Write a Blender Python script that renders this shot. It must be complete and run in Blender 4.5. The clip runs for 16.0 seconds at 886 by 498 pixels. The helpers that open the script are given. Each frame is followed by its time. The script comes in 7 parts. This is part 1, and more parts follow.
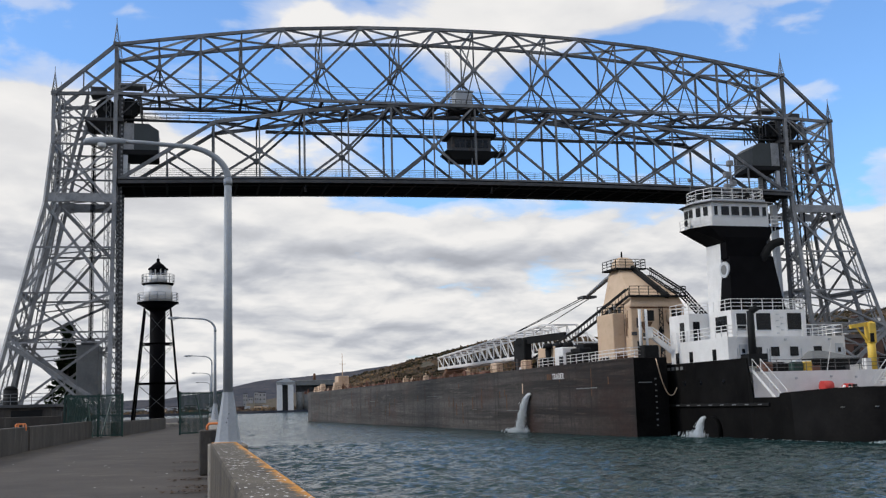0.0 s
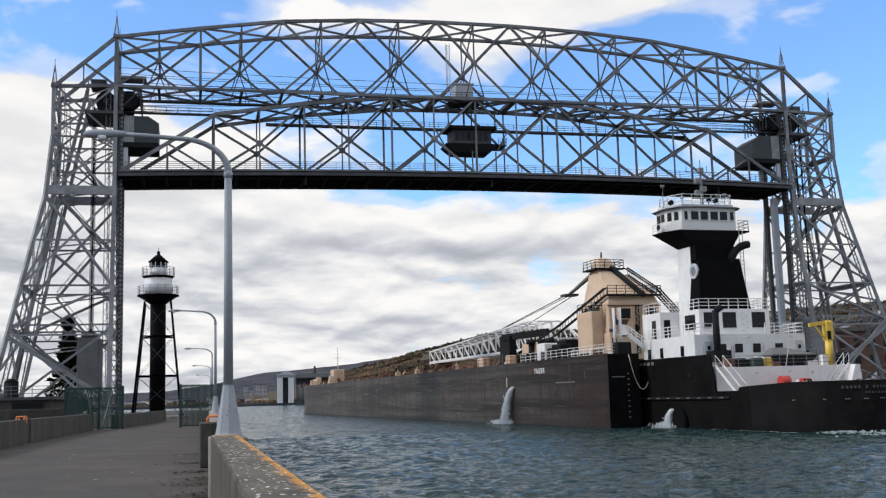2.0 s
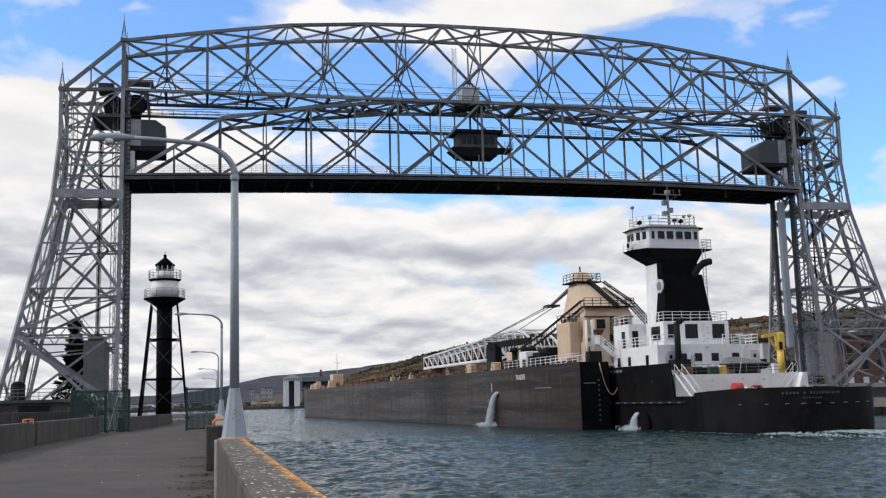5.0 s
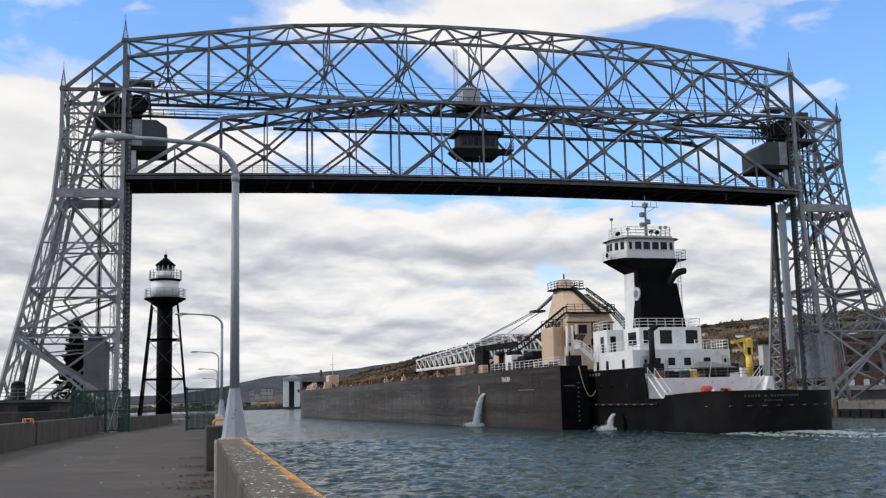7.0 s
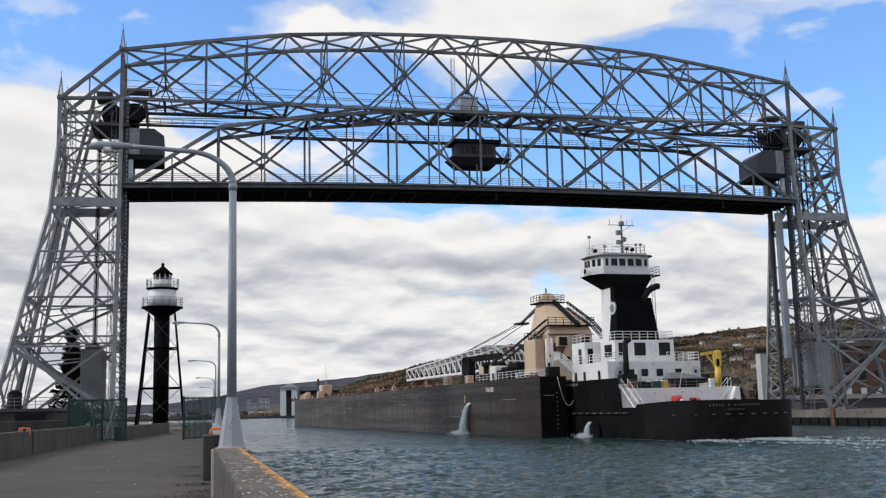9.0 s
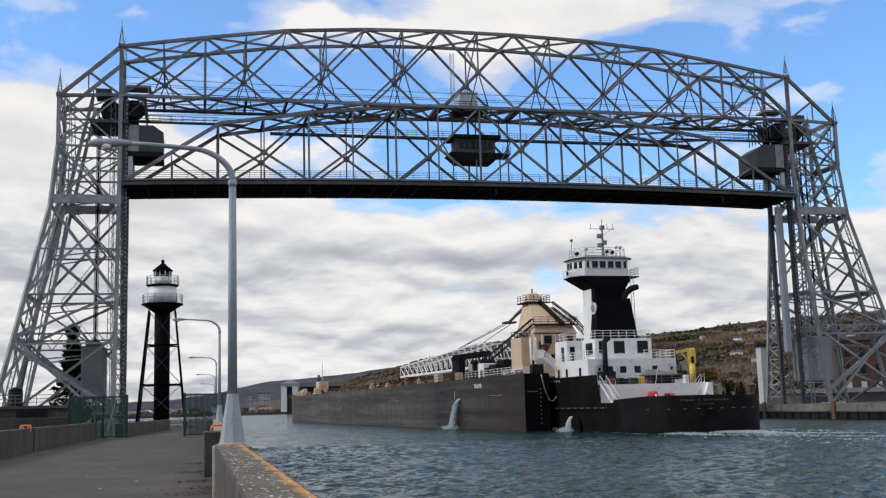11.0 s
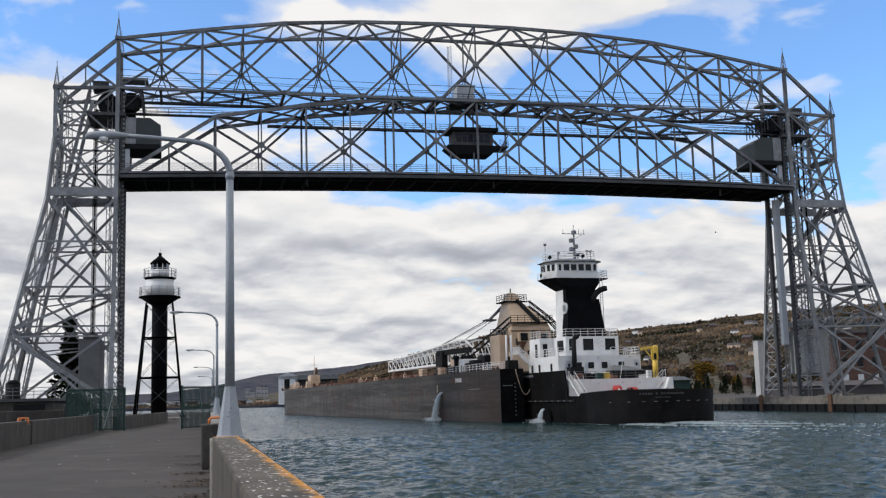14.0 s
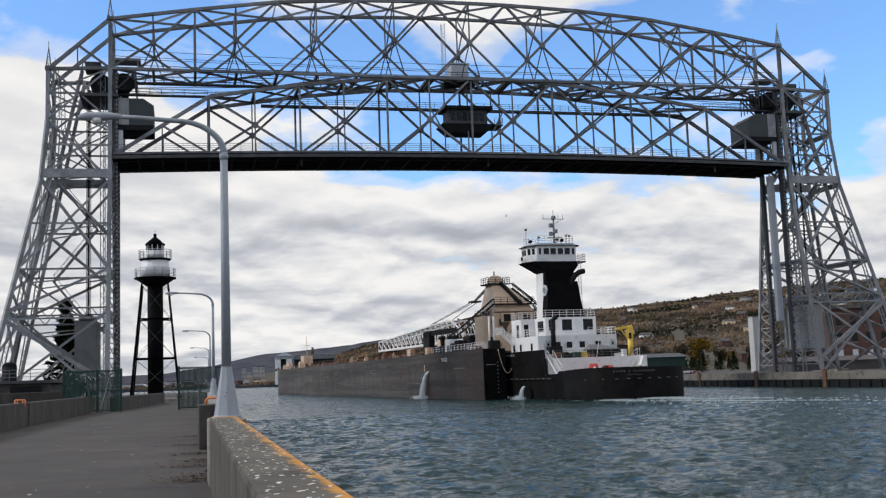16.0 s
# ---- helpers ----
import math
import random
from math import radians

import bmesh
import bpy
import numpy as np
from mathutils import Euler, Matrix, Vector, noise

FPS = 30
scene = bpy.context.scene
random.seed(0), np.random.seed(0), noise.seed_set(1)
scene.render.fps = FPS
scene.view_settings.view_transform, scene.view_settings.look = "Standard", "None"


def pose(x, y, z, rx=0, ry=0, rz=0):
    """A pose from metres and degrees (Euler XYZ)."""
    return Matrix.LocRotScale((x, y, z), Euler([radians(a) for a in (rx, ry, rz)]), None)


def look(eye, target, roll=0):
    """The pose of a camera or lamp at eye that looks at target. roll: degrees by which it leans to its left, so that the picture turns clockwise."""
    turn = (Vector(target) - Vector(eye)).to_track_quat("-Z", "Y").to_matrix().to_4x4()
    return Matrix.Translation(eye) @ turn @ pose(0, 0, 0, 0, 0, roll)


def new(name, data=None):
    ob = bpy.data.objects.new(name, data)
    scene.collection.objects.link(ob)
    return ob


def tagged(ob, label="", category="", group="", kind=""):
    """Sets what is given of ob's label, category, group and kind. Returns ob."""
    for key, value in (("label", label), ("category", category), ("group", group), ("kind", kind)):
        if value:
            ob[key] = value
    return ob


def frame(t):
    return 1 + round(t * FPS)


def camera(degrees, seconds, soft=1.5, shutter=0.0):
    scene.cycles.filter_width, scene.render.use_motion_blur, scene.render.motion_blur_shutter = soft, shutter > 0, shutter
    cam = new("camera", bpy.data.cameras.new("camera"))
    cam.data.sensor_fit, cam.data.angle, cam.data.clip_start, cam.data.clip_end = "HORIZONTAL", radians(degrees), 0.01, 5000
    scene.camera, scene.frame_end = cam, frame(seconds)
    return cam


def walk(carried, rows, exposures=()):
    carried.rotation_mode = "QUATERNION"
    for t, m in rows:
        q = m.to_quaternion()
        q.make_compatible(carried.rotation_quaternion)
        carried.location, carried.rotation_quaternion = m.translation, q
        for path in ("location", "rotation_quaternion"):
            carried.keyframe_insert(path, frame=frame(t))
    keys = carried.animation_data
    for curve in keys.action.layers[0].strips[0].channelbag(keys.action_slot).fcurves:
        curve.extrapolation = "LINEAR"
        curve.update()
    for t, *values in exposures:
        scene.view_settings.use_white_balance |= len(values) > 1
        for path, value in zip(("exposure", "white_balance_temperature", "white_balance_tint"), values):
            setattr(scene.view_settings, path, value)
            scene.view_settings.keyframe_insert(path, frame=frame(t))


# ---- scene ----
# camera: hand-held on the south pier, turning a little
EYE = 3.7            # eye above the water, 1.65 m above the pier
cam = camera(44.85, 16.0, 1.25)
walk(cam, [
    (0.0, pose(0, 0, EYE, 98.186, 1.640, -13.304)),
    (0.5, pose(0, 0, EYE, 97.896, 1.737, -13.264)),
    (1.0, pose(0, 0, EYE, 97.921, 1.662, -13.241)),
    (1.5, pose(0, 0, EYE, 97.875, 1.570, -13.197)),
    (2.0, pose(0, 0, EYE, 97.804, 1.613, -13.295)),
    (2.5, pose(0, 0, EYE, 97.845, 1.606, -13.181)),
    (3.0, pose(0, 0, EYE, 97.782, 1.667, -13.211)),
    (3.5, pose(0, 0, EYE, 97.914, 1.657, -13.073)),
    (4.0, pose(0, 0, EYE, 97.975, 1.554, -12.885)),
    (6.5, pose(0, 0, EYE, 98.054, 1.358, -13.152)),
    (7.0, pose(0, 0, EYE, 98.056, 1.301, -12.975)),
    (7.5, pose(0, 0, EYE, 98.178, 1.478, -12.893)),
    (8.0, pose(0, 0, EYE, 98.502, 1.268, -12.893)),
    (8.5, pose(0, 0, EYE, 98.552, 1.337, -13.088)),
    (9.0, pose(0, 0, EYE, 98.513, 1.338, -13.112)),
    (11.5, pose(0, 0, EYE, 98.236, 1.609, -13.070)),
    (12.0, pose(0, 0, EYE, 98.208, 1.403, -13.042)),
    (12.5, pose(0, 0, EYE, 98.105, 1.524, -13.306)),
    (13.0, pose(0, 0, EYE, 98.055, 1.580, -13.391)),
    (13.5, pose(0, 0, EYE, 97.903, 1.593, -13.490)),
    (14.0, pose(0, 0, EYE, 97.893, 1.583, -13.213)),
    (14.5, pose(0, 0, EYE, 97.895, 1.601, -13.253)),
    (15.0, pose(0, 0, EYE, 97.609, 1.497, -13.252)),
    (15.5, pose(0, 0, EYE, 97.250, 1.537, -13.420)),
    (16.0, pose(0, 0, EYE, 96.758, 2.062, -13.411)),
], exposures=[(0.0, -0.14), (0.6, -0.02), (1.2, 0.0), (4.0, 0.0), (8.0, -0.05), (11.5, -0.10), (16.0, -0.09)])

# ---- world and sun: broken autumn cloud, sun veiled, from the left ----
SUN_TO = Vector((-0.80, 0.08, 0.55)).normalized()
world = bpy.data.worlds.new("sky")
scene.world = world
world.use_nodes = True
wt = world.node_tree
wt.nodes.clear()


def node(tree, kind, inputs=None, **props):
    n = tree.nodes.new(kind)
    for k, v in props.items():
        setattr(n, k, v)
    for k, v in (inputs or {}).items():
        if isinstance(v, bpy.types.NodeSocket):
            tree.links.new(v, n.inputs[k])
        else:
            n.inputs[k].default_value = v
    return n


def math_node(tree, op, a, b=0.0, clamp=False):
    return node(tree, "ShaderNodeMath", {0: a, 1: b}, operation=op, use_clamp=clamp).outputs[0]


def ramp(tree, fac, stops, interp="LINEAR"):
    n = node(tree, "ShaderNodeValToRGB", {0: fac})
    n.color_ramp.interpolation = interp
    el = n.color_ramp.elements
    while len(el) < len(stops):
        el.new(0.5)
    for e, (p, c) in zip(el, stops):
        e.position = p
        e.color = (c, c, c, 1) if isinstance(c, (int, float)) else (*c, 1)
    return n.outputs[0]


def mix(tree, fac, a, b, mode="MIX"):
    n = tree.nodes.new("ShaderNodeMix")
    n.data_type, n.blend_type = "RGBA", mode
    for k, v in ((0, fac), (6, a), (7, b)):
        if isinstance(v, bpy.types.NodeSocket):
            tree.links.new(v, n.inputs[k])
        else:
            n.inputs[k].default_value = v if k == 0 else (*v, 1)
    return n.outputs[2]


def build_sky():
    sky = node(wt, "ShaderNodeTexSky", sky_type="NISHITA", sun_disc=False)
    sky.sun_elevation = math.asin(SUN_TO.z)
    sky.sun_rotation = math.atan2(SUN_TO.x, SUN_TO.y)
    sky.altitude, sky.air_density, sky.dust_density = 200, 1.0, 0.6
    d = node(wt, "ShaderNodeTexCoord").outputs["Generated"]
    sep = node(wt, "ShaderNodeSeparateXYZ", {0: d})
    up = math_node(wt, "MAXIMUM", sep.outputs[2], 0.0)
    far = math_node(wt, "DIVIDE", 1.0, math_node(wt, "ADD", up, 0.24))

    def layer(reach, seed):
        """Where the line of sight meets the cloud sheet, torn a little by a coarse noise."""
        k = math_node(wt, "MULTIPLY", sep.outputs[0], reach)
        m = math_node(wt, "MULTIPLY", sep.outputs[1], reach)
        p = node(wt, "ShaderNodeCombineXYZ", {0: k, 1: m, 2: seed}).outputs[0]
        w = node(wt, "ShaderNodeTexNoise", {"Vector": p, "Scale": 3.0, "Detail": 3.0}).outputs["Color"]
        w = node(wt, "ShaderNodeVectorMath", {0: w, "Scale": 0.20}, operation="SCALE").outputs[0]
        return node(wt, "ShaderNodeVectorMath", {0: p, 1: w}, operation="ADD").outputs[0]

    def density(p):
        a = node(wt, "ShaderNodeTexNoise", {"Vector": p, "Scale": 1.5, "Detail": 9.0, "Roughness": 0.52}).outputs[0]
        b = node(wt, "ShaderNodeTexNoise", {"Vector": p, "Scale": 4.2, "Detail": 7.0, "Roughness": 0.5}).outputs[0]
        return math_node(wt, "ADD", math_node(wt, "MULTIPLY", a, 0.6), math_node(wt, "MULTIPLY", b, 0.4))

    here = density(layer(far, 5.3))
    over = density(layer(math_node(wt, "SUBTRACT", far, 0.095), 5.3))
    # cover: closed towards the horizon, a blue break half way up, a bank to the south-west, a sheet above
    rise = ramp(wt, sep.outputs[2], [(0.0, 0.70), (0.13, 0.64), (0.165, 0.575), (0.19, 0.51), (0.225, 0.465), (0.28, 0.455), (0.315, 0.50), (0.345, 0.61), (0.5, 0.66), (1.0, 0.70)])
    west = math_node(wt, "ADD", math_node(wt, "DIVIDE", sep.outputs[0], math_node(wt, "MAXIMUM", sep.outputs[1], 0.05)), 0.5)
    bank = math_node(wt, "MULTIPLY", ramp(wt, west, [(0.37, 1.0), (0.49, 0.42), (0.66, 0.15), (0.76, 0.0)], "EASE"), ramp(wt, sep.outputs[2], [(0.235, 1.0), (0.30, 0.0)], "EASE"))
    clear = math_node(wt, "MULTIPLY", ramp(wt, west, [(0.50, 1.0), (0.66, 0.0)], "EASE"), ramp(wt, sep.outputs[2], [(0.29, 0.0), (0.33, 1.0)], "EASE"))
    cover = math_node(wt, "ADD", math_node(wt, "ADD", here, rise), math_node(wt, "MULTIPLY", bank, 0.30))
    cover = math_node(wt, "SUBTRACT", cover, math_node(wt, "MULTIPLY", clear, 0.13))
    mask = ramp(wt, math_node(wt, "SUBTRACT", cover, 0.5), [(0.475, 0.03), (0.515, 0.45), (0.565, 1.0)], "EASE")
    # lit tops and grey bases: thinner cloud overhead lets the light in
    light = math_node(wt, "ADD", math_node(wt, "MULTIPLY", math_node(wt, "SUBTRACT", here, over), 1.35), 0.52)
    light = math_node(wt, "SUBTRACT", light, math_node(wt, "MULTIPLY", math_node(wt, "SUBTRACT", here, 0.5), 0.35))
    cloud = ramp(wt, light, [(0.35, (0.44, 0.46, 0.51)), (0.455, (0.60, 0.62, 0.67)), (0.53, (0.80, 0.805, 0.82)), (0.61, (0.97, 0.955, 0.94)), (0.72, (1.0, 0.985, 0.965))])
    cloud = mix(wt, ramp(wt, sep.outputs[2], [(0.13, 0.0), (0.22, 0.6)]), cloud, (0.98, 0.965, 0.95))
    blue = node(wt, "ShaderNodeVectorMath", {0: sky.outputs[0], "Scale": 0.185}, operation="SCALE").outputs[0]
    blue = mix(wt, 1.0, blue, (0.70, 1.0, 1.34), "MULTIPLY")
    bg = node(wt, "ShaderNodeBackground", {0: mix(wt, mask, blue, cloud), 1: 1.0})
    out = node(wt, "ShaderNodeOutputWorld", {0: bg.outputs[0]})


build_sky()
sun = new("sun", bpy.data.lights.new("sun", "SUN"))
sun.data.energy, sun.data.angle, sun.data.color = 2.0, radians(8), (1.0, 0.95, 0.88)
sun.matrix_world = look(SUN_TO * 100, (0, 0, 0))


# ---- materials ----
def make(name, low, high, rough=0.6, metal=0.0, scale=2.0, fine=18.0, bump=0.15, spots=None, spot_at=(0.58, 0.68), stretch=(1, 1, 1), per_piece=0.0, spec=0.5):
    """A worn surface: two colours mixed at two scales, optional stains of a third, fine relief."""
    m = bpy.data.materials.new(name)
    m.use_nodes = True
    t = m.node_tree
    b = t.nodes["Principled BSDF"]
    co = node(t, "ShaderNodeTexCoord").outputs["Object"]
    mp = node(t, "ShaderNodeMapping", {0: co, "Scale": stretch}).outputs[0]
    n1 = node(t, "ShaderNodeTexNoise", {"Vector": mp, "Scale": scale, "Detail": 5.0, "Roughness": 0.6}).outputs[0]
    n2 = node(t, "ShaderNodeTexNoise", {"Vector": mp, "Scale": fine, "Detail": 4.0, "Roughness": 0.65}).outputs[0]
    both = math_node(t, "ADD", math_node(t, "MULTIPLY", n1, 0.6), math_node(t, "MULTIPLY", n2, 0.4))
    col = mix(t, ramp(t, both, [(0.36, 0.0), (0.64, 1.0)]), low, high)
    if spots:
        n3 = node(t, "ShaderNodeTexNoise", {"Vector": mp, "Scale": scale * 1.7, "Detail": 8.0, "Roughness": 0.7}).outputs[0]
        col = mix(t, ramp(t, n3, [(spot_at[0], 0.0), (spot_at[1], 1.0)]), col, spots)
    if per_piece:
        r = node(t, "ShaderNodeObjectInfo").outputs["Random"]
        k = math_node(t, "ADD", math_node(t, "MULTIPLY", r, per_piece), 1 - per_piece / 2)
        kc = node(t, "ShaderNodeCombineXYZ", {0: k, 1: k, 2: k}).outputs[0]
        col = mix(t, 1.0, col, kc, "MULTIPLY")
    t.links.new(col, b.inputs["Base Color"])
    b.inputs["Metallic"].default_value = metal
    b.inputs["Specular IOR Level"].default_value = spec
    t.links.new(math_node(t, "ADD", math_node(t, "MULTIPLY", n2, 0.25), rough - 0.12, True), b.inputs["Roughness"])
    if bump:
        t.links.new(node(t, "ShaderNodeBump", {"Height": both, "Strength": bump, "Distance": 0.05}).outputs[0], b.inputs["Normal"])
    return m


# truss silver, kept darker because the truss stands against the light
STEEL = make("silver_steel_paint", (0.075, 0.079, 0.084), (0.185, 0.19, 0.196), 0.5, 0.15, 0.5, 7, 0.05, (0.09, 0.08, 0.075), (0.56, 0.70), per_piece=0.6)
LEGS = make("lightened_silver_paint", (0.14, 0.145, 0.15), (0.29, 0.295, 0.30), 0.5, 0.1, 0.5, 7, 0.05, (0.10, 0.09, 0.085), (0.56, 0.70), per_piece=0.45)
STEEL_DARK = make("weathered_and_shaded_steel", (0.030, 0.031, 0.033), (0.075, 0.076, 0.08), 0.7, 0.0, 0.5, 7, 0.05, (0.13, 0.09, 0.07), (0.6, 0.7), per_piece=0.3)
GIRDER = make("dark_paint_and_underside_shade", (0.006, 0.0065, 0.007), (0.014, 0.015, 0.016), 0.7, 0.0, 0.4, 6, 0.05, spec=0.15)
BLOCK = make("counterweight_concrete", (0.12, 0.125, 0.125), (0.20, 0.205, 0.20), 0.85, 0, 0.4, 6, 0.1, (0.2, 0.19, 0.18))
SLAB = make("pale_grey_sheet_metal", (0.42, 0.44, 0.46), (0.52, 0.54, 0.56), 0.45, 0.1, 0.3, 5, 0.03)
CONCRETE = make("parapet_concrete", (0.15, 0.135, 0.115), (0.30, 0.275, 0.235), 0.9, 0, 1.3, 16, 0.5, (0.05, 0.043, 0.037), (0.52, 0.70))
DARKWALL = make("black_stained_concrete", (0.024, 0.021, 0.019), (0.075, 0.067, 0.058), 0.92, 0, 0.9, 14, 0.5, (0.15, 0.137, 0.12), (0.58, 0.76), stretch=(1, 1, 0.4))
PAVE = make("pier_pavement", (0.026, 0.0205, 0.0165), (0.062, 0.050, 0.041), 0.88, 0, 0.4, 7, 0.45, (0.090, 0.075, 0.062), (0.56, 0.74))
GALV = make("galvanised_lamp_steel", (0.25, 0.275, 0.30), (0.34, 0.365, 0.395), 0.7, 0.0, 1.5, 20, 0.04)
ORANGE = make("orange_paint", (0.55, 0.14, 0.03), (0.68, 0.21, 0.05), 0.6, 0, 3, 30, 0.2, (0.35, 0.27, 0.2), (0.55, 0.66))
LICHEN = make("orange_lichen_stain", (0.50, 0.24, 0.03), (0.62, 0.33, 0.06), 0.9, 0, 3, 30, 0.3, (0.30, 0.26, 0.2), (0.50, 0.62))
LIME = make("white_droppings", (0.62, 0.61, 0.58), (0.78, 0.77, 0.74), 0.9, 0, 6, 40, 0.1)
GREEN = make("green_fence_paint", (0.004, 0.024, 0.018), (0.009, 0.045, 0.034), 0.5, 0, 2, 20, 0.05)
BLACK = make("black_tower_paint", (0.002, 0.002, 0.0025), (0.005, 0.005, 0.006), 0.7, 0, 0.8, 12, 0.05, spec=0.05)
WHITE = make("white_paint", (0.62, 0.61, 0.59), (0.77, 0.76, 0.74), 0.5, 0, 0.7, 10, 0.05, (0.50, 0.45, 0.38), (0.66, 0.8))
TUGHULL = make("tug_hull_paint", (0.002, 0.002, 0.0022), (0.010, 0.0095, 0.0092), 0.7, 0, 0.4, 4, 0.04, (0.020, 0.016, 0.014), (0.60, 0.76), spec=0.06)
DECKRED = make("red_deck_paint", (0.10, 0.045, 0.03), (0.20, 0.09, 0.06), 0.8, 0, 0.8, 9, 0.1, (0.24, 0.15, 0.09))
CREAM = make("cream_paint", (0.50, 0.36, 0.24), (0.62, 0.46, 0.32), 0.6, 0, 0.5, 8, 0.05, (0.36, 0.24, 0.15), (0.58, 0.72))
YELLOW = make("yellow_crane_paint", (0.62, 0.40, 0.04), (0.75, 0.50, 0.07), 0.5, 0, 1, 12, 0.04, (0.3, 0.2, 0.08), (0.62, 0.72))
RED = make("red_paint", (0.42, 0.03, 0.025), (0.55, 0.05, 0.04), 0.5, 0, 2, 14, 0.03)
RUST = make("rust_streak", (0.07, 0.036, 0.022), (0.15, 0.075, 0.038), 0.9, 0, 2, 16, 0.2)
GLASSY = make("dark_window_glass", (0.004, 0.005, 0.006), (0.008, 0.009, 0.011), 0.25, 0, 1, 6, 0.0, spec=0.25)
FOAM = make("white_foam", (0.50, 0.54, 0.55), (0.76, 0.79, 0.80), 0.8, 0, 2, 14, 0.4)
RUBBER = make("black_rubber", (0.006, 0.006, 0.006), (0.014, 0.014, 0.014), 0.8, 0, 2, 20, 0.1, spec=0.2)
TILEROOF = make("dark_roofing", (0.05, 0.045, 0.045), (0.10, 0.09, 0.09), 0.9, 0, 0.5, 6, 0.1)
BRICKRED = make("red_brick_wall", (0.055, 0.030, 0.024), (0.10, 0.052, 0.038), 0.9, 0, 0.6, 9, 0.2)
PALEWALL = make("pale_building_wall", (0.30, 0.30, 0.30), (0.44, 0.43, 0.42), 0.8, 0, 0.05, 1.0, 0.02, per_piece=0.4)


PALECW = make("pale_counterweight_concrete", (0.26, 0.26, 0.25), (0.36, 0.36, 0.34), 0.85, 0, 0.4, 6, 0.1)
QUAY = make("quay_concrete", (0.10, 0.090, 0.075), (0.21, 0.188, 0.157), 0.9, 0, 0.35, 5, 0.4, (0.05, 0.043, 0.036), (0.52, 0.66))
SLATE = make("slate_grey_sheet", (0.020, 0.027, 0.029), (0.040, 0.049, 0.051), 0.55, 0, 0.3, 5, 0.03)


def hull_material():
    """Scuffed dark hull paint: dusty rubbed bands along the side, runs down it, rusty patches."""
    m = bpy.data.materials.new("worn_hull_paint")
    m.use_nodes = True
    t = m.node_tree
    b = t.nodes["Principled BSDF"]
    co = node(t, "ShaderNodeTexCoord").outputs["Object"]

    def grain(scale, detail=5.0, rough=0.6):
        return node(t, "ShaderNodeTexNoise", {"Vector": node(t, "ShaderNodeMapping", {0: co, "Scale": scale}).outputs[0], "Scale": 1.0, "Detail": detail, "Roughness": rough}).outputs[0]

    bands = grain((0.3, 0.022, 0.75), 6.0, 0.65)
    scuff = grain((0.5, 0.11, 2.6), 6.0, 0.7)
    runs = grain((0.8, 0.75, 0.05), 5.0, 0.7)
    patch = grain((0.2, 0.06, 0.16), 6.0, 0.7)
    fine = grain((3.0, 1.6, 3.0), 4.0)
    col = mix(t, ramp(t, bands, [(0.42, 0.0), (0.58, 1.0)]), (0.017, 0.0155, 0.0145), (0.088, 0.080, 0.075))
    col = mix(t, ramp(t, scuff, [(0.52, 0.0), (0.64, 0.8)]), col, (0.15, 0.138, 0.128))
    col = mix(t, ramp(t, patch, [(0.50, 0.0), (0.62, 0.8)]), col, (0.060, 0.032, 0.025))
    col = mix(t, ramp(t, runs, [(0.50, 0.0), (0.66, 0.8)]), col, (0.012, 0.0105, 0.010))
    col = mix(t, ramp(t, runs, [(0.30, 0.55), (0.40, 0.0)]), col, (0.082, 0.062, 0.052))
    col = mix(t, ramp(t, fine, [(0.35, 0.45), (0.65, 0.0)]), col, (0.016, 0.014, 0.013))
    # the side goes darker and redder towards the stern
    y = node(t, "ShaderNodeSeparateXYZ", {0: co}).outputs[1]
    aft = ramp(t, math_node(t, "MULTIPLY", math_node(t, "ADD", y, math_node(t, "MULTIPLY", math_node(t, "ADD", runs, bands), 22.0)), 0.01), [(0.30, 1.0), (0.72, 0.0)])
    col = mix(t, aft, col, mix(t, 1.0, col, (0.46, 0.37, 0.34), "MULTIPLY"))
    t.links.new(col, b.inputs["Base Color"])
    t.links.new(math_node(t, "ADD", math_node(t, "MULTIPLY", scuff, 0.4), 0.36), b.inputs["Roughness"])
    b.inputs["Specular IOR Level"].default_value = 0.25
    t.links.new(node(t, "ShaderNodeBump", {"Height": grain((0.6, 0.35, 0.6), 3.0), "Strength": 0.12, "Distance": 0.12}).outputs[0], b.inputs["Normal"])
    return m


HULL = hull_material()


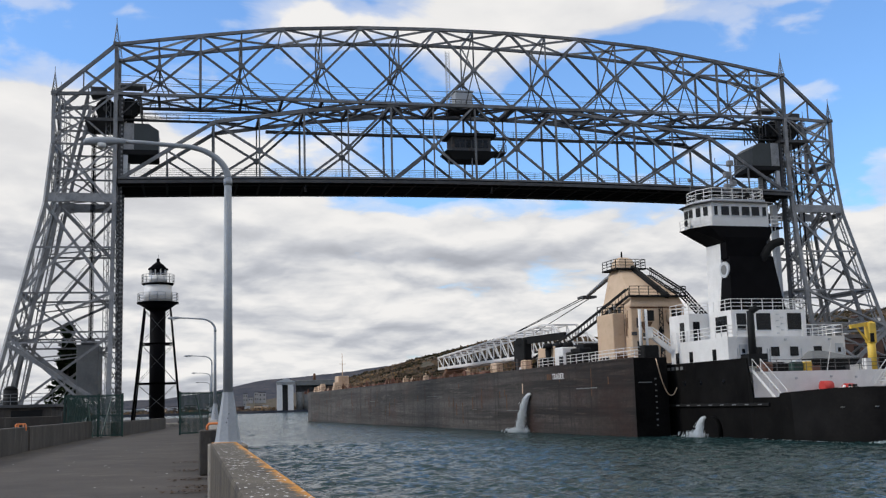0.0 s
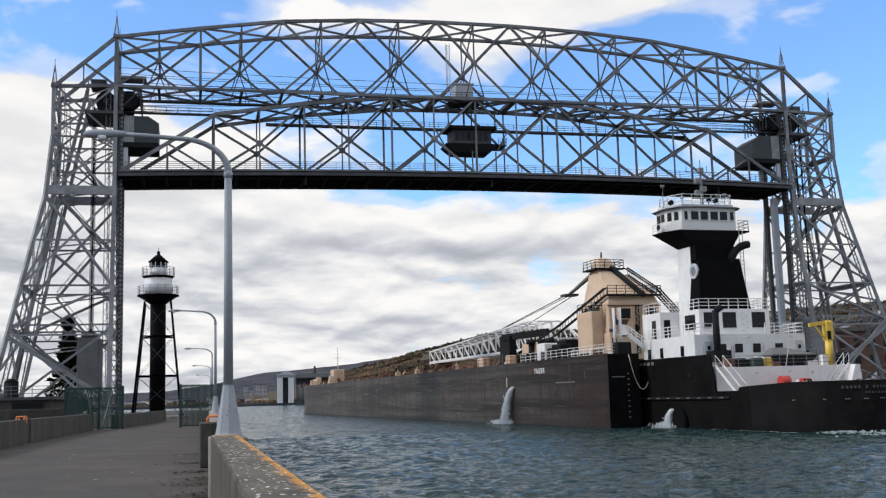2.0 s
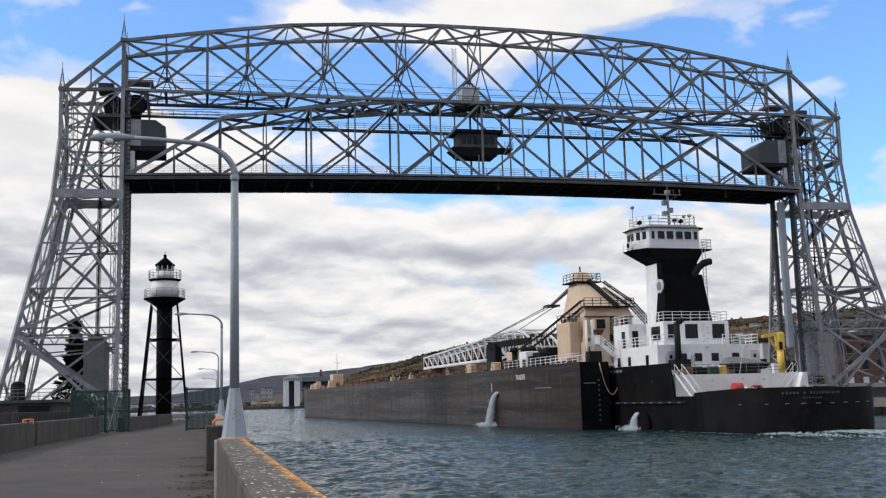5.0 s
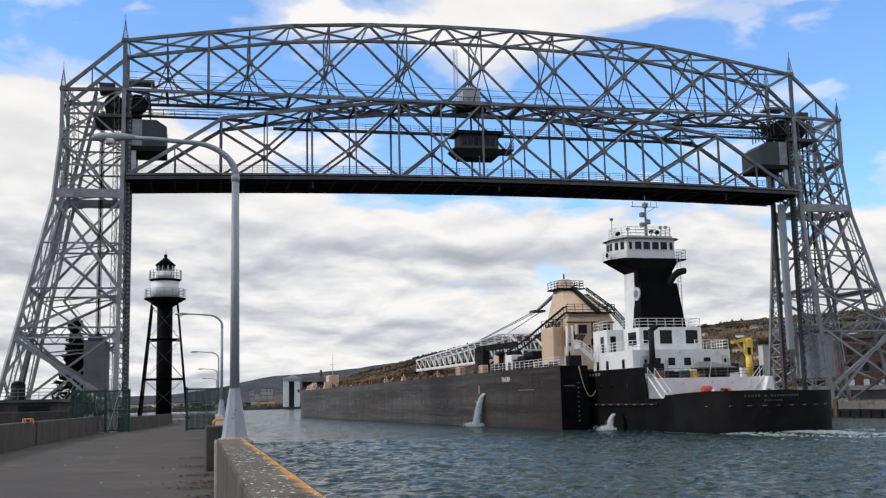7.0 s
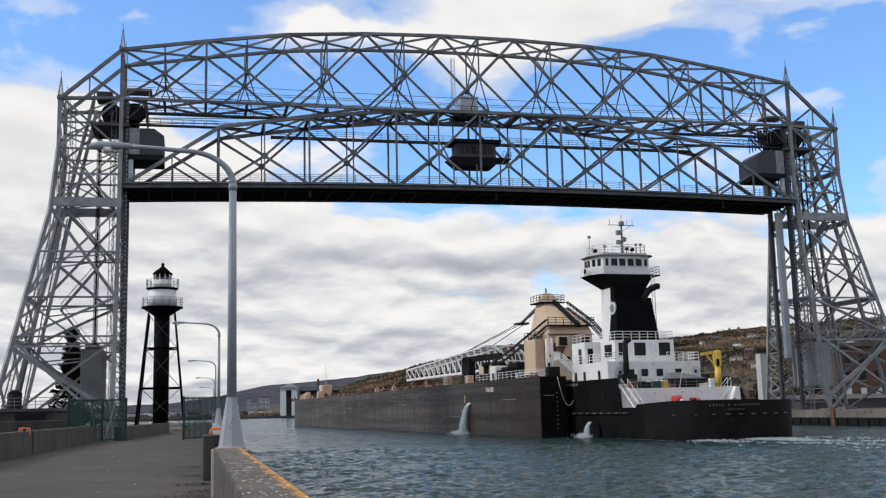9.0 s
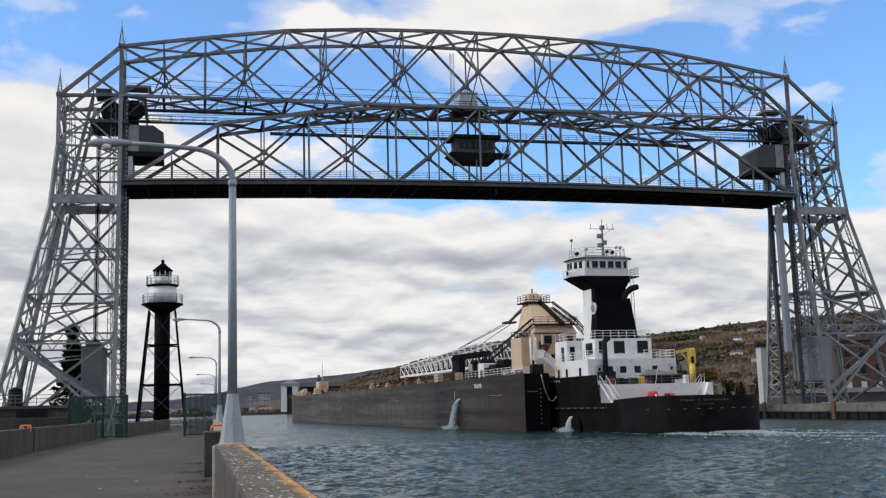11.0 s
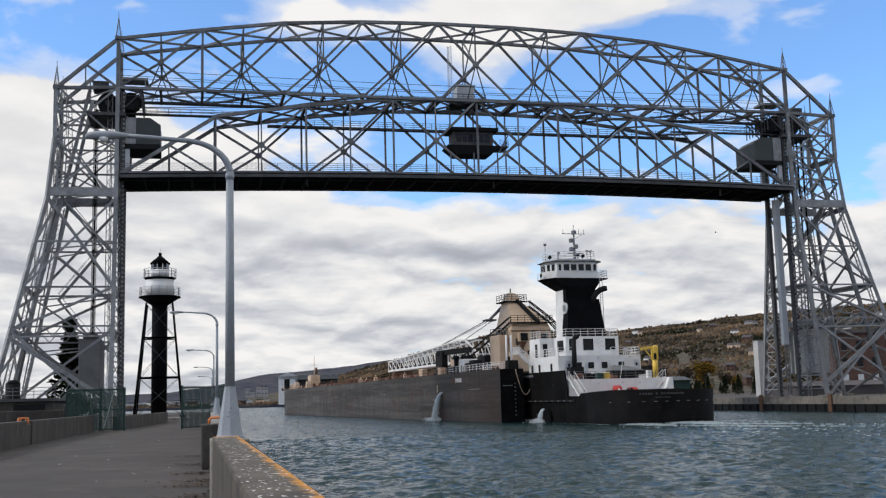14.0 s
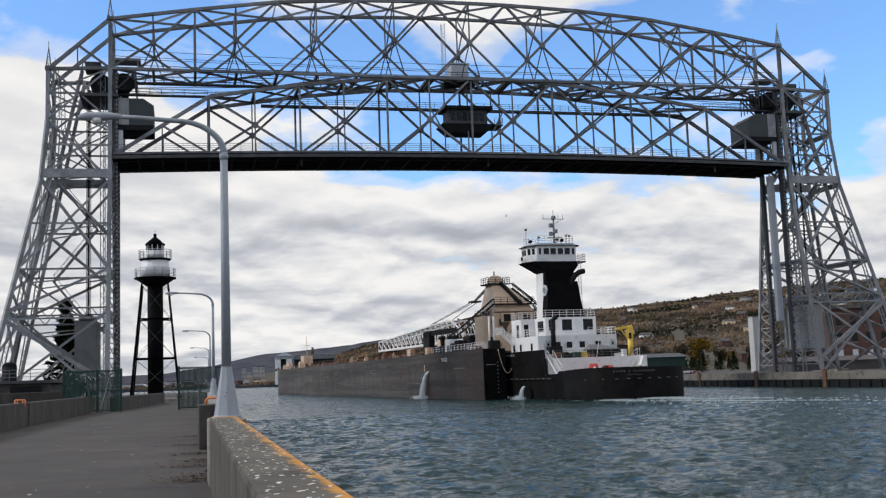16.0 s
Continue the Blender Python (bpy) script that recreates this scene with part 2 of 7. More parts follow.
def parapet_material():
    """Worn concrete: orange lichen along the outer top edge, white bird spots on top, dark runs down the face."""
    m = CONCRETE.copy()
    m.name = "lichened_parapet_concrete"
    t = m.node_tree
    b = t.nodes["Principled BSDF"]
    base = b.inputs["Base Color"].links[0].from_socket
    co = node(t, "ShaderNodeTexCoord").outputs["Object"]
    s = node(t, "ShaderNodeSeparateXYZ", {0: co})
    nz = node(t, "ShaderNodeSeparateXYZ", {0: node(t, "ShaderNodeNewGeometry").outputs["Normal"]}).outputs[2]
    top = ramp(t, nz, [(0.4, 0.0), (0.6, 1.0)])
    across = math_node(t, "SUBTRACT", s.outputs[0], math_node(t, "ADD", math_node(t, "MULTIPLY", s.outputs[1], 0.005), 0.29))
    wob = node(t, "ShaderNodeTexNoise", {"Vector": co, "Scale": 3.2, "Detail": 8.0, "Roughness": 0.75}).outputs[0]
    d = math_node(t, "ADD", across, math_node(t, "MULTIPLY", math_node(t, "SUBTRACT", wob, 0.5), 0.42))
    lich = ramp(t, d, [(0.33, 0.0), (0.39, 1.0)])
    far = ramp(t, math_node(t, "MULTIPLY", math_node(t, "ADD", s.outputs[1], math_node(t, "MULTIPLY", wob, 1.5)), 0.05), [(0.90, 0.0), (0.935, 0.85)])
    lich = math_node(t, "MULTIPLY", math_node(t, "MAXIMUM", lich, far), top)
    runs = node(t, "ShaderNodeTexNoise", {"Vector": node(t, "ShaderNodeMapping", {0: co, "Scale": (3.0, 3.0, 0.35)}).outputs[0], "Scale": 2.2, "Detail": 5.0}).outputs[0]
    face = math_node(t, "MULTIPLY", ramp(t, runs, [(0.48, 0.0), (0.62, 0.85)]), math_node(t, "SUBTRACT", 1.0, top))
    spots = node(t, "ShaderNodeTexNoise", {"Vector": node(t, "ShaderNodeMapping", {0: co, "Scale": (22.0, 9.0, 1.0)}).outputs[0], "Scale": 1.0, "Detail": 3.0}).outputs[0]
    sp = math_node(t, "MULTIPLY", ramp(t, spots, [(0.62, 0.0), (0.66, 1.0)]), top)
    col = mix(t, 1.0, base, (0.38, 0.35, 0.31), "MULTIPLY")
    col = mix(t, face, col, (0.030, 0.026, 0.022))
    col = mix(t, lich, col, (0.50, 0.215, 0.022))
    col = mix(t, sp, col, (0.62, 0.61, 0.58))
    t.links.new(col, b.inputs["Base Color"])
    return m


PARAPET = parapet_material()


# ---- mesh helpers ----
def box(bm, x0, x1, y0, y1, z0, z1, bevel=0.0):
    vs = [bm.verts.new(p) for p in ((x0, y0, z0), (x1, y0, z0), (x1, y1, z0), (x0, y1, z0), (x0, y0, z1), (x1, y0, z1), (x1, y1, z1), (x0, y1, z1))]
    fs = [bm.faces.new([vs[i] for i in f]) for f in ((3, 2, 1, 0), (4, 5, 6, 7), (0, 1, 5, 4), (1, 2, 6, 5), (2, 3, 7, 6), (3, 0, 4, 7))]
    if bevel:
        es = list({e for f in fs for e in f.edges})
        bmesh.ops.bevel(bm, geom=es, offset=bevel, segments=1, affect="EDGES")
    return bm


def bar(bm, p, q, w, h):
    """A straight bar of w across and h deep from p to q."""
    p, q = Vector(p), Vector(q)
    d = (q - p).normalized()
    side = d.cross(Vector((0, 0, 1)))
    side = side.normalized() if side.length > 0.05 else Vector((1, 0, 0))
    top = side.cross(d).normalized()
    vs = []
    for c in (p, q):
        for a, b in ((-1, -1), (1, -1), (1, 1), (-1, 1)):
            vs.append(bm.verts.new(c + side * a * w / 2 + top * b * h / 2))
    for f in ((0, 1, 2, 3), (7, 6, 5, 4), (0, 4, 5, 1), (1, 5, 6, 2), (2, 6, 7, 3), (3, 7, 4, 0)):
        bm.faces.new([vs[i] for i in f])
    return bm


def laced(bm, p, q, w, h, axis=(0, 1, 0), step=1.0, t=0.10):
    """A built-up member: two channels, joined by zigzag lacing. axis: the way in which they stand apart."""
    p, q = Vector(p), Vector(q)
    d = q - p
    a = Vector(axis)
    a = (a - d.normalized() * a.dot(d.normalized())).normalized()
    off = a * (w - t) / 2
    bar(bm, p + off, q + off, t, h)
    bar(bm, p - off, q - off, t, h)
    n = max(2, round(d.length / step))
    for i in range(n):
        s = 1 if i % 2 else -1
        bar(bm, p + d * (i / n) + off * s, p + d * ((i + 1) / n) - off * s, 0.07, 0.07)
    return bm


def tube(bm, p, q, r0, r1=None, n=12, caps=True):
    p, q = Vector(p), Vector(q)
    r1 = r0 if r1 is None else r1
    d = (q - p).normalized()
    s = d.orthogonal().normalized()
    u = d.cross(s)
    rings = []
    for c, r in ((p, r0), (q, r1)):
        rings.append([bm.verts.new(c + (s * math.cos(2 * math.pi * i / n) + u * math.sin(2 * math.pi * i / n)) * r) for i in range(n)])
    for i in range(n):
        f = bm.faces.new((rings[0][i], rings[0][(i + 1) % n], rings[1][(i + 1) % n], rings[1][i]))
        f.smooth = n > 6
    if caps:
        bm.faces.new(list(reversed(rings[0])))
        bm.faces.new(rings[1])
    return bm


def sweep(bm, pts, radii, n=12):
    """A smooth round pipe through pts."""
    pts = [Vector(p) for p in pts]
    rings = []
    side = None
    for i, p in enumerate(pts):
        d = (pts[min(i + 1, len(pts) - 1)] - pts[max(i - 1, 0)]).normalized()
        side = (d.orthogonal() if side is None else side - d * side.dot(d)).normalized()
        up = d.cross(side)
        rings.append([bm.verts.new(p + (side * math.cos(6.28319 * k / n) + up * math.sin(6.28319 * k / n)) * radii[i]) for k in range(n)])
    for r, q in zip(rings, rings[1:]):
        for k in range(n):
            bm.faces.new((r[k], r[(k + 1) % n], q[(k + 1) % n], q[k])).smooth = True
    bm.faces.new(list(reversed(rings[0])))
    bm.faces.new(rings[-1])
    return bm


def prism(bm, outline, z0, z1, top=None):
    """Outline (x, y) raised from z0 to z1; top: another outline of as many points for the upper edge."""
    lo = [bm.verts.new((x, y, z0)) for x, y in outline]
    hi = [bm.verts.new((x, y, z1)) for x, y in (top or outline)]
    n = len(lo)
    for i in range(n):
        bm.faces.new((lo[i], lo[(i + 1) % n], hi[(i + 1) % n], hi[i]))
    bm.faces.new(list(reversed(lo)))
    bm.faces.new(hi)
    return bm


def part(name, bm, material, parent=None, label=""):
    me = bpy.data.meshes.new(name)
    bmesh.ops.recalc_face_normals(bm, faces=bm.faces)
    bm.to_mesh(me)
    bm.free()
    me.materials.append(material)
    ob = new(name, me)
    if parent is not None:
        ob.parent = parent
    if label:
        ob["label"] = label
    return ob


def B():
    return bmesh.new()


def rail(parent, pts, height=1.0, step=1.6, material=None, r=0.03, name="railing", rows=3):
    bm = B()
    for a, b in zip(pts, pts[1:]):
        a, b = Vector(a), Vector(b)
        for k in range(1, rows + 1):
            up = Vector((0, 0, height * k / rows))
            bar(bm, a + up, b + up, 2 * r, 2 * r)
        n = max(1, round((b - a).length / step))
        for i in range(n + 1):
            c = a + (b - a) * (i / n)
            bar(bm, c, c + Vector((0, 0, height)), 2 * r, 2 * r)
    return part(name, bm, material or WHITE, parent)


# ---- water ----
def build_water():
    m = bpy.data.materials.new("canal_water")
    m.use_nodes = True
    t = m.node_tree
    b = t.nodes["Principled BSDF"]
    co = node(t, "ShaderNodeTexCoord").outputs["Object"]
    mp = node(t, "ShaderNodeMapping", {0: co, "Scale": (0.85, 1.25, 1.0), "Rotation": (0, 0, 0.3)}).outputs[0]
    gust = node(t, "ShaderNodeTexNoise", {"Vector": co, "Scale": 0.035, "Detail": 3.0}).outputs[0]
    # slopes of the small waves, from three sizes of ripple
    slope = None
    for scale, amp, det in ((0.45, 0.45, 2.0), (1.6, 1.5, 3.0), (5.0, 1.7, 4.0)):
        n = node(t, "ShaderNodeTexNoise", {"Vector": mp, "Scale": scale, "Detail": det, "Roughness": 0.6, "Distortion": 0.3})
        v = node(t, "ShaderNodeVectorMath", {0: n.outputs["Color"], 1: (0.5, 0.5, 0.5)}, operation="SUBTRACT").outputs[0]
        v = node(t, "ShaderNodeVectorMath", {0: v, 1: (amp, amp * 1.15, 0.0)}, operation="MULTIPLY").outputs[0]
        slope = v if slope is None else node(t, "ShaderNodeVectorMath", {0: slope, 1: v}, operation="ADD").outputs[0]
        if scale == 1.6:
            n1 = n.outputs[0]
    # longer crests across the wind
    n = node(t, "ShaderNodeTexNoise", {"Vector": node(t, "ShaderNodeMapping", {0: co, "Scale": (0.62, 0.13, 1.0), "Rotation": (0, 0, 0.32)}).outputs[0], "Scale": 1.0, "Detail": 4.0, "Roughness": 0.62})
    v = node(t, "ShaderNodeVectorMath", {0: n.outputs["Color"], 1: (0.5, 0.5, 0.5)}, operation="SUBTRACT").outputs[0]
    v = node(t, "ShaderNodeVectorMath", {0: v, 1: (0.45, 0.7, 0.0)}, operation="MULTIPLY").outputs[0]
    slope = node(t, "ShaderNodeVectorMath", {0: slope, 1: v}, operation="ADD").outputs[0]
    slope = node(t, "ShaderNodeVectorMath", {0: slope, "Scale": math_node(t, "ADD", gust, 0.80)}, operation="SCALE").outputs[0]
    nn = node(t, "ShaderNodeVectorMath", {0: node(t, "ShaderNodeNewGeometry").outputs["Normal"], 1: slope}, operation="ADD").outputs[0]
    t.links.new(node(t, "ShaderNodeVectorMath", {0: nn}, operation="NORMALIZE").outputs[0], b.inputs["Normal"])
    col = mix(t, n1, (0.008, 0.024, 0.025), (0.018, 0.044, 0.044))
    t.links.new(col, b.inputs["Base Color"])
    b.inputs["Roughness"].default_value = 0.15
    b.inputs["IOR"].default_value = 1.33
    b.inputs["Specular IOR Level"].default_value = 0.32
    body = node(t, "ShaderNodeBsdfDiffuse", {"Color": (0.010, 0.030, 0.033, 1)})
    both = node(t, "ShaderNodeMixShader", {0: 0.15, 1: b.outputs[0], 2: body.outputs[0]})
    t.links.new(both.outputs[0], t.nodes["Material Output"].inputs["Surface"])
    # one sheet: a fine wave field near by, wider and wider cells to the horizon
    rng = np.random.default_rng(4)
    rad = np.concatenate([np.linspace(0.01, 4.9, 10), np.linspace(5, 30, 120), np.linspace(30.2, 110, 300), np.linspace(110.5, 260, 230), np.geomspace(261, 420, 30), np.geomspace(440, 4900, 16)])
    ang = np.concatenate([np.radians(np.linspace(-180, -6, 24)), np.radians(np.linspace(-5, 46, 420)), np.radians(np.linspace(47, 180, 18))])
    rr, aa = np.meshgrid(rad, ang, indexing="ij")
    x, y = rr * np.sin(aa), rr * np.cos(aa)
    z = np.zeros_like(x)
    cell = np.maximum(np.gradient(rad)[:, None], 0.0021 * rr)
    for _ in range(90):
        lam = rng.uniform(0.45, 1.5) if rng.random() < 0.85 else rng.uniform(1.5, 2.6)
        th = rng.normal(1.8, 0.85)
        k = 2 * np.pi / lam
        amp = 0.0066 * lam ** 0.3
        keep = np.clip((lam / cell - 2.5) / 2.5, 0, 1)
        ph = k * (x * np.cos(th) + y * np.sin(th)) + rng.uniform(0, 6.28)
        z += amp * keep * (1 - 2 * np.abs(np.sin(ph / 2)) ** 1.3 + 0.2)
    z -= z[rad < 300].mean()
    z = np.clip(z, -0.5, 0.5)
    z[rad > 400] = -0.02
    nr, na = x.shape
    verts = np.stack([x, y, z], -1).reshape(-1, 3)
    i = np.arange(nr * na).reshape(nr, na)
    quads = np.stack([i[:-1, :-1], i[:-1, 1:], i[1:, 1:], i[1:, :-1]], -1).reshape(-1, 4)
    me = bpy.data.meshes.new("water")
    me.from_pydata(verts.tolist(), [], quads.tolist())
    me.polygons.foreach_set("use_smooth", [True] * len(me.polygons))
    me.materials.append(m)
    tagged(new("water", me), "choppy dark blue-green canal water with small wind waves", "water", kind="structure")


build_water()

# ---- the bridge ----
Y1, Y2 = 172.35, 180.8          # near and far truss planes
XL, XR = -11.14, 106.86         # inner columns of the two towers
XC = (XL + XR) / 2
TOPZ = [61.96, 64.08, 65.96, 66.89, 67.29, 67.29, 66.89, 65.96, 64.08, 61.96]
LOWZ, DECKZ = 53.9, 40.0
NODES = [XL + (XR - XL) * i / 9 for i in range(10)]
GROUND = 2.05


def arch_z(x):
    s = (x - XL) / (XR - XL) * 9
    i = min(8, max(0, int(s)))
    return TOPZ[i] + (TOPZ[i + 1] - TOPZ[i]) * (s - i)


def member(parent, name, p, q, w, h, material=None, lace=None, step=0.9):
    bm = B()
    if lace:
        laced(bm, p, q, w, h, lace, step)
    else:
        bar(bm, p, q, w, h)
    return part(name, bm, material or STEEL, parent)


def gusset(parent, x, y, z, r=0.8):
    bm = B()
    out = [(x + r * math.cos(a) * 1.1, z + r * math.sin(a)) for a in [math.pi / 4 * k + 0.39 for k in range(8)]]
    lo = [bm.verts.new((px, y - 0.28, pz)) for px, pz in out]
    hi = [bm.verts.new((px, y + 0.28, pz)) for px, pz in out]
    for i in range(8):
        bm.faces.new((lo[i], lo[(i + 1) % 8], hi[(i + 1) % 8], hi[i]))
    bm.faces.new(lo)
    bm.faces.new(hi)
    return part("gusset_plate", bm, STEEL, parent)


def build_overhead():
    top = tagged(new("overhead_truss"), "silver-grey arched steel truss spanning between the two towers", "bridge truss")
    for y in (Y1, Y2):
        for i in range(9):
            member(top, "top_chord", (NODES[i], y, TOPZ[i]), (NODES[i + 1], y, TOPZ[i + 1]), 0.5, 0.5)
            a, b = NODES[i], NODES[i + 1]
            c = (a + b) / 2
            # posts at the nodes and at mid panel, and crossed diagonals that meet in a star
            zc = LOWZ + (arch_z(c) - LOWZ) * 0.48
            member(top, "bottom_chord", (a, y, LOWZ), (b, y, LOWZ), 0.45, 0.42)
            member(top, "diagonal", (a, y, TOPZ[i]), (c, y, zc), 0.5, 0.32, lace=(0, 1, 0))
            member(top, "diagonal", (c, y, zc), (b, y, LOWZ), 0.34, 0.32)
            member(top, "diagonal", (b, y, TOPZ[i + 1]), (c, y, zc), 0.5, 0.32, lace=(0, 1, 0))
            member(top, "diagonal", (c, y, zc), (a, y, LOWZ), 0.34, 0.32)
            member(top, "sub_post", (c, y, zc), (c, y, arch_z(c)), 0.22, 0.22)
            for dx in (-1.7, 1.7):
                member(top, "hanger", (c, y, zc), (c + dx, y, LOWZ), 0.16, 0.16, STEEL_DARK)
            gusset(top, c, y, zc, 0.48)
        for i in range(10):
            if i not in (0, 9):
                gusset(top, NODES[i], y, TOPZ[i] - 0.15, 0.42)
                gusset(top, NODES[i], y, LOWZ + 0.15, 0.42)
        for i in (1, 8):
            member(top, "post", (NODES[i], y, TOPZ[i]), (NODES[i], y, LOWZ), 0.34, 0.34)
        # the ends run down beyond the inner columns to the outer ones
        for s, x in ((-1, XL), (1, XR)):
            member(top, "end_chord", (x, y, TOPZ[0]), (x + s * 9.2, y, 53.5), 0.5, 0.55)
            member(top, "bottom_chord", (x, y, LOWZ), (x + s * 9.2, y, 53.5), 0.5, 0.5)
            member(top, "end_post", (x, y, TOPZ[0]), (x, y, LOWZ), 0.55, 0.55)
            member(top, "diagonal", (x, y, LOWZ), (x + s * 4.9, y, 57.5), 0.35, 0.35)
            member(top, "sub_post", (x + s * 4.9, y, 57.5), (x + s * 4.9, y, LOWZ), 0.2, 0.2)
    # bracing between the two planes: top laterals, sway frames and bottom laterals
    for i in range(19):
        x = XL + (XR - XL) * i / 18
        z = arch_z(x)
        member(top, "cross_strut", (x, Y1, z), (x, Y2, z), 0.32, 0.32, lace=(0, 0, 1))
        # struts and laterals seen from below get dark steel, their shade in the colour
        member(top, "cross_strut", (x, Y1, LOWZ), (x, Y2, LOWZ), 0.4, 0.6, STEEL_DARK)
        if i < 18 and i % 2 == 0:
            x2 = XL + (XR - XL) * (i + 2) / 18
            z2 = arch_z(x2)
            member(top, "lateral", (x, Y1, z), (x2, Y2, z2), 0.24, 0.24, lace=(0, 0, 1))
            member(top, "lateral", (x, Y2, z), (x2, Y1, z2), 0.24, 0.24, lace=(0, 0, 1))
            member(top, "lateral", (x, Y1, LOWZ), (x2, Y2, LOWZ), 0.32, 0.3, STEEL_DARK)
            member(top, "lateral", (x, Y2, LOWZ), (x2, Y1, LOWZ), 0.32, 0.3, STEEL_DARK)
        if i % 2 == 1:
            zc = LOWZ + (z - LOWZ) * 0.48
            member(top, "sway_brace", (x, Y1, z), (x, Y2, zc), 0.2, 0.2, lace=(1, 0, 0))
            member(top, "sway_brace", (x, Y2, z), (x, Y1, zc), 0.2, 0.2, lace=(1, 0, 0))
            member(top, "cross_strut", (x, Y1, zc), (x, Y2, zc), 0.22, 0.22)
    # lattice finials on the column heads
    for y in (Y1, Y2):
        for x, z in ((XL, TOPZ[0] + 0.3), (XR, TOPZ[0] + 0.3), (XL - 9.2, 53.8), (XR + 9.2, 53.8)):
            bm = B()
            for a, b in ((-1, -1), (1, -1), (1, 1), (-1, 1)):
                bar(bm, (x + a * 0.38, y + b * 0.38, z), (x, y, z + 3.2), 0.09, 0.09)
            for k in range(6):
                w, w2 = 0.38 * (1 - k / 7), 0.38 * (1 - (k + 1) / 7)
                za, zb = z + 3.2 * k / 7, z + 3.2 * (k + 1) / 7
                for sx, sy, tx, ty in ((-1, -1, 1, -1), (1, -1, 1, 1), (1, 1, -1, 1), (-1, 1, -1, -1)):
                    bar(bm, (x + sx * w, y + sy * w, za), (x + tx * w2, y + ty * w2, zb), 0.05, 0.05)
            bar(bm, (x, y, z + 3.2), (x, y, z + 4.1), 0.07, 0.07)
            box(bm, x - 0.5, x + 0.5, y - 0.5, y + 0.5, z - 0.5, z)
            part("finial", bm, STEEL, top)
    # power cables strung along the truss
    for y in (Y1 + 2.2, Y1 + 5.5):
        for z0, sag in ((57.6, 0.6), (56.2, 0.5), (55.2, 0.3)):
            pts = [(XL + (XR - XL) * k / 24, y, z0 - sag * 4 * (k / 24) * (1 - k / 24)) for k in range(25)]
            part("cable", sweep(B(), pts, [0.045] * 25, 5), STEEL_DARK, top)
    return top


LIFT = [(0, 0.0), (0.127, 9.45), (0.255, 11.5), (0.37, 12.8), (0.5, 13.2), (0.63, 12.8), (0.745, 11.5), (0.873, 9.45), (1, 0.0)]


def lift_z(s):
    for (a, za), (b, zb) in zip(LIFT, LIFT[1:]):
        if s <= b:
            return DECKZ + za + (zb - za) * (s - a) / (b - a)
    return DECKZ


def camber(s):
    return 4 * s * (1 - s) * 0.92


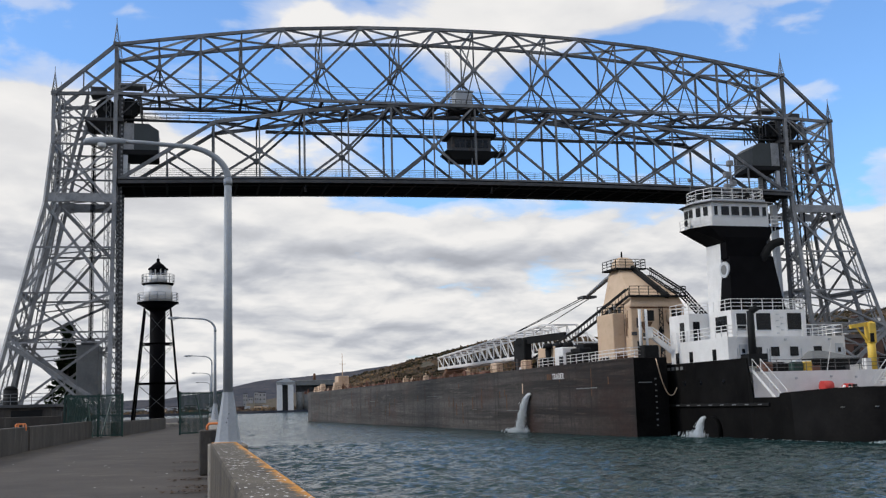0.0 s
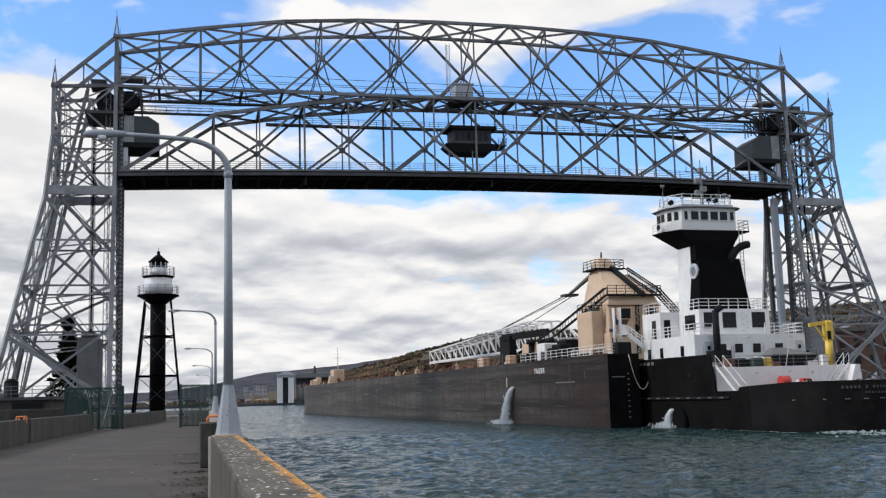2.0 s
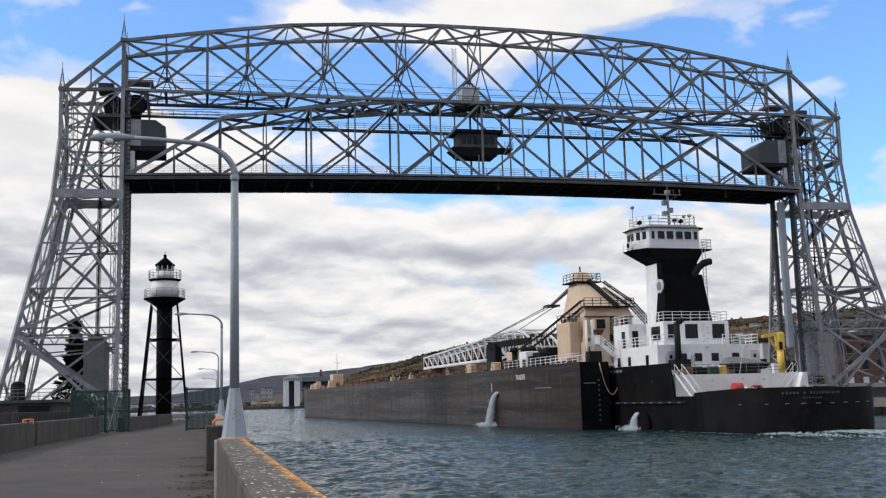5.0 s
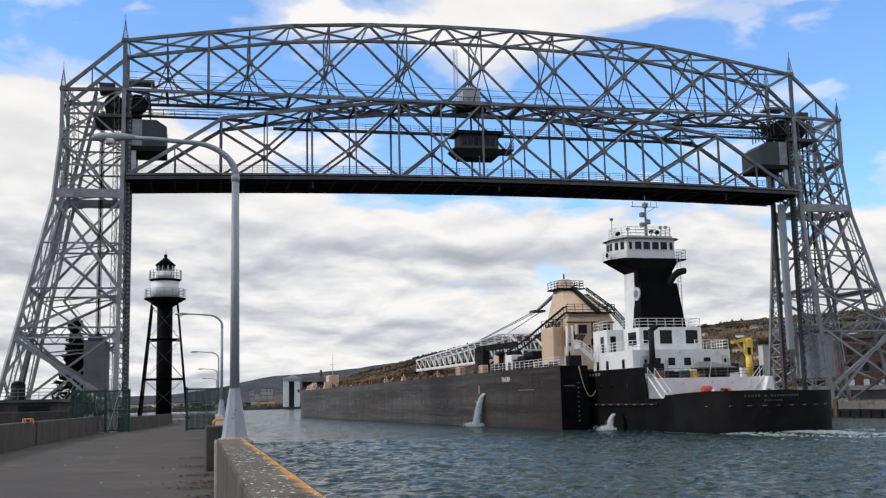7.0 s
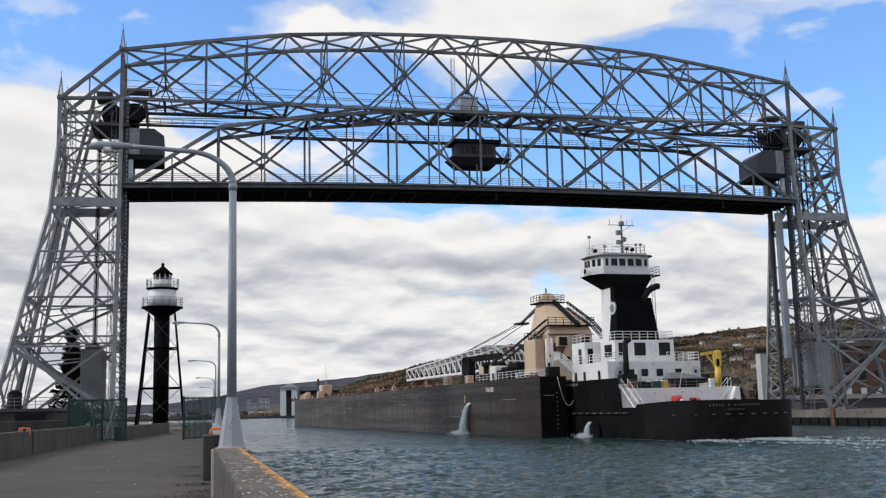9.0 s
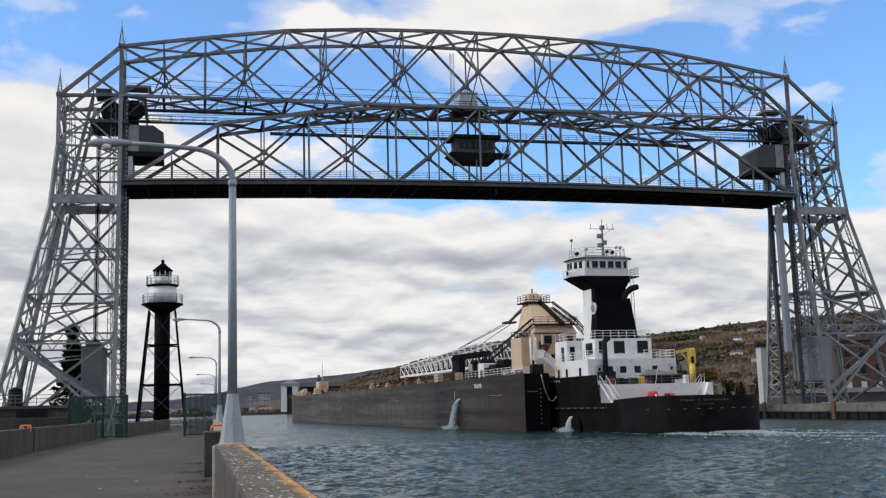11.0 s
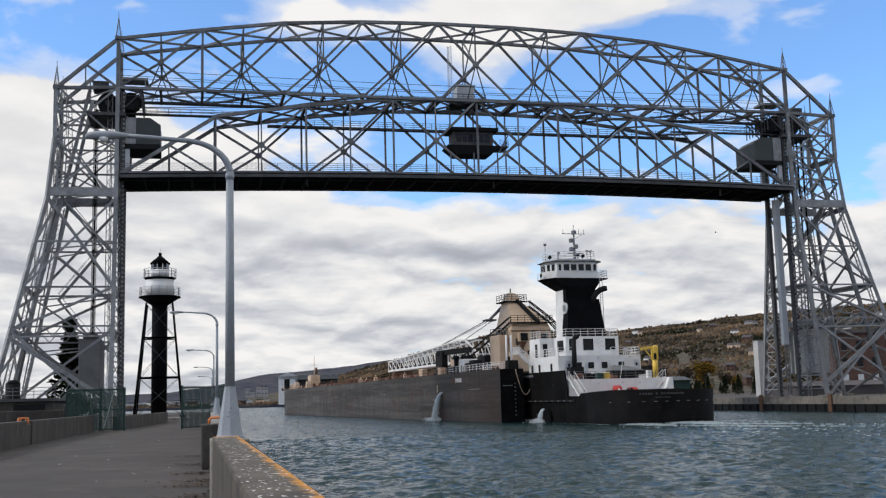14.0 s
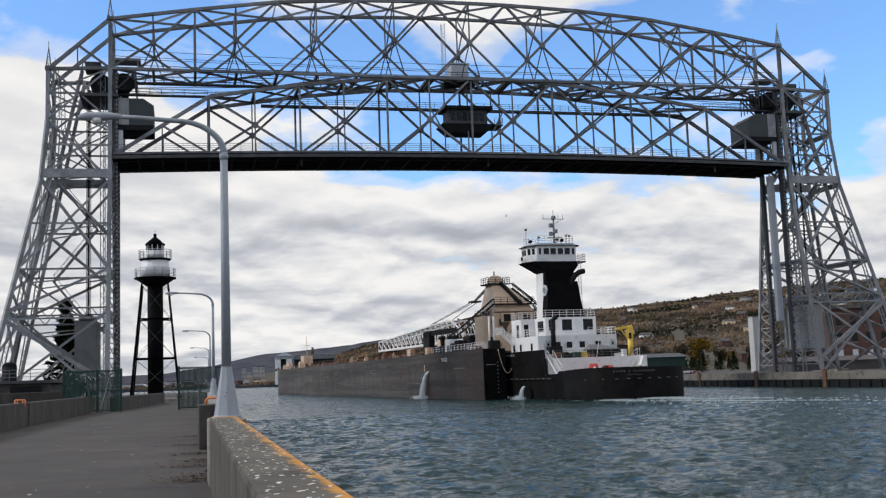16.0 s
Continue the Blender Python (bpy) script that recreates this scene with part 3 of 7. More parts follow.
def build_lift():
    lift = tagged(new("lift_span"), "raised steel lift span with curved truss and dark deck", "lift bridge span")
    x0, x1 = XL + 0.6, XR - 0.6
    n = 16
    P = lambda s, z, y: (x0 + (x1 - x0) * s, y, z + camber(s))
    for y in (Y1 + 0.3, Y2 - 0.3):
        for (a, za), (b, zb) in zip(LIFT, LIFT[1:]):
            member(lift, "top_chord" if za and zb else "end_diagonal", P(a, DECKZ + za, y), P(b, DECKZ + zb, y), 0.5, 0.55)
        for i in range(n):
            a, b = i / n, (i + 1) / n
            member(lift, "bottom_chord", P(a, DECKZ, y), P(b, DECKZ, y), 0.45, 0.5)
        for i in range(1, n):
            s = i / n
            member(lift, "post", P(s, DECKZ, y), P(s, lift_z(s) - 0.1, y), 0.32 if i % 2 == 0 else 0.2, 0.3)
        # crossed panels over two bays
        for i in range(2, n - 2, 2):
            a, c, b = i / n, (i + 1) / n, (i + 2) / n
            zc = DECKZ + (lift_z(c) - DECKZ) * 0.45
            member(lift, "diagonal", P(a, lift_z(a), y), P(c, zc, y), 0.36, 0.36)
            member(lift, "diagonal", P(c, zc, y), P(b, DECKZ, y), 0.36, 0.36)
            member(lift, "diagonal", P(a, DECKZ, y), P(c, zc, y), 0.36, 0.36)
            member(lift, "diagonal", P(c, zc, y), P(b, lift_z(b), y), 0.36, 0.36)
            gusset(lift, P(c, zc, y)[0], y, zc + camber(c), 0.5)
    for y in (Y1 + 0.3, Y2 - 0.3):
        for a, c, b in ((0.0, 1 / n, 2 / n), (1.0, 1 - 1 / n, 1 - 2 / n)):
            member(lift, "diagonal", P(c, lift_z(c), y), P(b, DECKZ, y), 0.3, 0.3)
    # the lift span's top struts likewise carry their shade as dark steel
    for i in range(2, n - 1):
        s = i / n
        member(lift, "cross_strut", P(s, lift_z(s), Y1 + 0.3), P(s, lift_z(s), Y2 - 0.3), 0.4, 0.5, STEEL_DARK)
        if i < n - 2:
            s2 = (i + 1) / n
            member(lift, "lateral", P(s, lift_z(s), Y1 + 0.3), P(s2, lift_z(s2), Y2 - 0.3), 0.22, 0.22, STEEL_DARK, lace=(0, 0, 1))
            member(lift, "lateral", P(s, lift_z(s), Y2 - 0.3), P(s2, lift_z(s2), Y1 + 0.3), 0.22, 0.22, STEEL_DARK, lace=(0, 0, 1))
    # deck: side girders, floor beams, roadway, kerb fascia
    for y, nm in ((Y1 - 1.6, "fascia_girder"), (Y2 + 1.6, "fascia_girder")):
        for i in range(n):
            a, b = i / n, (i + 1) / n
            member(lift, nm, P(a, DECKZ - 0.75, y), P(b, DECKZ - 0.75, y), 0.25, 0.5, STEEL_DARK)
            member(lift, "edge_beam", P(a, DECKZ - 0.15, y), P(b, DECKZ - 0.15, y), 0.35, 0.3)
    for i in range(n):
        a, b = i / n, (i + 1) / n
        # near-black on the under-deck parts holds the shade beneath the deck
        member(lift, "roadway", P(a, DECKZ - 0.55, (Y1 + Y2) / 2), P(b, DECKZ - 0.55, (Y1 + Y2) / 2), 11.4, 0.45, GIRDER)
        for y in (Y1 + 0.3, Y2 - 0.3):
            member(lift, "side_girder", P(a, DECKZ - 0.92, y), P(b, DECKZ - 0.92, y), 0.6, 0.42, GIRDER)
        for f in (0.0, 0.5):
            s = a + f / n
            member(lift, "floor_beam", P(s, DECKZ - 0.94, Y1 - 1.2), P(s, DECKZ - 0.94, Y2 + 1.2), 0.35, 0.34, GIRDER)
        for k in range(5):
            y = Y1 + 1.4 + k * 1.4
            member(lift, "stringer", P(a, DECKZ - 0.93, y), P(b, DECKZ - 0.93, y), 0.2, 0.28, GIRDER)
    for y in (Y1 - 1.6, Y2 + 1.6):
        rail(lift, [P(i / n, DECKZ, y) for i in range(n + 1)], 1.25, 2.4, STEEL, 0.03, rows=4)
    # walkway with rails under the top chord, on the right half and a short one on the left
    for a, b in ((0.52, 0.86), (0.2, 0.47)):
        for k in range(8):
            s, s2 = a + (b - a) * k / 8, a + (b - a) * (k + 1) / 8
            member(lift, "walkway", (x0 + (x1 - x0) * s, Y2 - 1.6, 50.1), (x0 + (x1 - x0) * s2, Y2 - 1.6, 50.1), 1.0, 0.35, STEEL_DARK)
        rail(lift, [(x0 + (x1 - x0) * a, Y2 - 2.1, 50.2), (x0 + (x1 - x0) * b, Y2 - 2.1, 50.2)], 1.1, 1.6, STEEL_DARK, 0.03)
    # lifting cable attachments at the corners and the slim lights that hang below
    for s in (0.25, 0.52, 0.88):
        bm = B()
        tube(bm, P(s, DECKZ - 1.0, Y1 - 0.4), P(s, DECKZ - 2.3, Y1 - 0.4), 0.14, 0.2, 8)
        part("navigation_light", bm, STEEL_DARK, lift)
    # navigation signals at mid span: the operator's house on the lift span
    bm = B()
    # platform below the house is near-black, its underside shade in the colour
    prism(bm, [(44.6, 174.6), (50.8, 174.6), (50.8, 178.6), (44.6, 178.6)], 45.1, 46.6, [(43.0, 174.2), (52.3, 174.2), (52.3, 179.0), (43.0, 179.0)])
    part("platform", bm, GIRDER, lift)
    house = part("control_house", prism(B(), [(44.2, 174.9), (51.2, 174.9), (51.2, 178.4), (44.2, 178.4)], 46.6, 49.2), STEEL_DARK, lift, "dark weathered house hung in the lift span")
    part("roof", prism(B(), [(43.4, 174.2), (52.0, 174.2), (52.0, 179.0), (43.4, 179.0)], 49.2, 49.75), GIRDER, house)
    for k in range(6):
        x = 44.75 + k * 1.02
        part("window", box(B(), x, x + 0.8, 174.82, 174.93, 47.3, 48.7), GLASSY, house)
    rail(lift, [(52.3, 174.3, 46.6), (53.8, 174.3, 46.6), (53.8, 178.4, 46.6)], 1.1, 1.0, STEEL_DARK)
    part("platform", box(B(), 52.3, 53.8, 174.3, 178.4, 46.35, 46.6), STEEL_DARK, lift)
    for x in (43.5, 47.6, 51.8):
        member(lift, "hanger", (x, 174.4, 49.7), (x, 174.4, 53.2), 0.2, 0.2, STEEL_DARK)
        member(lift, "hanger", (x, 174.4, 45.3), (x, 174.4, 40.3), 0.2, 0.2)
    for x, z in ((41.0, 53.3), (54.2, 53.3)):
        member(lift, "diagonal", (x, 174.4, z - 4), (47.6 + (4.5 if x > 47 else -4.5), 174.4, 45.4), 0.2, 0.2)
    return lift


def build_hut():
    hut = tagged(new("machinery_hut"), "small weathered hut on a platform high on the overhead truss", "hut")
    part("body", box(B(), 45.2, 48.3, 175.4, 178.2, 55.2, 57.4, 0.05), SLAB, hut)
    part("roof", box(B(), 45.0, 48.5, 175.2, 178.4, 57.4, 57.6), SLAB, hut)
    part("platform", box(B(), 44.0, 50.0, 174.4, 179.2, 54.2, 54.5), STEEL_DARK, hut)
    rail(hut, [(44.0, 174.4, 54.5), (50.0, 174.4, 54.5), (50.0, 179.2, 54.5)], 1.1, 1.0, STEEL_DARK)
    mast = tagged(new("radio_mast"), "slender lattice radio mast standing on the bridge truss", "mast")
    bm = B()
    for sx, sy in ((-0.35, -0.3), (0.35, -0.3), (0, 0.35)):
        bar(bm, (44.3 + sx, 177 + sy, 54.5), (44.3 + sx, 177 + sy, 65.0), 0.08, 0.08)
    for k in range(20):
        z = 54.5 + k * 0.525
        bar(bm, (43.95, 176.7, z), (44.65, 176.7, z + 0.525), 0.05, 0.05)
        bar(bm, (44.65, 176.7, z), (44.3, 177.35, z + 0.525), 0.05, 0.05)
    part("lattice", bm, SLAB, mast)


def build_tower(s, x_in):
    """One tower; s is -1 for the south one and 1 for the north one, x_in its inner column."""
    tw = tagged(new("bridge_tower"), "battered silver-grey lattice steel bridge tower with crossed braces", "bridge tower", "bridge towers")
    KZ = 39.5
    yb = {Y1: 166.0, Y2: 187.0}

    def inner(y, z):
        return Vector((x_in, y + (yb[y] - y) * max(0, KZ - z) / (KZ - 2.0), z))

    def outer(y, z):
        return Vector((x_in + s * (9.3 + 0.205 * max(0, 40.0 - z)), y + (yb[y] - y) * max(0, KZ - z) / (KZ - 2.0), z))

    lev = [GROUND, 15.2, 21.8, 36.0, 45.5, LOWZ]
    for y in (Y1, Y2):
        for a, b in zip(lev, lev[1:]):
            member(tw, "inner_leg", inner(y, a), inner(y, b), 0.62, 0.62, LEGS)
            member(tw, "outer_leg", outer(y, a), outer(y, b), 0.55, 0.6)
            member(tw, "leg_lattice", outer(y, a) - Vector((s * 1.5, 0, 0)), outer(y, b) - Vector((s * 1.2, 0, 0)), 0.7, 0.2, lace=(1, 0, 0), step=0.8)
        member(tw, "strut", inner(y, 14.3), outer(y, 14.3), 0.3, 0.25)
        member(tw, "strut", inner(y, 15.8), outer(y, 15.8), 0.3, 0.25)
        bm = B()
        p, q = inner(y, 14.3), outer(y, 14.3)
        for k in range(12):
            za, zb = (0, 1.5) if k % 2 else (1.5, 0)
            bar(bm, p + (q - p) * (k / 12) + Vector((0, 0, za)), p + (q - p) * ((k + 1) / 12) + Vector((0, 0, zb)), 0.14, 0.14)
        part("lattice_strut", bm, STEEL, tw)
        for z in (21.8, 28.9, 45.5, 49.7, 41.5):
            member(tw, "strut", inner(y, z), outer(y, z), 0.26, 0.28)
        for k, (a, b) in enumerate(zip(lev, lev[1:])):
            w = 0.36 if k < 3 else 0.28
            member(tw, "brace", outer(y, a), inner(y, b), 0.6 if k == 1 else w, w)
            if k != 1:
                member(tw, "brace", inner(y, a), outer(y, b), w, w)
            if k > 2:
                m = (a + b) / 2
                member(tw, "brace", outer(y, m), inner(y, b), 0.2, 0.2)
                member(tw, "brace", inner(y, a), outer(y, m), 0.2, 0.2)
        member(tw, "heavy_brace", outer(y, 14.2), inner(y, 4.5), 0.6, 0.55)
        # deep plate girder at the level of the raised deck
        p, q = inner(y, 36.9), outer(y, 36.9)
        member(tw, "plate_girder", p, q, 0.5, 1.35)
        # vertical guide column for the lift span, with rivet-holed flanges
        gx = x_in - s * 0.75
        gy = y + (0.9 if y == Y1 else -0.9)
        member(tw, "guide_column", (gx, gy, GROUND), (gx, gy, LOWZ), 0.6, 0.8, STEEL_DARK)
        bm = B()
        for k in range(72):
            z = GROUND + 0.6 + k * 0.72
            box(bm, gx + 0.08, gx + 0.36, gy - 0.45, gy - 0.38, z, z + 0.3)
        part("guide_rung", bm, STEEL, tw)["kind"] = "stuff"
        member(tw, "guide_lattice", (gx + s * 1.9, gy, GROUND), (gx + s * 1.9, gy, LOWZ), 0.8, 0.3, lace=(1, 0, 0), step=0.8)
        # lacing between the upright guide and the splayed leg
        for k in range(15):
            za, zb = GROUND + 1.5 + k * 2.3, GROUND + 1.5 + (k + 1) * 2.3
            g0, g1, l0, l1 = Vector((gx, gy, za)), Vector((gx, gy, zb)), inner(y, za), inner(y, zb)
            member(tw, "lacing_bar", g0, l1, 0.13, 0.13)
            member(tw, "lacing_bar", l0, g1, 0.13, 0.13)
            member(tw, "lacing_strut", l0, g0, 0.16, 0.18)
        # footing
        part("footing", box(B(), x_in - 1.3, x_in + 1.3, yb[y] - 1.3, yb[y] + 1.3, 0.6, GROUND + 0.35, 0.08), CONCRETE, tw)
        o = outer(y, GROUND)
        part("footing", box(B(), o.x - 1.3, o.x + 1.3, o.y - 1.3, o.y + 1.3, 0.6, GROUND + 0.35, 0.08), CONCRETE, tw)
    # frames between the two planes, laced portals on inner and outer faces
    for leg in (inner, outer):
        for z in lev[1:]:
            member(tw, "portal_strut", leg(Y1, z), leg(Y2, z), 0.5, 0.6, lace=(0, 0, 1))
        for a, b in zip(lev, lev[1:]):
            if leg is inner and a < 36:
                continue
            m = (a + b) / 2
            for za, zb in ((a, m), (m, b)):
                member(tw, "portal_brace", leg(Y1, za), leg(Y2, zb), 0.34, 0.3, lace=(1, 0, 0))
                member(tw, "portal_brace", leg(Y2, za), leg(Y1, zb), 0.34, 0.3, lace=(1, 0, 0))
    # sloping inner frames that carry the sheaves
    mx = x_in + s * 4.6
    for y, y2 in ((Y1 + 2.2, 170.5), (Y2 - 0.6, 184.0)):
        member(tw, "sheave_leg", (x_in + s * 15.2, y2, GROUND), (x_in + s * 4.4, y, LOWZ), 0.55, 0.5, lace=(0, 1, 0), step=0.8)
        member(tw, "sheave_leg", (x_in + s * 10.5, (y + y2) / 2, 24.5), (x_in + s * 4.4, y, LOWZ), 0.3, 0.5)
        for za, zb in ((44, 36), (36, 28), (28, 20), (20, 12)):
            f = lambda z: Vector((x_in + s * (4.4 + 10.8 * (LOWZ - z) / (LOWZ - GROUND)), y + (y2 - y) * (LOWZ - z) / (LOWZ - GROUND), z))
            member(tw, "brace", f(za), (x_in + s * 0.6, y, zb), 0.24, 0.24)
            member(tw, "brace", f(zb), (x_in + s * 0.6, y, zb + 1.2), 0.2, 0.2)
    # stairs up the tower
    st = B()
    for k in range(4):
        za, zb = 4 + k * 8.2, 4 + (k + 1) * 8.2
        xa, xb = (mx - s * 2.5, mx + s * 4) if k % 2 else (mx + s * 4, mx - s * 2.5)
        for yy in (175.2, 176.2):
            bar(st, (xa, yy, za), (xb, yy, zb), 0.1, 0.3)
            bar(st, (xa, yy, za + 1), (xb, yy, zb + 1), 0.06, 0.06)
        for i in range(26):
            f = i / 26
            box(st, xa + (xb - xa) * f - 0.13, xa + (xb - xa) * f + 0.13, 175.2, 176.2, za + (zb - za) * f, za + (zb - za) * f + 0.05)
    part("stairs", st, STEEL, tw)
    # sheaves and machinery on the tower head
    for y in (Y1 + 1.6, Y1 + 3.2, Y2 - 3.2, Y2 - 1.6):
        bm = B()
        tube(bm, (x_in + s * 1.6, y - 0.35, LOWZ - 2.2), (x_in + s * 1.6, y + 0.35, LOWZ - 2.2), 1.55, None, 24)
        sh = part("sheave", bm, GIRDER, tw, "large dark grooved cable sheave")
        part("hub", tube(B(), (x_in + s * 1.6, y - 0.5, LOWZ - 2.2), (x_in + s * 1.6, y + 0.5, LOWZ - 2.2), 0.45, None, 12), STEEL_DARK, sh)
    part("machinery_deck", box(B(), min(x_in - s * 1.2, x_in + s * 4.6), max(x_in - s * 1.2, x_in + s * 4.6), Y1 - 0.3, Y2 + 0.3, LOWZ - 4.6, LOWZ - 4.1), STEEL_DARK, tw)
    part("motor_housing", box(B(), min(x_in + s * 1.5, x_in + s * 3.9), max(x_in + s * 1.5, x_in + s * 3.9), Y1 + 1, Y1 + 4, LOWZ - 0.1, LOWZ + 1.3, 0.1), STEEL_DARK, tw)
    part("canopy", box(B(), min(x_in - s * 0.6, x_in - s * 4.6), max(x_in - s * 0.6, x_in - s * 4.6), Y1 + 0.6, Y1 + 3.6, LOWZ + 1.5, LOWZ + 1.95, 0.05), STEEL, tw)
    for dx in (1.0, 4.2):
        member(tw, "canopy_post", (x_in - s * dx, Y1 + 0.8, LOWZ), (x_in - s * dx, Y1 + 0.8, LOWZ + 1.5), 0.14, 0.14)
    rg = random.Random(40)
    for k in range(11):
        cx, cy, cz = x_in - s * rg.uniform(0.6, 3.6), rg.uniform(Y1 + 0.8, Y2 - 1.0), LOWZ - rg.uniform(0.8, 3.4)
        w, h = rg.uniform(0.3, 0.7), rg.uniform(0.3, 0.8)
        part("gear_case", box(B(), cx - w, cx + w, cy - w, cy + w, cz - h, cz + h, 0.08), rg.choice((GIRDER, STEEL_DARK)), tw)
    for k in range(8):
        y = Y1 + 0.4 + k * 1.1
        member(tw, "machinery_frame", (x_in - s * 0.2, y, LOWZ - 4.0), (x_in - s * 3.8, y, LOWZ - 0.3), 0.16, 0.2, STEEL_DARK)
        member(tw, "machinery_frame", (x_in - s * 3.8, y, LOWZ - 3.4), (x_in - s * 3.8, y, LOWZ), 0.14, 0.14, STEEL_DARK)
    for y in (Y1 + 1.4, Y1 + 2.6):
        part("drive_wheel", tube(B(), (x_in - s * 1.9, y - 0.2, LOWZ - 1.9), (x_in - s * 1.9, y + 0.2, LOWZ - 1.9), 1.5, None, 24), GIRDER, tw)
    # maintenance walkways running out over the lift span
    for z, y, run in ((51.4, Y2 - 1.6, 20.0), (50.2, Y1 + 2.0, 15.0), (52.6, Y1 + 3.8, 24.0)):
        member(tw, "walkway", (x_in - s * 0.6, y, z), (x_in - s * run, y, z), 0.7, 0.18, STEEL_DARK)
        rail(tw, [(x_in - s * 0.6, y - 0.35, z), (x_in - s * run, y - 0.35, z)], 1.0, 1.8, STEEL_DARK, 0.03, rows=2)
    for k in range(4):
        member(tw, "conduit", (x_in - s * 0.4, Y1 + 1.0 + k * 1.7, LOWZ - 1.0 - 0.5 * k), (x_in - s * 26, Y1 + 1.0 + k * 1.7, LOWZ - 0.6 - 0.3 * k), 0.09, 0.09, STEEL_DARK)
    # suspension ropes down the tower
    bm = B()
    for y in (Y1 + 1.6, Y1 + 3.2, Y2 - 3.2, Y2 - 1.6):
        for k in range(3):
            bar(bm, (x_in + s * (3.4 + 0.12 * k), y, LOWZ - 2.2), (x_in + s * (3.4 + 0.12 * k), y, 14), 0.07, 0.07)
    part("rope", bm, GIRDER, tw)
    # counterweight low in the tower, as the span is up
    cw = tagged(new("counterweight"), "grey concrete counterweight hanging low inside the lattice tower", "counterweight", "counterweights")
    part("block", box(B(), min(x_in + s * 2.0, x_in + s * 5.2), max(x_in + s * 2.0, x_in + s * 5.2), 172.6, 180.6, 6.2, 14.2, 0.1), BLOCK if s < 0 else PALECW, cw)
    part("yoke", box(B(), min(x_in + s * 2.6, x_in + s * 4.6), max(x_in + s * 2.6, x_in + s * 4.6), 172.4, 180.8, 14.2, 14.9), STEEL_DARK, cw)
    # grey cabins at the ends of the lift span
    cab = tagged(new("end_cabin"), "grey sheet-metal cabin with slanted sides on the lift span end", "cabin", "cabins of the lift span")
    xa, xb = x_in - s * 1.2, x_in - s * 6.6
    out = [(xa, 45.0), (xb, 45.0), (xb, 48.2), (xb + s * 1.6, 49.3), (xa, 49.3)]
    bm = B()
    lo = [bm.verts.new((x, Y1 + 0.8, z)) for x, z in out]
    hi = [bm.verts.new((x, Y2 - 0.8, z)) for x, z in out]
    for i in range(5):
        bm.faces.new((lo[i], lo[(i + 1) % 5], hi[(i + 1) % 5], hi[i]))
    bm.faces.new(lo)
    bm.faces.new(hi)
    part("shell", bm, SLATE, cab)
    part("side_panel", box(B(), min(xa, xa - s * 1.6), max(xa, xa - s * 1.6), Y1 + 0.74, Y1 + 0.82, 45.0, 49.3), LEGS, cab)
    # cabin floor near-black too: shade of its underside in the colour
    part("floor", box(B(), min(xa, xb), max(xa, xb), Y1 + 0.7, Y2 - 0.7, 44.2, 45.0), GIRDER, cab)
    for y in (Y1 + 1.2, Y2 - 1.2):
        part("leg", box(B(), min(xa, xa - s * 0.7), max(xa, xa - s * 0.7), y - 0.3, y + 0.3, DECKZ, 44.2), SLAB, cab)
    # towers swap to a paler copy of the truss steel, light put in colour
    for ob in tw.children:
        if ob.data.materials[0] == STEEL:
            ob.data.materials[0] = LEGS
    return tw


build_overhead()
build_lift()
build_hut()
build_tower(-1, XL)
north = build_tower(1, XR)
# tall pale guide plate on the north tower only
part("guide_plate", bar(B(), (XR - 2.0, 175.0, 11.5), (XR - 2.0, 175.0, 38.0), 1.0, 1.0), SLAB, north, "tall pale grey sheet-metal cover")

# ---- pier, parapets, lamps, gate, lighthouse ----
def wall_line(name, a, b, thick, z0, z1, label, cat="parapet", kind="structure", material=None):
    """A straight parapet from a to b (x, y), thick to the right of that way, with worn edges."""
    a, b = Vector((a[0], a[1], 0)), Vector((b[0], b[1], 0))
    d = (b - a).normalized()
    nrm = Vector((d.y, -d.x, 0)) * thick
    bm = B()
    n = max(2, int((b - a).length / 0.8))
    prof = [(0.0, z0), (0.0, z1 - 0.03), (0.03, z1), (0.97, z1), (1.0, z1 - 0.03), (1.0, z0)]
    rng = random.Random(5)
    rings = []
    for i in range(n + 1):
        c = a + (b - a) * (i / n)
        rings.append([bm.verts.new(c + nrm * u + Vector((0, 0, z + (rng.uniform(-0.002, 0.002) if z > z0 else 0)))) for u, z in prof])
    for r, r2 in zip(rings, rings[1:]):
        for k in range(5):
            bm.faces.new((r[k], r[k + 1], r2[k + 1], r2[k]))
    bm.faces.new(rings[0])
    bm.faces.new(list(reversed(rings[-1])))
    ob = part(name, bm, material or CONCRETE)
    return tagged(ob, label, cat, kind=kind)


def edge_x(y):
    """The inner face of the canal-side parapet."""
    return 0.29 + 0.005 * y if y < 18.4 else 0.382 + 0.019 * (y - 18.4)


PIER = GROUND
bm = B()
prism(bm, [(-9.2, -30), (0.85, -30), (0.95, 18.4), (5.3, 260), (-9.2, 260)], PIER - 0.4, PIER)
tagged(part("pavement", bm, PAVE), "worn grey-brown concrete pier walkway with cracks and dirt", "pavement", kind="structure")
bm = B()
prism(bm, [(0.3, -30), (0.85, -30), (0.95, 18.4), (5.3, 260), (4.7, 260), (0.4, 18.4)], -2.0, PIER - 0.404)
tagged(part("quay_wall_south", bm, CONCRETE), "grey concrete canal wall", "quay wall", kind="structure")
bm = B()
prism(bm, [(-400, -30), (-9.204, -30), (-9.204, 260), (-60, 290), (-400, 300)], -2.0, PIER - 0.03)
tagged(part("ground_south", bm, PAVE), "flat paved ground beside the pier", "ground", kind="structure")

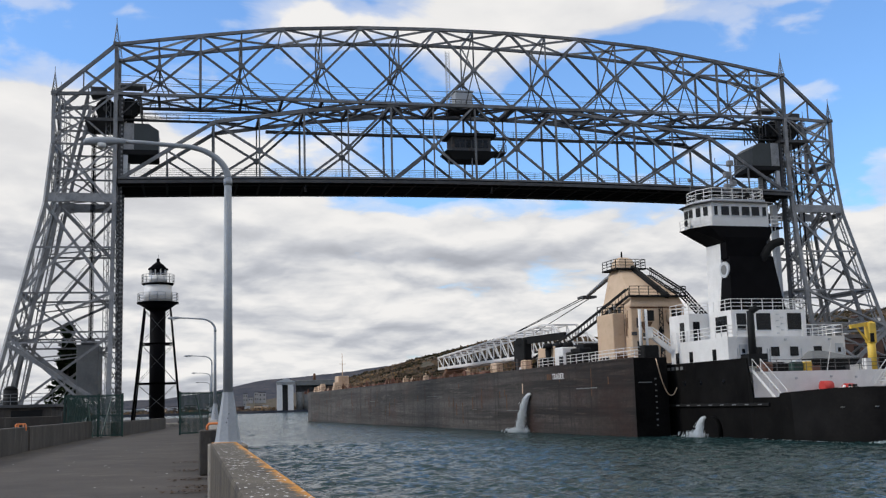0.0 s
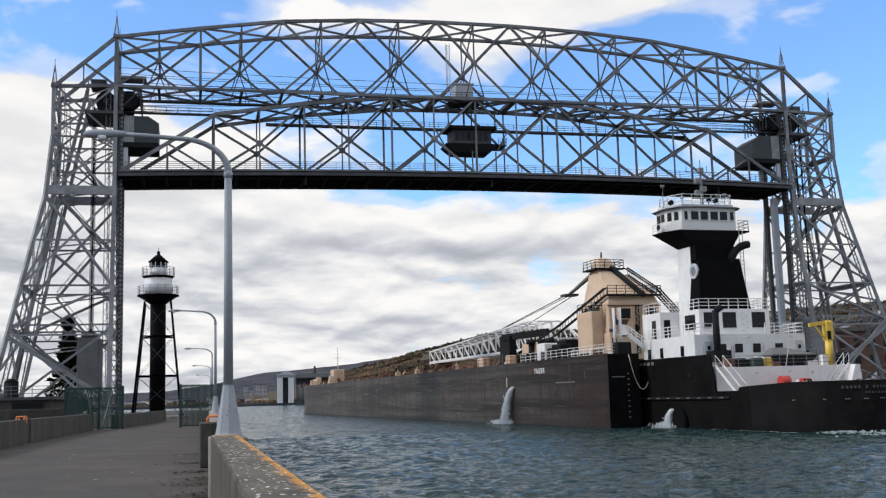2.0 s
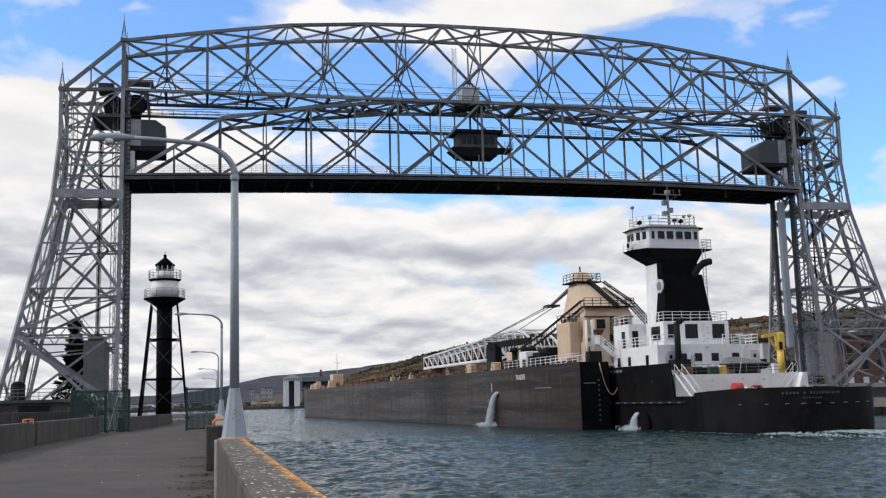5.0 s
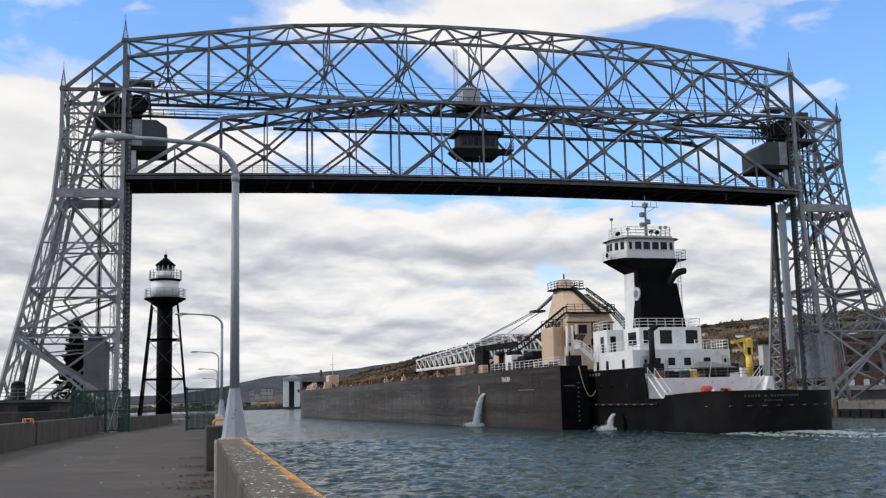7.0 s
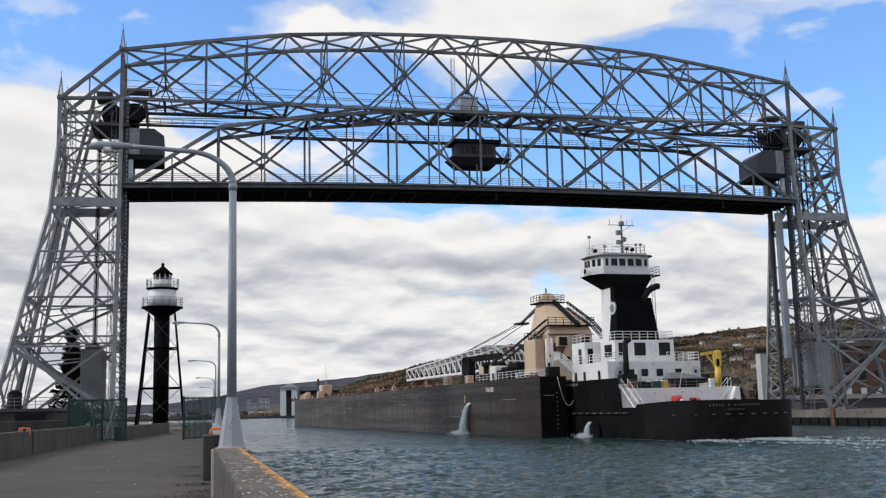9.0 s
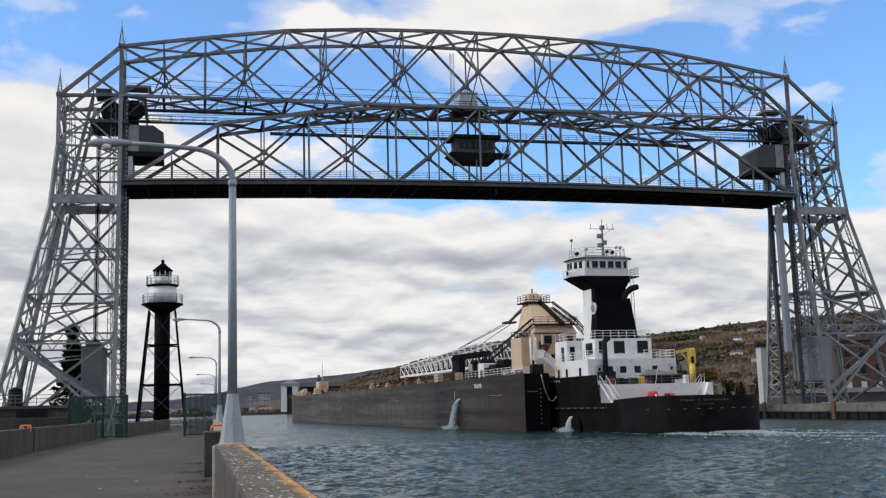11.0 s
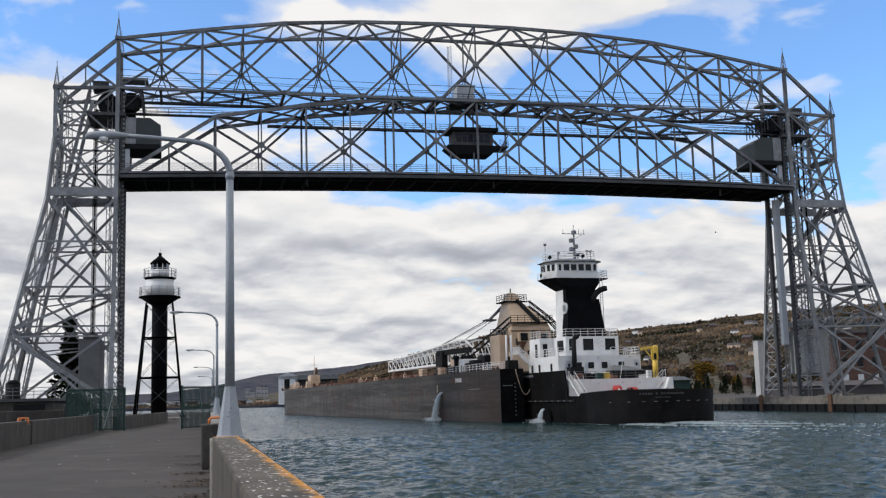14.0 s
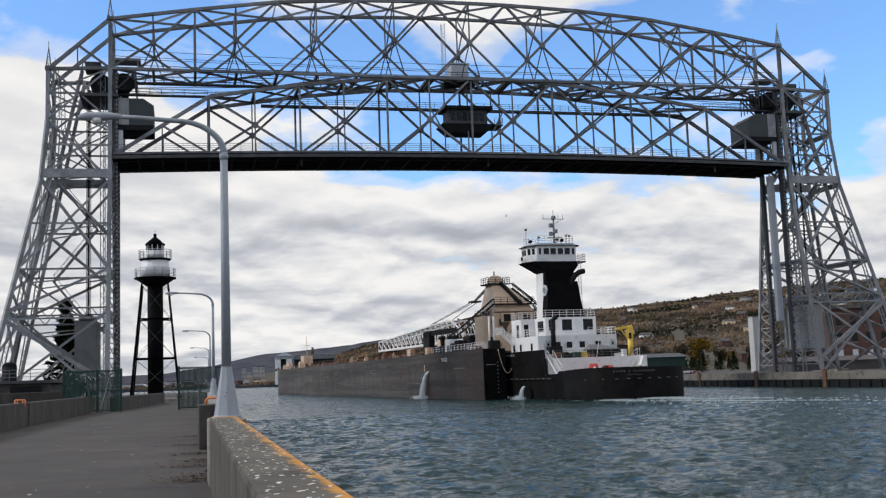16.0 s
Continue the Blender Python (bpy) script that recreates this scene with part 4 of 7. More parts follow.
WT = EYE - 0.52
wall_line("parapet_canal_near", (edge_x(-6), -6), (edge_x(18.0), 18.0), 0.42, PIER, WT, "weathered concrete parapet with orange lichen along its outer edge", material=PARAPET)
wall_line("parapet_canal_far", (edge_x(30.2), 30.2), (edge_x(76), 76), 0.42, PIER, WT, "weathered concrete parapet along the canal")
wall_line("parapet_canal_end", (edge_x(81), 81), (edge_x(250), 250), 0.42, PIER, WT, "weathered concrete parapet along the canal")
wall_line("kerb_between", (edge_x(18.5) + 0.05, 18.3), (edge_x(30) + 0.05, 28.4), 0.37, PIER, PIER + 0.35, "low worn concrete kerb")
wall_line("parapet_land_near", (-8.35, -10), (-7.22, 53.2), 0.0 - 0.5, PIER, PIER + 1.12, "dark-stained concrete parapet beside the walkway", material=DARKWALL)
wall_line("parapet_land_far", (-7.18, 54.6), (-6.3, 78), -0.5, PIER, PIER + 1.12, "dark-stained concrete parapet beside the walkway", material=DARKWALL)
wall_line("parapet_land_end", (-4.7, 80.5), (-2.0, 112), -0.5, PIER, PIER + 1.0, "grey concrete parapet past the gate", material=DARKWALL)


def build_wall_dirt():
    """Bird droppings and dead leaves on the walkway."""
    rng = random.Random(11)
    bm = B()
    for i in range(60):
        x, y = rng.uniform(-7, 0.1), rng.uniform(14, 60)
        r = rng.uniform(0.012, 0.045)
        bm.faces.new([bm.verts.new((x + r * math.cos(a), y + r * math.sin(a), PIER + 0.006)) for a in [k * 1.047 for k in range(6)]])
    tagged(part("droppings", bm, LIME), "white bird droppings spattered over the concrete", "bird droppings", kind="stuff")
    bm = B()
    for i in range(520):
        y = rng.choice((19.5, 20.4, 23.0, 24.4, 27.0, 31, 36)) + rng.gauss(0, 0.28)
        x = edge_x(y) - abs(rng.gauss(0.25, 0.38))
        z = PIER + 0.008 + rng.uniform(0, 0.02)
        r, a0 = rng.uniform(0.025, 0.06), rng.uniform(0, 6)
        bm.faces.new([bm.verts.new((x + r * math.cos(a0 + a), y + r * math.sin(a0 + a), z + rng.uniform(0, 0.025))) for a in (0, 1.6, 3.1, 4.7)])
    tagged(part("dead_leaves", bm, make("brown_dead_leaves", (0.025, 0.015, 0.009), (0.075, 0.043, 0.022), 0.9, 0, 6, 40, 0.2)), "small drifts of brown dead leaves on the walkway", "leaves", kind="stuff")


build_wall_dirt()


def build_cracks():
    rng = random.Random(15)
    for k in range(9):
        x, y = rng.uniform(-6.5, -0.6), rng.uniform(13, 60)
        a = rng.choice((0.1, 1.5, -0.2)) + rng.uniform(-0.3, 0.3)
        bm = B()
        prev = None
        for n in range(14):
            w = rng.uniform(0.008, 0.02)
            pair = (bm.verts.new((x, y - w, PIER + 0.005)), bm.verts.new((x, y + w, PIER + 0.005)))
            if prev:
                bm.faces.new((prev[0], pair[0], pair[1], prev[1]))
            prev = pair
            x, y, a = x + 0.22 * math.cos(a), y + 0.22 * math.sin(a), a + rng.uniform(-0.35, 0.35)
            if x > 0.1 or x < -7:
                break
        tagged(part("crack", bm, RUBBER), "dark hairline crack in the pier walkway", "crack", "walkway cracks", "structure")


build_cracks()


def build_ladder_post(x, y, label):
    t = tagged(new("ladder_post"), label, "ladder post", "ladder posts")
    part("block", box(B(), x, x + 0.42, y, y + 1.3, PIER, PIER + 1.14, 0.025), DARKWALL, t)
    for yy in (y + 0.25, y + 0.95):
        bm = B()
        pts = [(x + 0.2, yy, PIER + 1.13), (x + 0.2, yy, PIER + 1.24), (x + 0.25, yy, PIER + 1.30), (x + 0.5, yy, PIER + 1.30), (x + 0.55, yy, PIER + 1.24), (x + 0.55, yy, PIER + 0.9)]
        sweep(bm, pts, [0.028] * 6, 8)
        part("grab_rail", bm, ORANGE, t, "bent orange grab rail")


build_ladder_post(0.33, 28.6, "concrete post with bent orange grab rails at a canal ladder")
t = tagged(new("ladder_post"), "dark post with orange rail in the landward parapet gap", "ladder post", "ladder posts")
part("block", box(B(), -7.75, -7.25, 53.25, 54.55, PIER, PIER + 0.95, 0.03), DARKWALL, t)
for yy in (53.5, 54.3):
    bm = B()
    pts = [(-7.7, yy, PIER + 0.9), (-7.67, yy, PIER + 1.25), (-7.35, yy, PIER + 1.25), (-7.32, yy, PIER + 0.9)]
    for p, q in zip(pts, pts[1:]):
        tube(bm, p, q, 0.035, None, 8)
    part("grab_rail", bm, ORANGE, t, "bent orange grab rail")


def build_lamp(x, y, base_z, extra=0.0):
    """Tapered pole on a flared base, with an arm bent over the walkway and a lamp head at its end."""
    lamp = tagged(new("street_lamp"), "tall galvanised street lamp with a curved arm on a flared base", "street lamp", "pier lamps")
    z = base_z
    bm = B()
    sec = [(0.0, 0.215), (0.03, 0.215), (0.06, 0.195), (0.84, 0.085), (0.86, 0.085)]
    for (za, ra), (zb, rb) in zip(sec, sec[1:]):
        tube(bm, (x, y, z + za), (x, y, z + zb), ra * 1.08, rb * 1.08, 8)
    for f in bm.faces:
        f.smooth = False
    base = part("base", bm, GALV, lamp, "flared eight-sided steel base")
    for k in range(3):
        part("bolt", tube(B(), (x - 0.03 + 0.02 * k, y - 0.145 + 0.03 * k, z + 0.36 + 0.07 * k), (x - 0.03 + 0.02 * k, y - 0.19 + 0.02 * k, z + 0.36 + 0.07 * k), 0.011, None, 6), STEEL_DARK, base)
    part("pole", tube(B(), (x, y, z + 0.85), (x, y, z + 4.55 + extra), 0.082, 0.062, 16), GALV, lamp)
    z += extra
    part("collar", tube(B(), (x, y, z + 4.42), (x, y, z + 4.52), 0.075, None, 16), GALV, lamp)
    pts = []
    for k in range(15):
        a = math.radians(90 * k / 14)
        pts.append((x - 0.80 + 0.80 * math.cos(a), y, z + 4.52 + 0.57 * math.sin(a)))
    pts += [(x - 1.1, y, z + 5.11), (x - 1.4, y, z + 5.13), (x - 1.75, y, z + 5.145)]
    part("arm", sweep(B(), pts, [0.062 - 0.0015 * k for k in range(len(pts))], 14), GALV, lamp)
    bm = sweep(B(), [(x - 1.7, y, z + 5.145), (x - 1.8, y, z + 5.15), (x - 1.95, y, z + 5.15), (x - 2.25, y, z + 5.14), (x - 2.36, y, z + 5.13), (x - 2.40, y, z + 5.12)], [0.04, 0.05, 0.07, 0.072, 0.05, 0.015], 14)
    head = part("head", bm, GALV, lamp)
    part("lens", tube(B(), (x - 2.10, y, z + 5.10), (x - 2.10, y, z + 5.02), 0.085, 0.06, 14), WHITE, head, "milky glass lens")


for lx, ly in ((0.68, 18.6), (1.43, 57.1), (2.16, 97.2), (3.0, 142.0), (3.9, 190.0)):
    build_lamp(lx, ly, 3.13 if ly < 20 else WT - 0.01, 0.0 if ly < 20 else 0.15)
# pedestals under the lamps that stand between parapets
tagged(part("lamp_pedestal", box(B(), 0.36, 0.98, 18.02, 19.2, PIER, 3.128, 0.02), CONCRETE), "concrete pedestal under a street lamp", "pedestal", "lamp pedestals")


def build_gate(x0, x1, y0, y1, label):
    g = tagged(new("gate_panel"), label, "gate", "green gate panels")
    a, b = Vector((x0, y0, PIER)), Vector((x1, y1, PIER))
    n = int((b - a).length / 0.085)
    for z in (0.12, 1.5, 2.85):
        part("rail", bar(B(), a + Vector((0, 0, z)), b + Vector((0, 0, z)), 0.07, 0.09), GREEN, g)
    for c in (a, b):
        part("post", bar(B(), c, c + Vector((0, 0, 3.0)), 0.14, 0.14), GREEN, g)
    for i in range(1, n):
        c = a + (b - a) * (i / n)
        part("picket", bar(B(), c + Vector((0, 0, 0.1)), c + Vector((0, 0, 2.95)), 0.05, 0.045), GREEN, g)
    for f in (0.35, 0.8):
        c = a + (b - a) * f
        part("stay", bar(B(), c + Vector((0, -0.1, 2.6)), c + Vector((0.5 if f < 0.5 else -0.6, -1.2, 0.0)), 0.07, 0.07), GREEN, g)


build_gate(-8.0, -4.35, 79.4, 79.0, "green steel picket gate leaf folded back against the parapet")
build_gate(-8.3, -6.0, 80.1, 79.8, "green steel picket gate leaf behind the folded one")
build_gate(-0.43, 2.75, 77.4, 78.6, "green steel picket gate leaf standing open by the canal")


def ring(bm, x, y, z0, z1, r0, r1, n=28):
    return tube(bm, (x, y, z0), (x, y, z1), r0, r1, n)


def build_lighthouse(x, y):
    lh = tagged(new("lighthouse"), "black iron cylinder lighthouse with white lantern room on braced legs", "lighthouse")
    part("base_slab", box(B(), x - 3.4, x + 3.4, y - 3.4, y + 3.4, PIER - 0.3, PIER + 0.35, 0.06), CONCRETE, lh)
    part("column", ring(B(), x, y, PIER + 0.3, 15.3, 0.86, 0.86), BLACK, lh, "black iron cylinder")
    bm = B()
    ring(bm, x, y, 14.9, 15.75, 0.9, 2.15)
    ring(bm, x, y, 15.75, 15.9, 2.3, 2.3)
    part("lower_gallery", bm, BLACK, lh)
    part("watch_room", ring(B(), x, y, 15.9, 17.9, 1.52, 1.52), WHITE, lh, "white round watch room")
    part("upper_gallery", ring(B(), x, y, 17.8, 18.02, 1.55, 1.82), BLACK, lh)
    part("lantern_wall", ring(B(), x, y, 18.02, 18.95, 1.02, 1.02), WHITE, lh)
    glass = part("lantern_glass", ring(B(), x, y, 18.95, 19.65, 0.92, 0.92, 10), GLASSY, lh)
    for k in range(10):
        a = 2 * math.pi * k / 10
        part("glazing_bar", bar(B(), (x + 0.96 * math.cos(a), y + 0.96 * math.sin(a), 18.95), (x + 0.96 * math.cos(a), y + 0.96 * math.sin(a), 19.65), 0.1, 0.1), WHITE, glass)
    part("lens", box(B(), x - 0.12, x + 0.12, y - 1.02, y - 0.94, 19.1, 19.5), BLACK, lh)
    bm = B()
    ring(bm, x, y, 19.6, 19.75, 1.12, 1.12, 10)
    ring(bm, x, y, 19.75, 20.5, 1.08, 0.22, 10)
    ring(bm, x, y, 20.5, 20.62, 0.2, 0.16, 10)
    bmesh.ops.create_icosphere(bm, subdivisions=2, radius=0.2, matrix=Matrix.Translation((x, y, 20.75)))
    bar(bm, (x, y, 20.9), (x, y, 21.35), 0.04, 0.04)
    part("roof", bm, BLACK, lh, "black conical roof with ball vent")
    for r, z, nm in ((2.2, 15.9, "lower"), (1.78, 18.02, "upper")):
        pts = [(x + r * math.cos(2 * math.pi * k / 16), y + r * math.sin(2 * math.pi * k / 16), z) for k in range(17)]
        rail(lh, pts, 1.0, 1.2, SLAB, 0.025, rows=3)
    for sx, sy in ((-1, -1), (1, -1), (1, 1), (-1, 1)):
        def leg(z):
            f = (z - PIER) / (15.2 - PIER)
            r = 2.62 + (1.4 - 2.62) * f
            return Vector((x + sx * r, y + sy * r, z))
        part("leg", tube(B(), leg(PIER + 0.3), leg(15.1), 0.13, 0.11, 10), BLACK, lh)
        part("foot", box(B(), leg(PIER).x - 0.3, leg(PIER).x + 0.3, leg(PIER).y - 0.3, leg(PIER).y + 0.3, PIER + 0.3, PIER + 0.5), BLACK, lh)
        for z in (6.8, 11.2):
            p = leg(z)
            part("strut", bar(B(), p, (x + sx * 0.6, y + sy * 0.6, z), 0.12, 0.14), BLACK, lh)
            q = Vector((x - sx * (p.x - x) * sx, p.y, z))
            part("strut", bar(B(), p, q, 0.12, 0.16), BLACK, lh)
            q = Vector((p.x, 2 * y - p.y, z))
            part("strut", bar(B(), p, q, 0.12, 0.16), BLACK, lh)
        lv = [PIER + 0.4, 6.8, 11.2, 15.0]
        for a, b in zip(lv, lv[1:]):
            p, q = leg(a), leg(b)
            part("tie_rod", tube(B(), p, (2 * x - q.x, q.y, b), 0.022, None, 6), STEEL_DARK, lh)
            part("tie_rod", tube(B(), p, (q.x, 2 * y - q.y, b), 0.022, None, 6), STEEL_DARK, lh)


build_lighthouse(-3.2, 125.0)

# low dark service buildings and walls on the landward side
sv = tagged(new("service_building"), "low dark concrete building behind the landward parapet", "service building")
part("wall", box(B(), -44, -13.5, 118, 130, PIER - 0.04, 4.5, 0.05), DARKWALL, sv)
part("roof", box(B(), -44.4, -13.1, 117.6, 130.4, 4.5, 4.8), STEEL_DARK, sv)
# flat near-black panel stands in for the shaded doorway
part("door_recess", box(B(), -17.4, -14.4, 117.9, 118.02, PIER, 4.2), GIRDER, sv)
rail(sv, [(-44, 117.8, 4.8), (-13.4, 117.8, 4.8)], 1.1, 2.0, STEEL, 0.03)
sv = tagged(new("low_wall"), "low dark wall with pale signs beside the walkway", "wall")
part("wall", box(B(), -20, -8.3, 88, 88.6, PIER - 0.04, 3.6, 0.03), DARKWALL, sv)
part("buttress", box(B(), -9.2, -8.2, 86.5, 88, PIER - 0.04, 3.9, 0.03), DARKWALL, sv)
tk = tagged(new("storage_tank"), "dark cylindrical tank beside the south tower", "tank")
part("shell", tube(B(), (-24.4, 164.5, PIER - 0.04), (-24.4, 164.5, 7.4), 1.0, None, 20), GIRDER, tk)
part("lid", tube(B(), (-24.4, 164.5, 7.4), (-24.4, 164.5, 7.9), 1.05, 0.4, 20), GIRDER, tk)

# far bank of the canal: the north pier
bm = B()
prism(bm, [(93.5, 40), (400, 40), (400, 420), (99.5, 420)], -2.0, 2.0)
tagged(part("ground_north", bm, PAVE), "flat ground behind the north canal wall", "ground", kind="structure")
wall_line("north_pier_wall", (99.4, 420), (93.4, 40), -0.9, 1.15, 2.32, "stained concrete wall of the north pier", "quay wall", material=QUAY)
bm = B()
prism(bm, [(93.2, 40), (93.45, 40), (99.45, 420), (99.2, 420)], -1.0, 1.146)
tagged(part("sheet_piling", bm, GIRDER), "dark steel sheet piling below the north pier wall", "sheet piling", kind="structure")
for i in range(70):
    y = 60 + i * 2.6
    tagged(part("fender_post", bar(B(), (93.1 + (y - 40) * 0.0158, y, -0.8), (93.1 + (y - 40) * 0.0158, y, 1.1), 0.25, 0.25), RUBBER), "dark timber fender post in the canal wall", "fender post", "fender posts")
for y in (98, 128, 147, 168, 190, 215):
    x = 93.25 + (y - 40) * 0.0158
    tagged(part("ladder_plate", box(B(), x - 0.12, x + 0.15, y - 0.45, y + 0.45, -0.3, 2.7), RUST), "rusty steel ladder plate on the canal wall", "ladder", "canal ladders")

# ---- the ship: a self-unloading barge pushed by a tug in its stern notch ----
# ship space: x to starboard, y ahead, z up from the water, origin at the middle of the barge's stern
def build_barge():
    sh = tagged(new("ship"), "long dark self-unloading barge pushed by a black and white tug", "ship")
    H = 7.5
    hw = 11.9
    side = [(-hw, 0.0), (-hw, 60), (-hw, 120), (-hw, 170), (-hw, 192), (-hw + 0.9, 203), (-hw + 2.8, 212), (-hw + 5.6, 220), (-hw + 9, 223.5), (0, 225)]
    outline = side + [(-x, y) for x, y in reversed(side[:-1])]
    outline += [(8.4, 0.0), (8.4, 17), (-8.4, 17), (-8.4, 0.0)]
    bm = B()
    lo = [bm.verts.new((x, y, -1.2)) for x, y in outline]
    hi = [bm.verts.new((x, y, H + (max(0, y - 185) / 40) ** 2 * 1.2)) for x, y in outline]
    n = len(lo)
    for i in range(n):
        bm.faces.new((lo[i], lo[(i + 1) % n], hi[(i + 1) % n], hi[i]))
    hull = part("barge_hull", bm, HULL, sh, "dark grey-brown scuffed steel hull")
    # deck, laid a little below the sheer edge
    bm = B()
    vs = [(-hw + 0.1, 17.1)] + [(x + 0.1, min(y, 224.5)) for x, y in side[1:]] + [(-x - 0.1, min(y, 224.5)) for x, y in reversed(side[1:-1])] + [(hw - 0.1, 17.1)]
    bm.faces.new([bm.verts.new((x, y, H - 0.15)) for x, y in vs])
    for s in (-1, 1):
        a, b = sorted((s * 8.45, s * 11.8))
        bm.faces.new([bm.verts.new(p) for p in ((a, 0.1, H - 0.15), (b, 0.1, H - 0.15), (b, 17.1, H - 0.15), (a, 17.1, H - 0.15))])
    part("barge_deck", bm, DECKRED, sh, "rust-red steel deck")
    # plate seams along and up the side, rubbing strake and draught marks
    rng = random.Random(3)
    for z in (1.6, 3.3, 5.1, 6.6):
        part("plate_seam", box(B(), -hw - 0.015, -hw + 0.02, 1, 191, z, z + 0.04), HULL, hull)
    for y in range(14, 196, 26):
        part("plate_seam", box(B(), -hw - 0.012, -hw + 0.02, y, y + 0.03, 0.0, H), HULL, hull)
    part("gunwale", box(B(), -hw - 0.06, -hw + 0.06, 0, 191.5, H - 0.12, H + 0.06), HULL, hull)
    for k in range(46):
        y, z = rng.uniform(2, 190), rng.uniform(3.5, 7.4)
        part("rust_streak", box(B(), -hw - 0.018, -hw, y, y + rng.uniform(0.06, 0.28), z - rng.uniform(0.6, 3.0), z), RUST, hull)
    for k in range(9):
        y, z = rng.uniform(8, 150), rng.uniform(1.5, 5)
        part("scuff", box(B(), -hw - 0.02, -hw, y, y + rng.uniform(1, 6), z, z + rng.uniform(0.04, 0.10)), BLOCK, hull)
    for k in range(9):
        part("draught_mark", box(B(), -9.8, -9.6, -0.07, 0.0, 1.0 + k * 0.55, 1.12 + k * 0.55), BLOCK, hull)
    part("draught_mark", box(B(), -11.5, -10.1, -0.07, 0.0, 5.1, 5.2), BLOCK, hull)
    part("stern_face", box(B(), -11.88, -8.4, -0.04, 0.02, -1, H - 0.02), TUGHULL, hull, "black wing of the stern notch")
    part("load_mark", box(B(), -hw - 0.03, -hw, 30.5, 30.78, 4.6, 5.8), CREAM, hull)
    # name on the side: unread first word as bars, then letters
    for k in range(3):
        part("name_bar", box(B(), -hw - 0.04, -hw, 21.1 + k * 0.5, 21.4 + k * 0.5, 6.02, 6.68), RUST, hull)
    cu = bpy.data.curves.new("lettering", "FONT")
    cu.body, cu.size, cu.extrude = "TRADER", 0.92, 0.02
    tmp = bpy.data.objects.new("lettering", cu)
    scene.collection.objects.link(tmp)
    me = bpy.data.meshes.new_from_object(tmp.evaluated_get(bpy.context.evaluated_depsgraph_get()))
    bpy.data.objects.remove(tmp)
    me.materials.clear()
    me.materials.append(WHITE)
    let = new("lettering", me)
    let.parent = hull
    # letters run from ahead to astern on the port side
    let.matrix_local = Matrix.Translation((-hw - 0.04, 20.75, 6.02)) @ Matrix(((0, 0, -1, 0), (-1, 0, 0, 0), (0, 1, 0, 0), (0, 0, 0, 1)))
    let["label"] = "white painted lettering"

    # hatch coamings and clutter along the deck
    for k in range(24):
        y = 58 + k * 5.8
        h = part("hatch_cover", box(B(), -7.5, 7.5, y, y + 3.2, H - 0.1, H + 0.75, 0.06), DECKRED, sh)
        part("hatch_rim", box(B(), -7.7, 7.7, y - 0.1, y + 3.3, H + 0.25, H + 0.4), RUST, h)
    rng = random.Random(8)
    for k in range(60):
        y = rng.uniform(50, 215)
        x = rng.choice((-10.4, -9.6, 9.8)) + rng.uniform(-0.5, 0.5)
        a, b, c = rng.uniform(0.25, 0.8), rng.uniform(0.3, 1.3), rng.uniform(0.5, 1.5)
        bm = B()
        box(bm, x - a / 2, x + a / 2, y, y + b, H - 0.2, H + c * 0.7, 0.03)
        tube(bm, (x, y + b / 2, H + c * 0.6), (x, y + b / 2, H + c), 0.12, 0.1, 8)
        part("deck_fitting", bm, rng.choice((DECKRED, RUST, CREAM, DECKRED)), sh)
    rail(sh, [(-11.6, 28, H), (-11.6, 190, H)], 1.0, 3.0, RUST, 0.025, rows=2)
    rail(sh, [(-11.6, 1, H), (-11.6, 26, H)], 1.05, 1.7, WHITE, 0.025, rows=3)
    rail(sh, [(-11.6, 1, H), (-8.6, 1, H), (-8.6, 17, H)], 1.05, 1.7, WHITE, 0.025, rows=3)
    # small house and mast at the bow
    fh = part("bow_house", box(B(), -3.6, -0.6, 197, 202, H, H + 4.4, 0.1), CREAM, sh)
    part("mast", tube(B(), (-2.6, 196, H), (-2.6, 196, H + 10.5), 0.16, 0.07, 8), CREAM, sh)
    part("yard", bar(B(), (-3.6, 196, H + 7.6), (-1.6, 196, H + 7.6), 0.08, 0.08), CREAM, sh)
    for x, y, h in ((-8.5, 203, 1.6), (-6.8, 209, 2.0), (-9.4, 188, 2.2), (-7, 183, 1.4), (-8.8, 172, 2.1), (-8.2, 198, 1.9)):
        part("winch", prism(B(), [(x - 0.8, y - 1.2), (x + 0.8, y - 1.2), (x + 0.8, y + 1.2), (x - 0.8, y + 1.2)], H - 0.2, H + h, [(x - 0.5, y - 0.7), (x + 0.5, y - 0.7), (x + 0.5, y + 0.7), (x - 0.5, y + 0.7)]), CREAM, sh)

    # hopper house of the unloading gear
    hop = part("hopper_house", box(B(), -3.4, 3.4, 17.3, 25.6, H - 0.2, 14.1, 0.1), CREAM, sh, "cream-painted steel tower house")
    bm = B()
    prism(bm, [(-3.4, 17.3), (3.4, 17.3), (3.4, 25.6), (-3.4, 25.6)], 14.1, 15.2, [(-3.0, 17.8), (3.0, 17.8), (3.0, 25.9), (-2.7, 25.9)])
    part("hopper_shoulder", bm, CREAM, hop)
    bm = B()
    prism(bm, [(-3.0, 17.8), (3.0, 17.8), (3.0, 25.9), (-2.7, 25.9)], 15.2, 19.1, [(-1.6, 23.5), (0.9, 23.5), (0.9, 26.2), (-1.6, 26.2)])
    prism(bm, [(-1.5, 23.6), (0.8, 23.6), (0.8, 26.1), (-1.5, 26.1)], 19.1, 20.3, [(-1.2, 24.2), (0.6, 24.2), (0.6, 26.1), (-1.2, 26.1)])
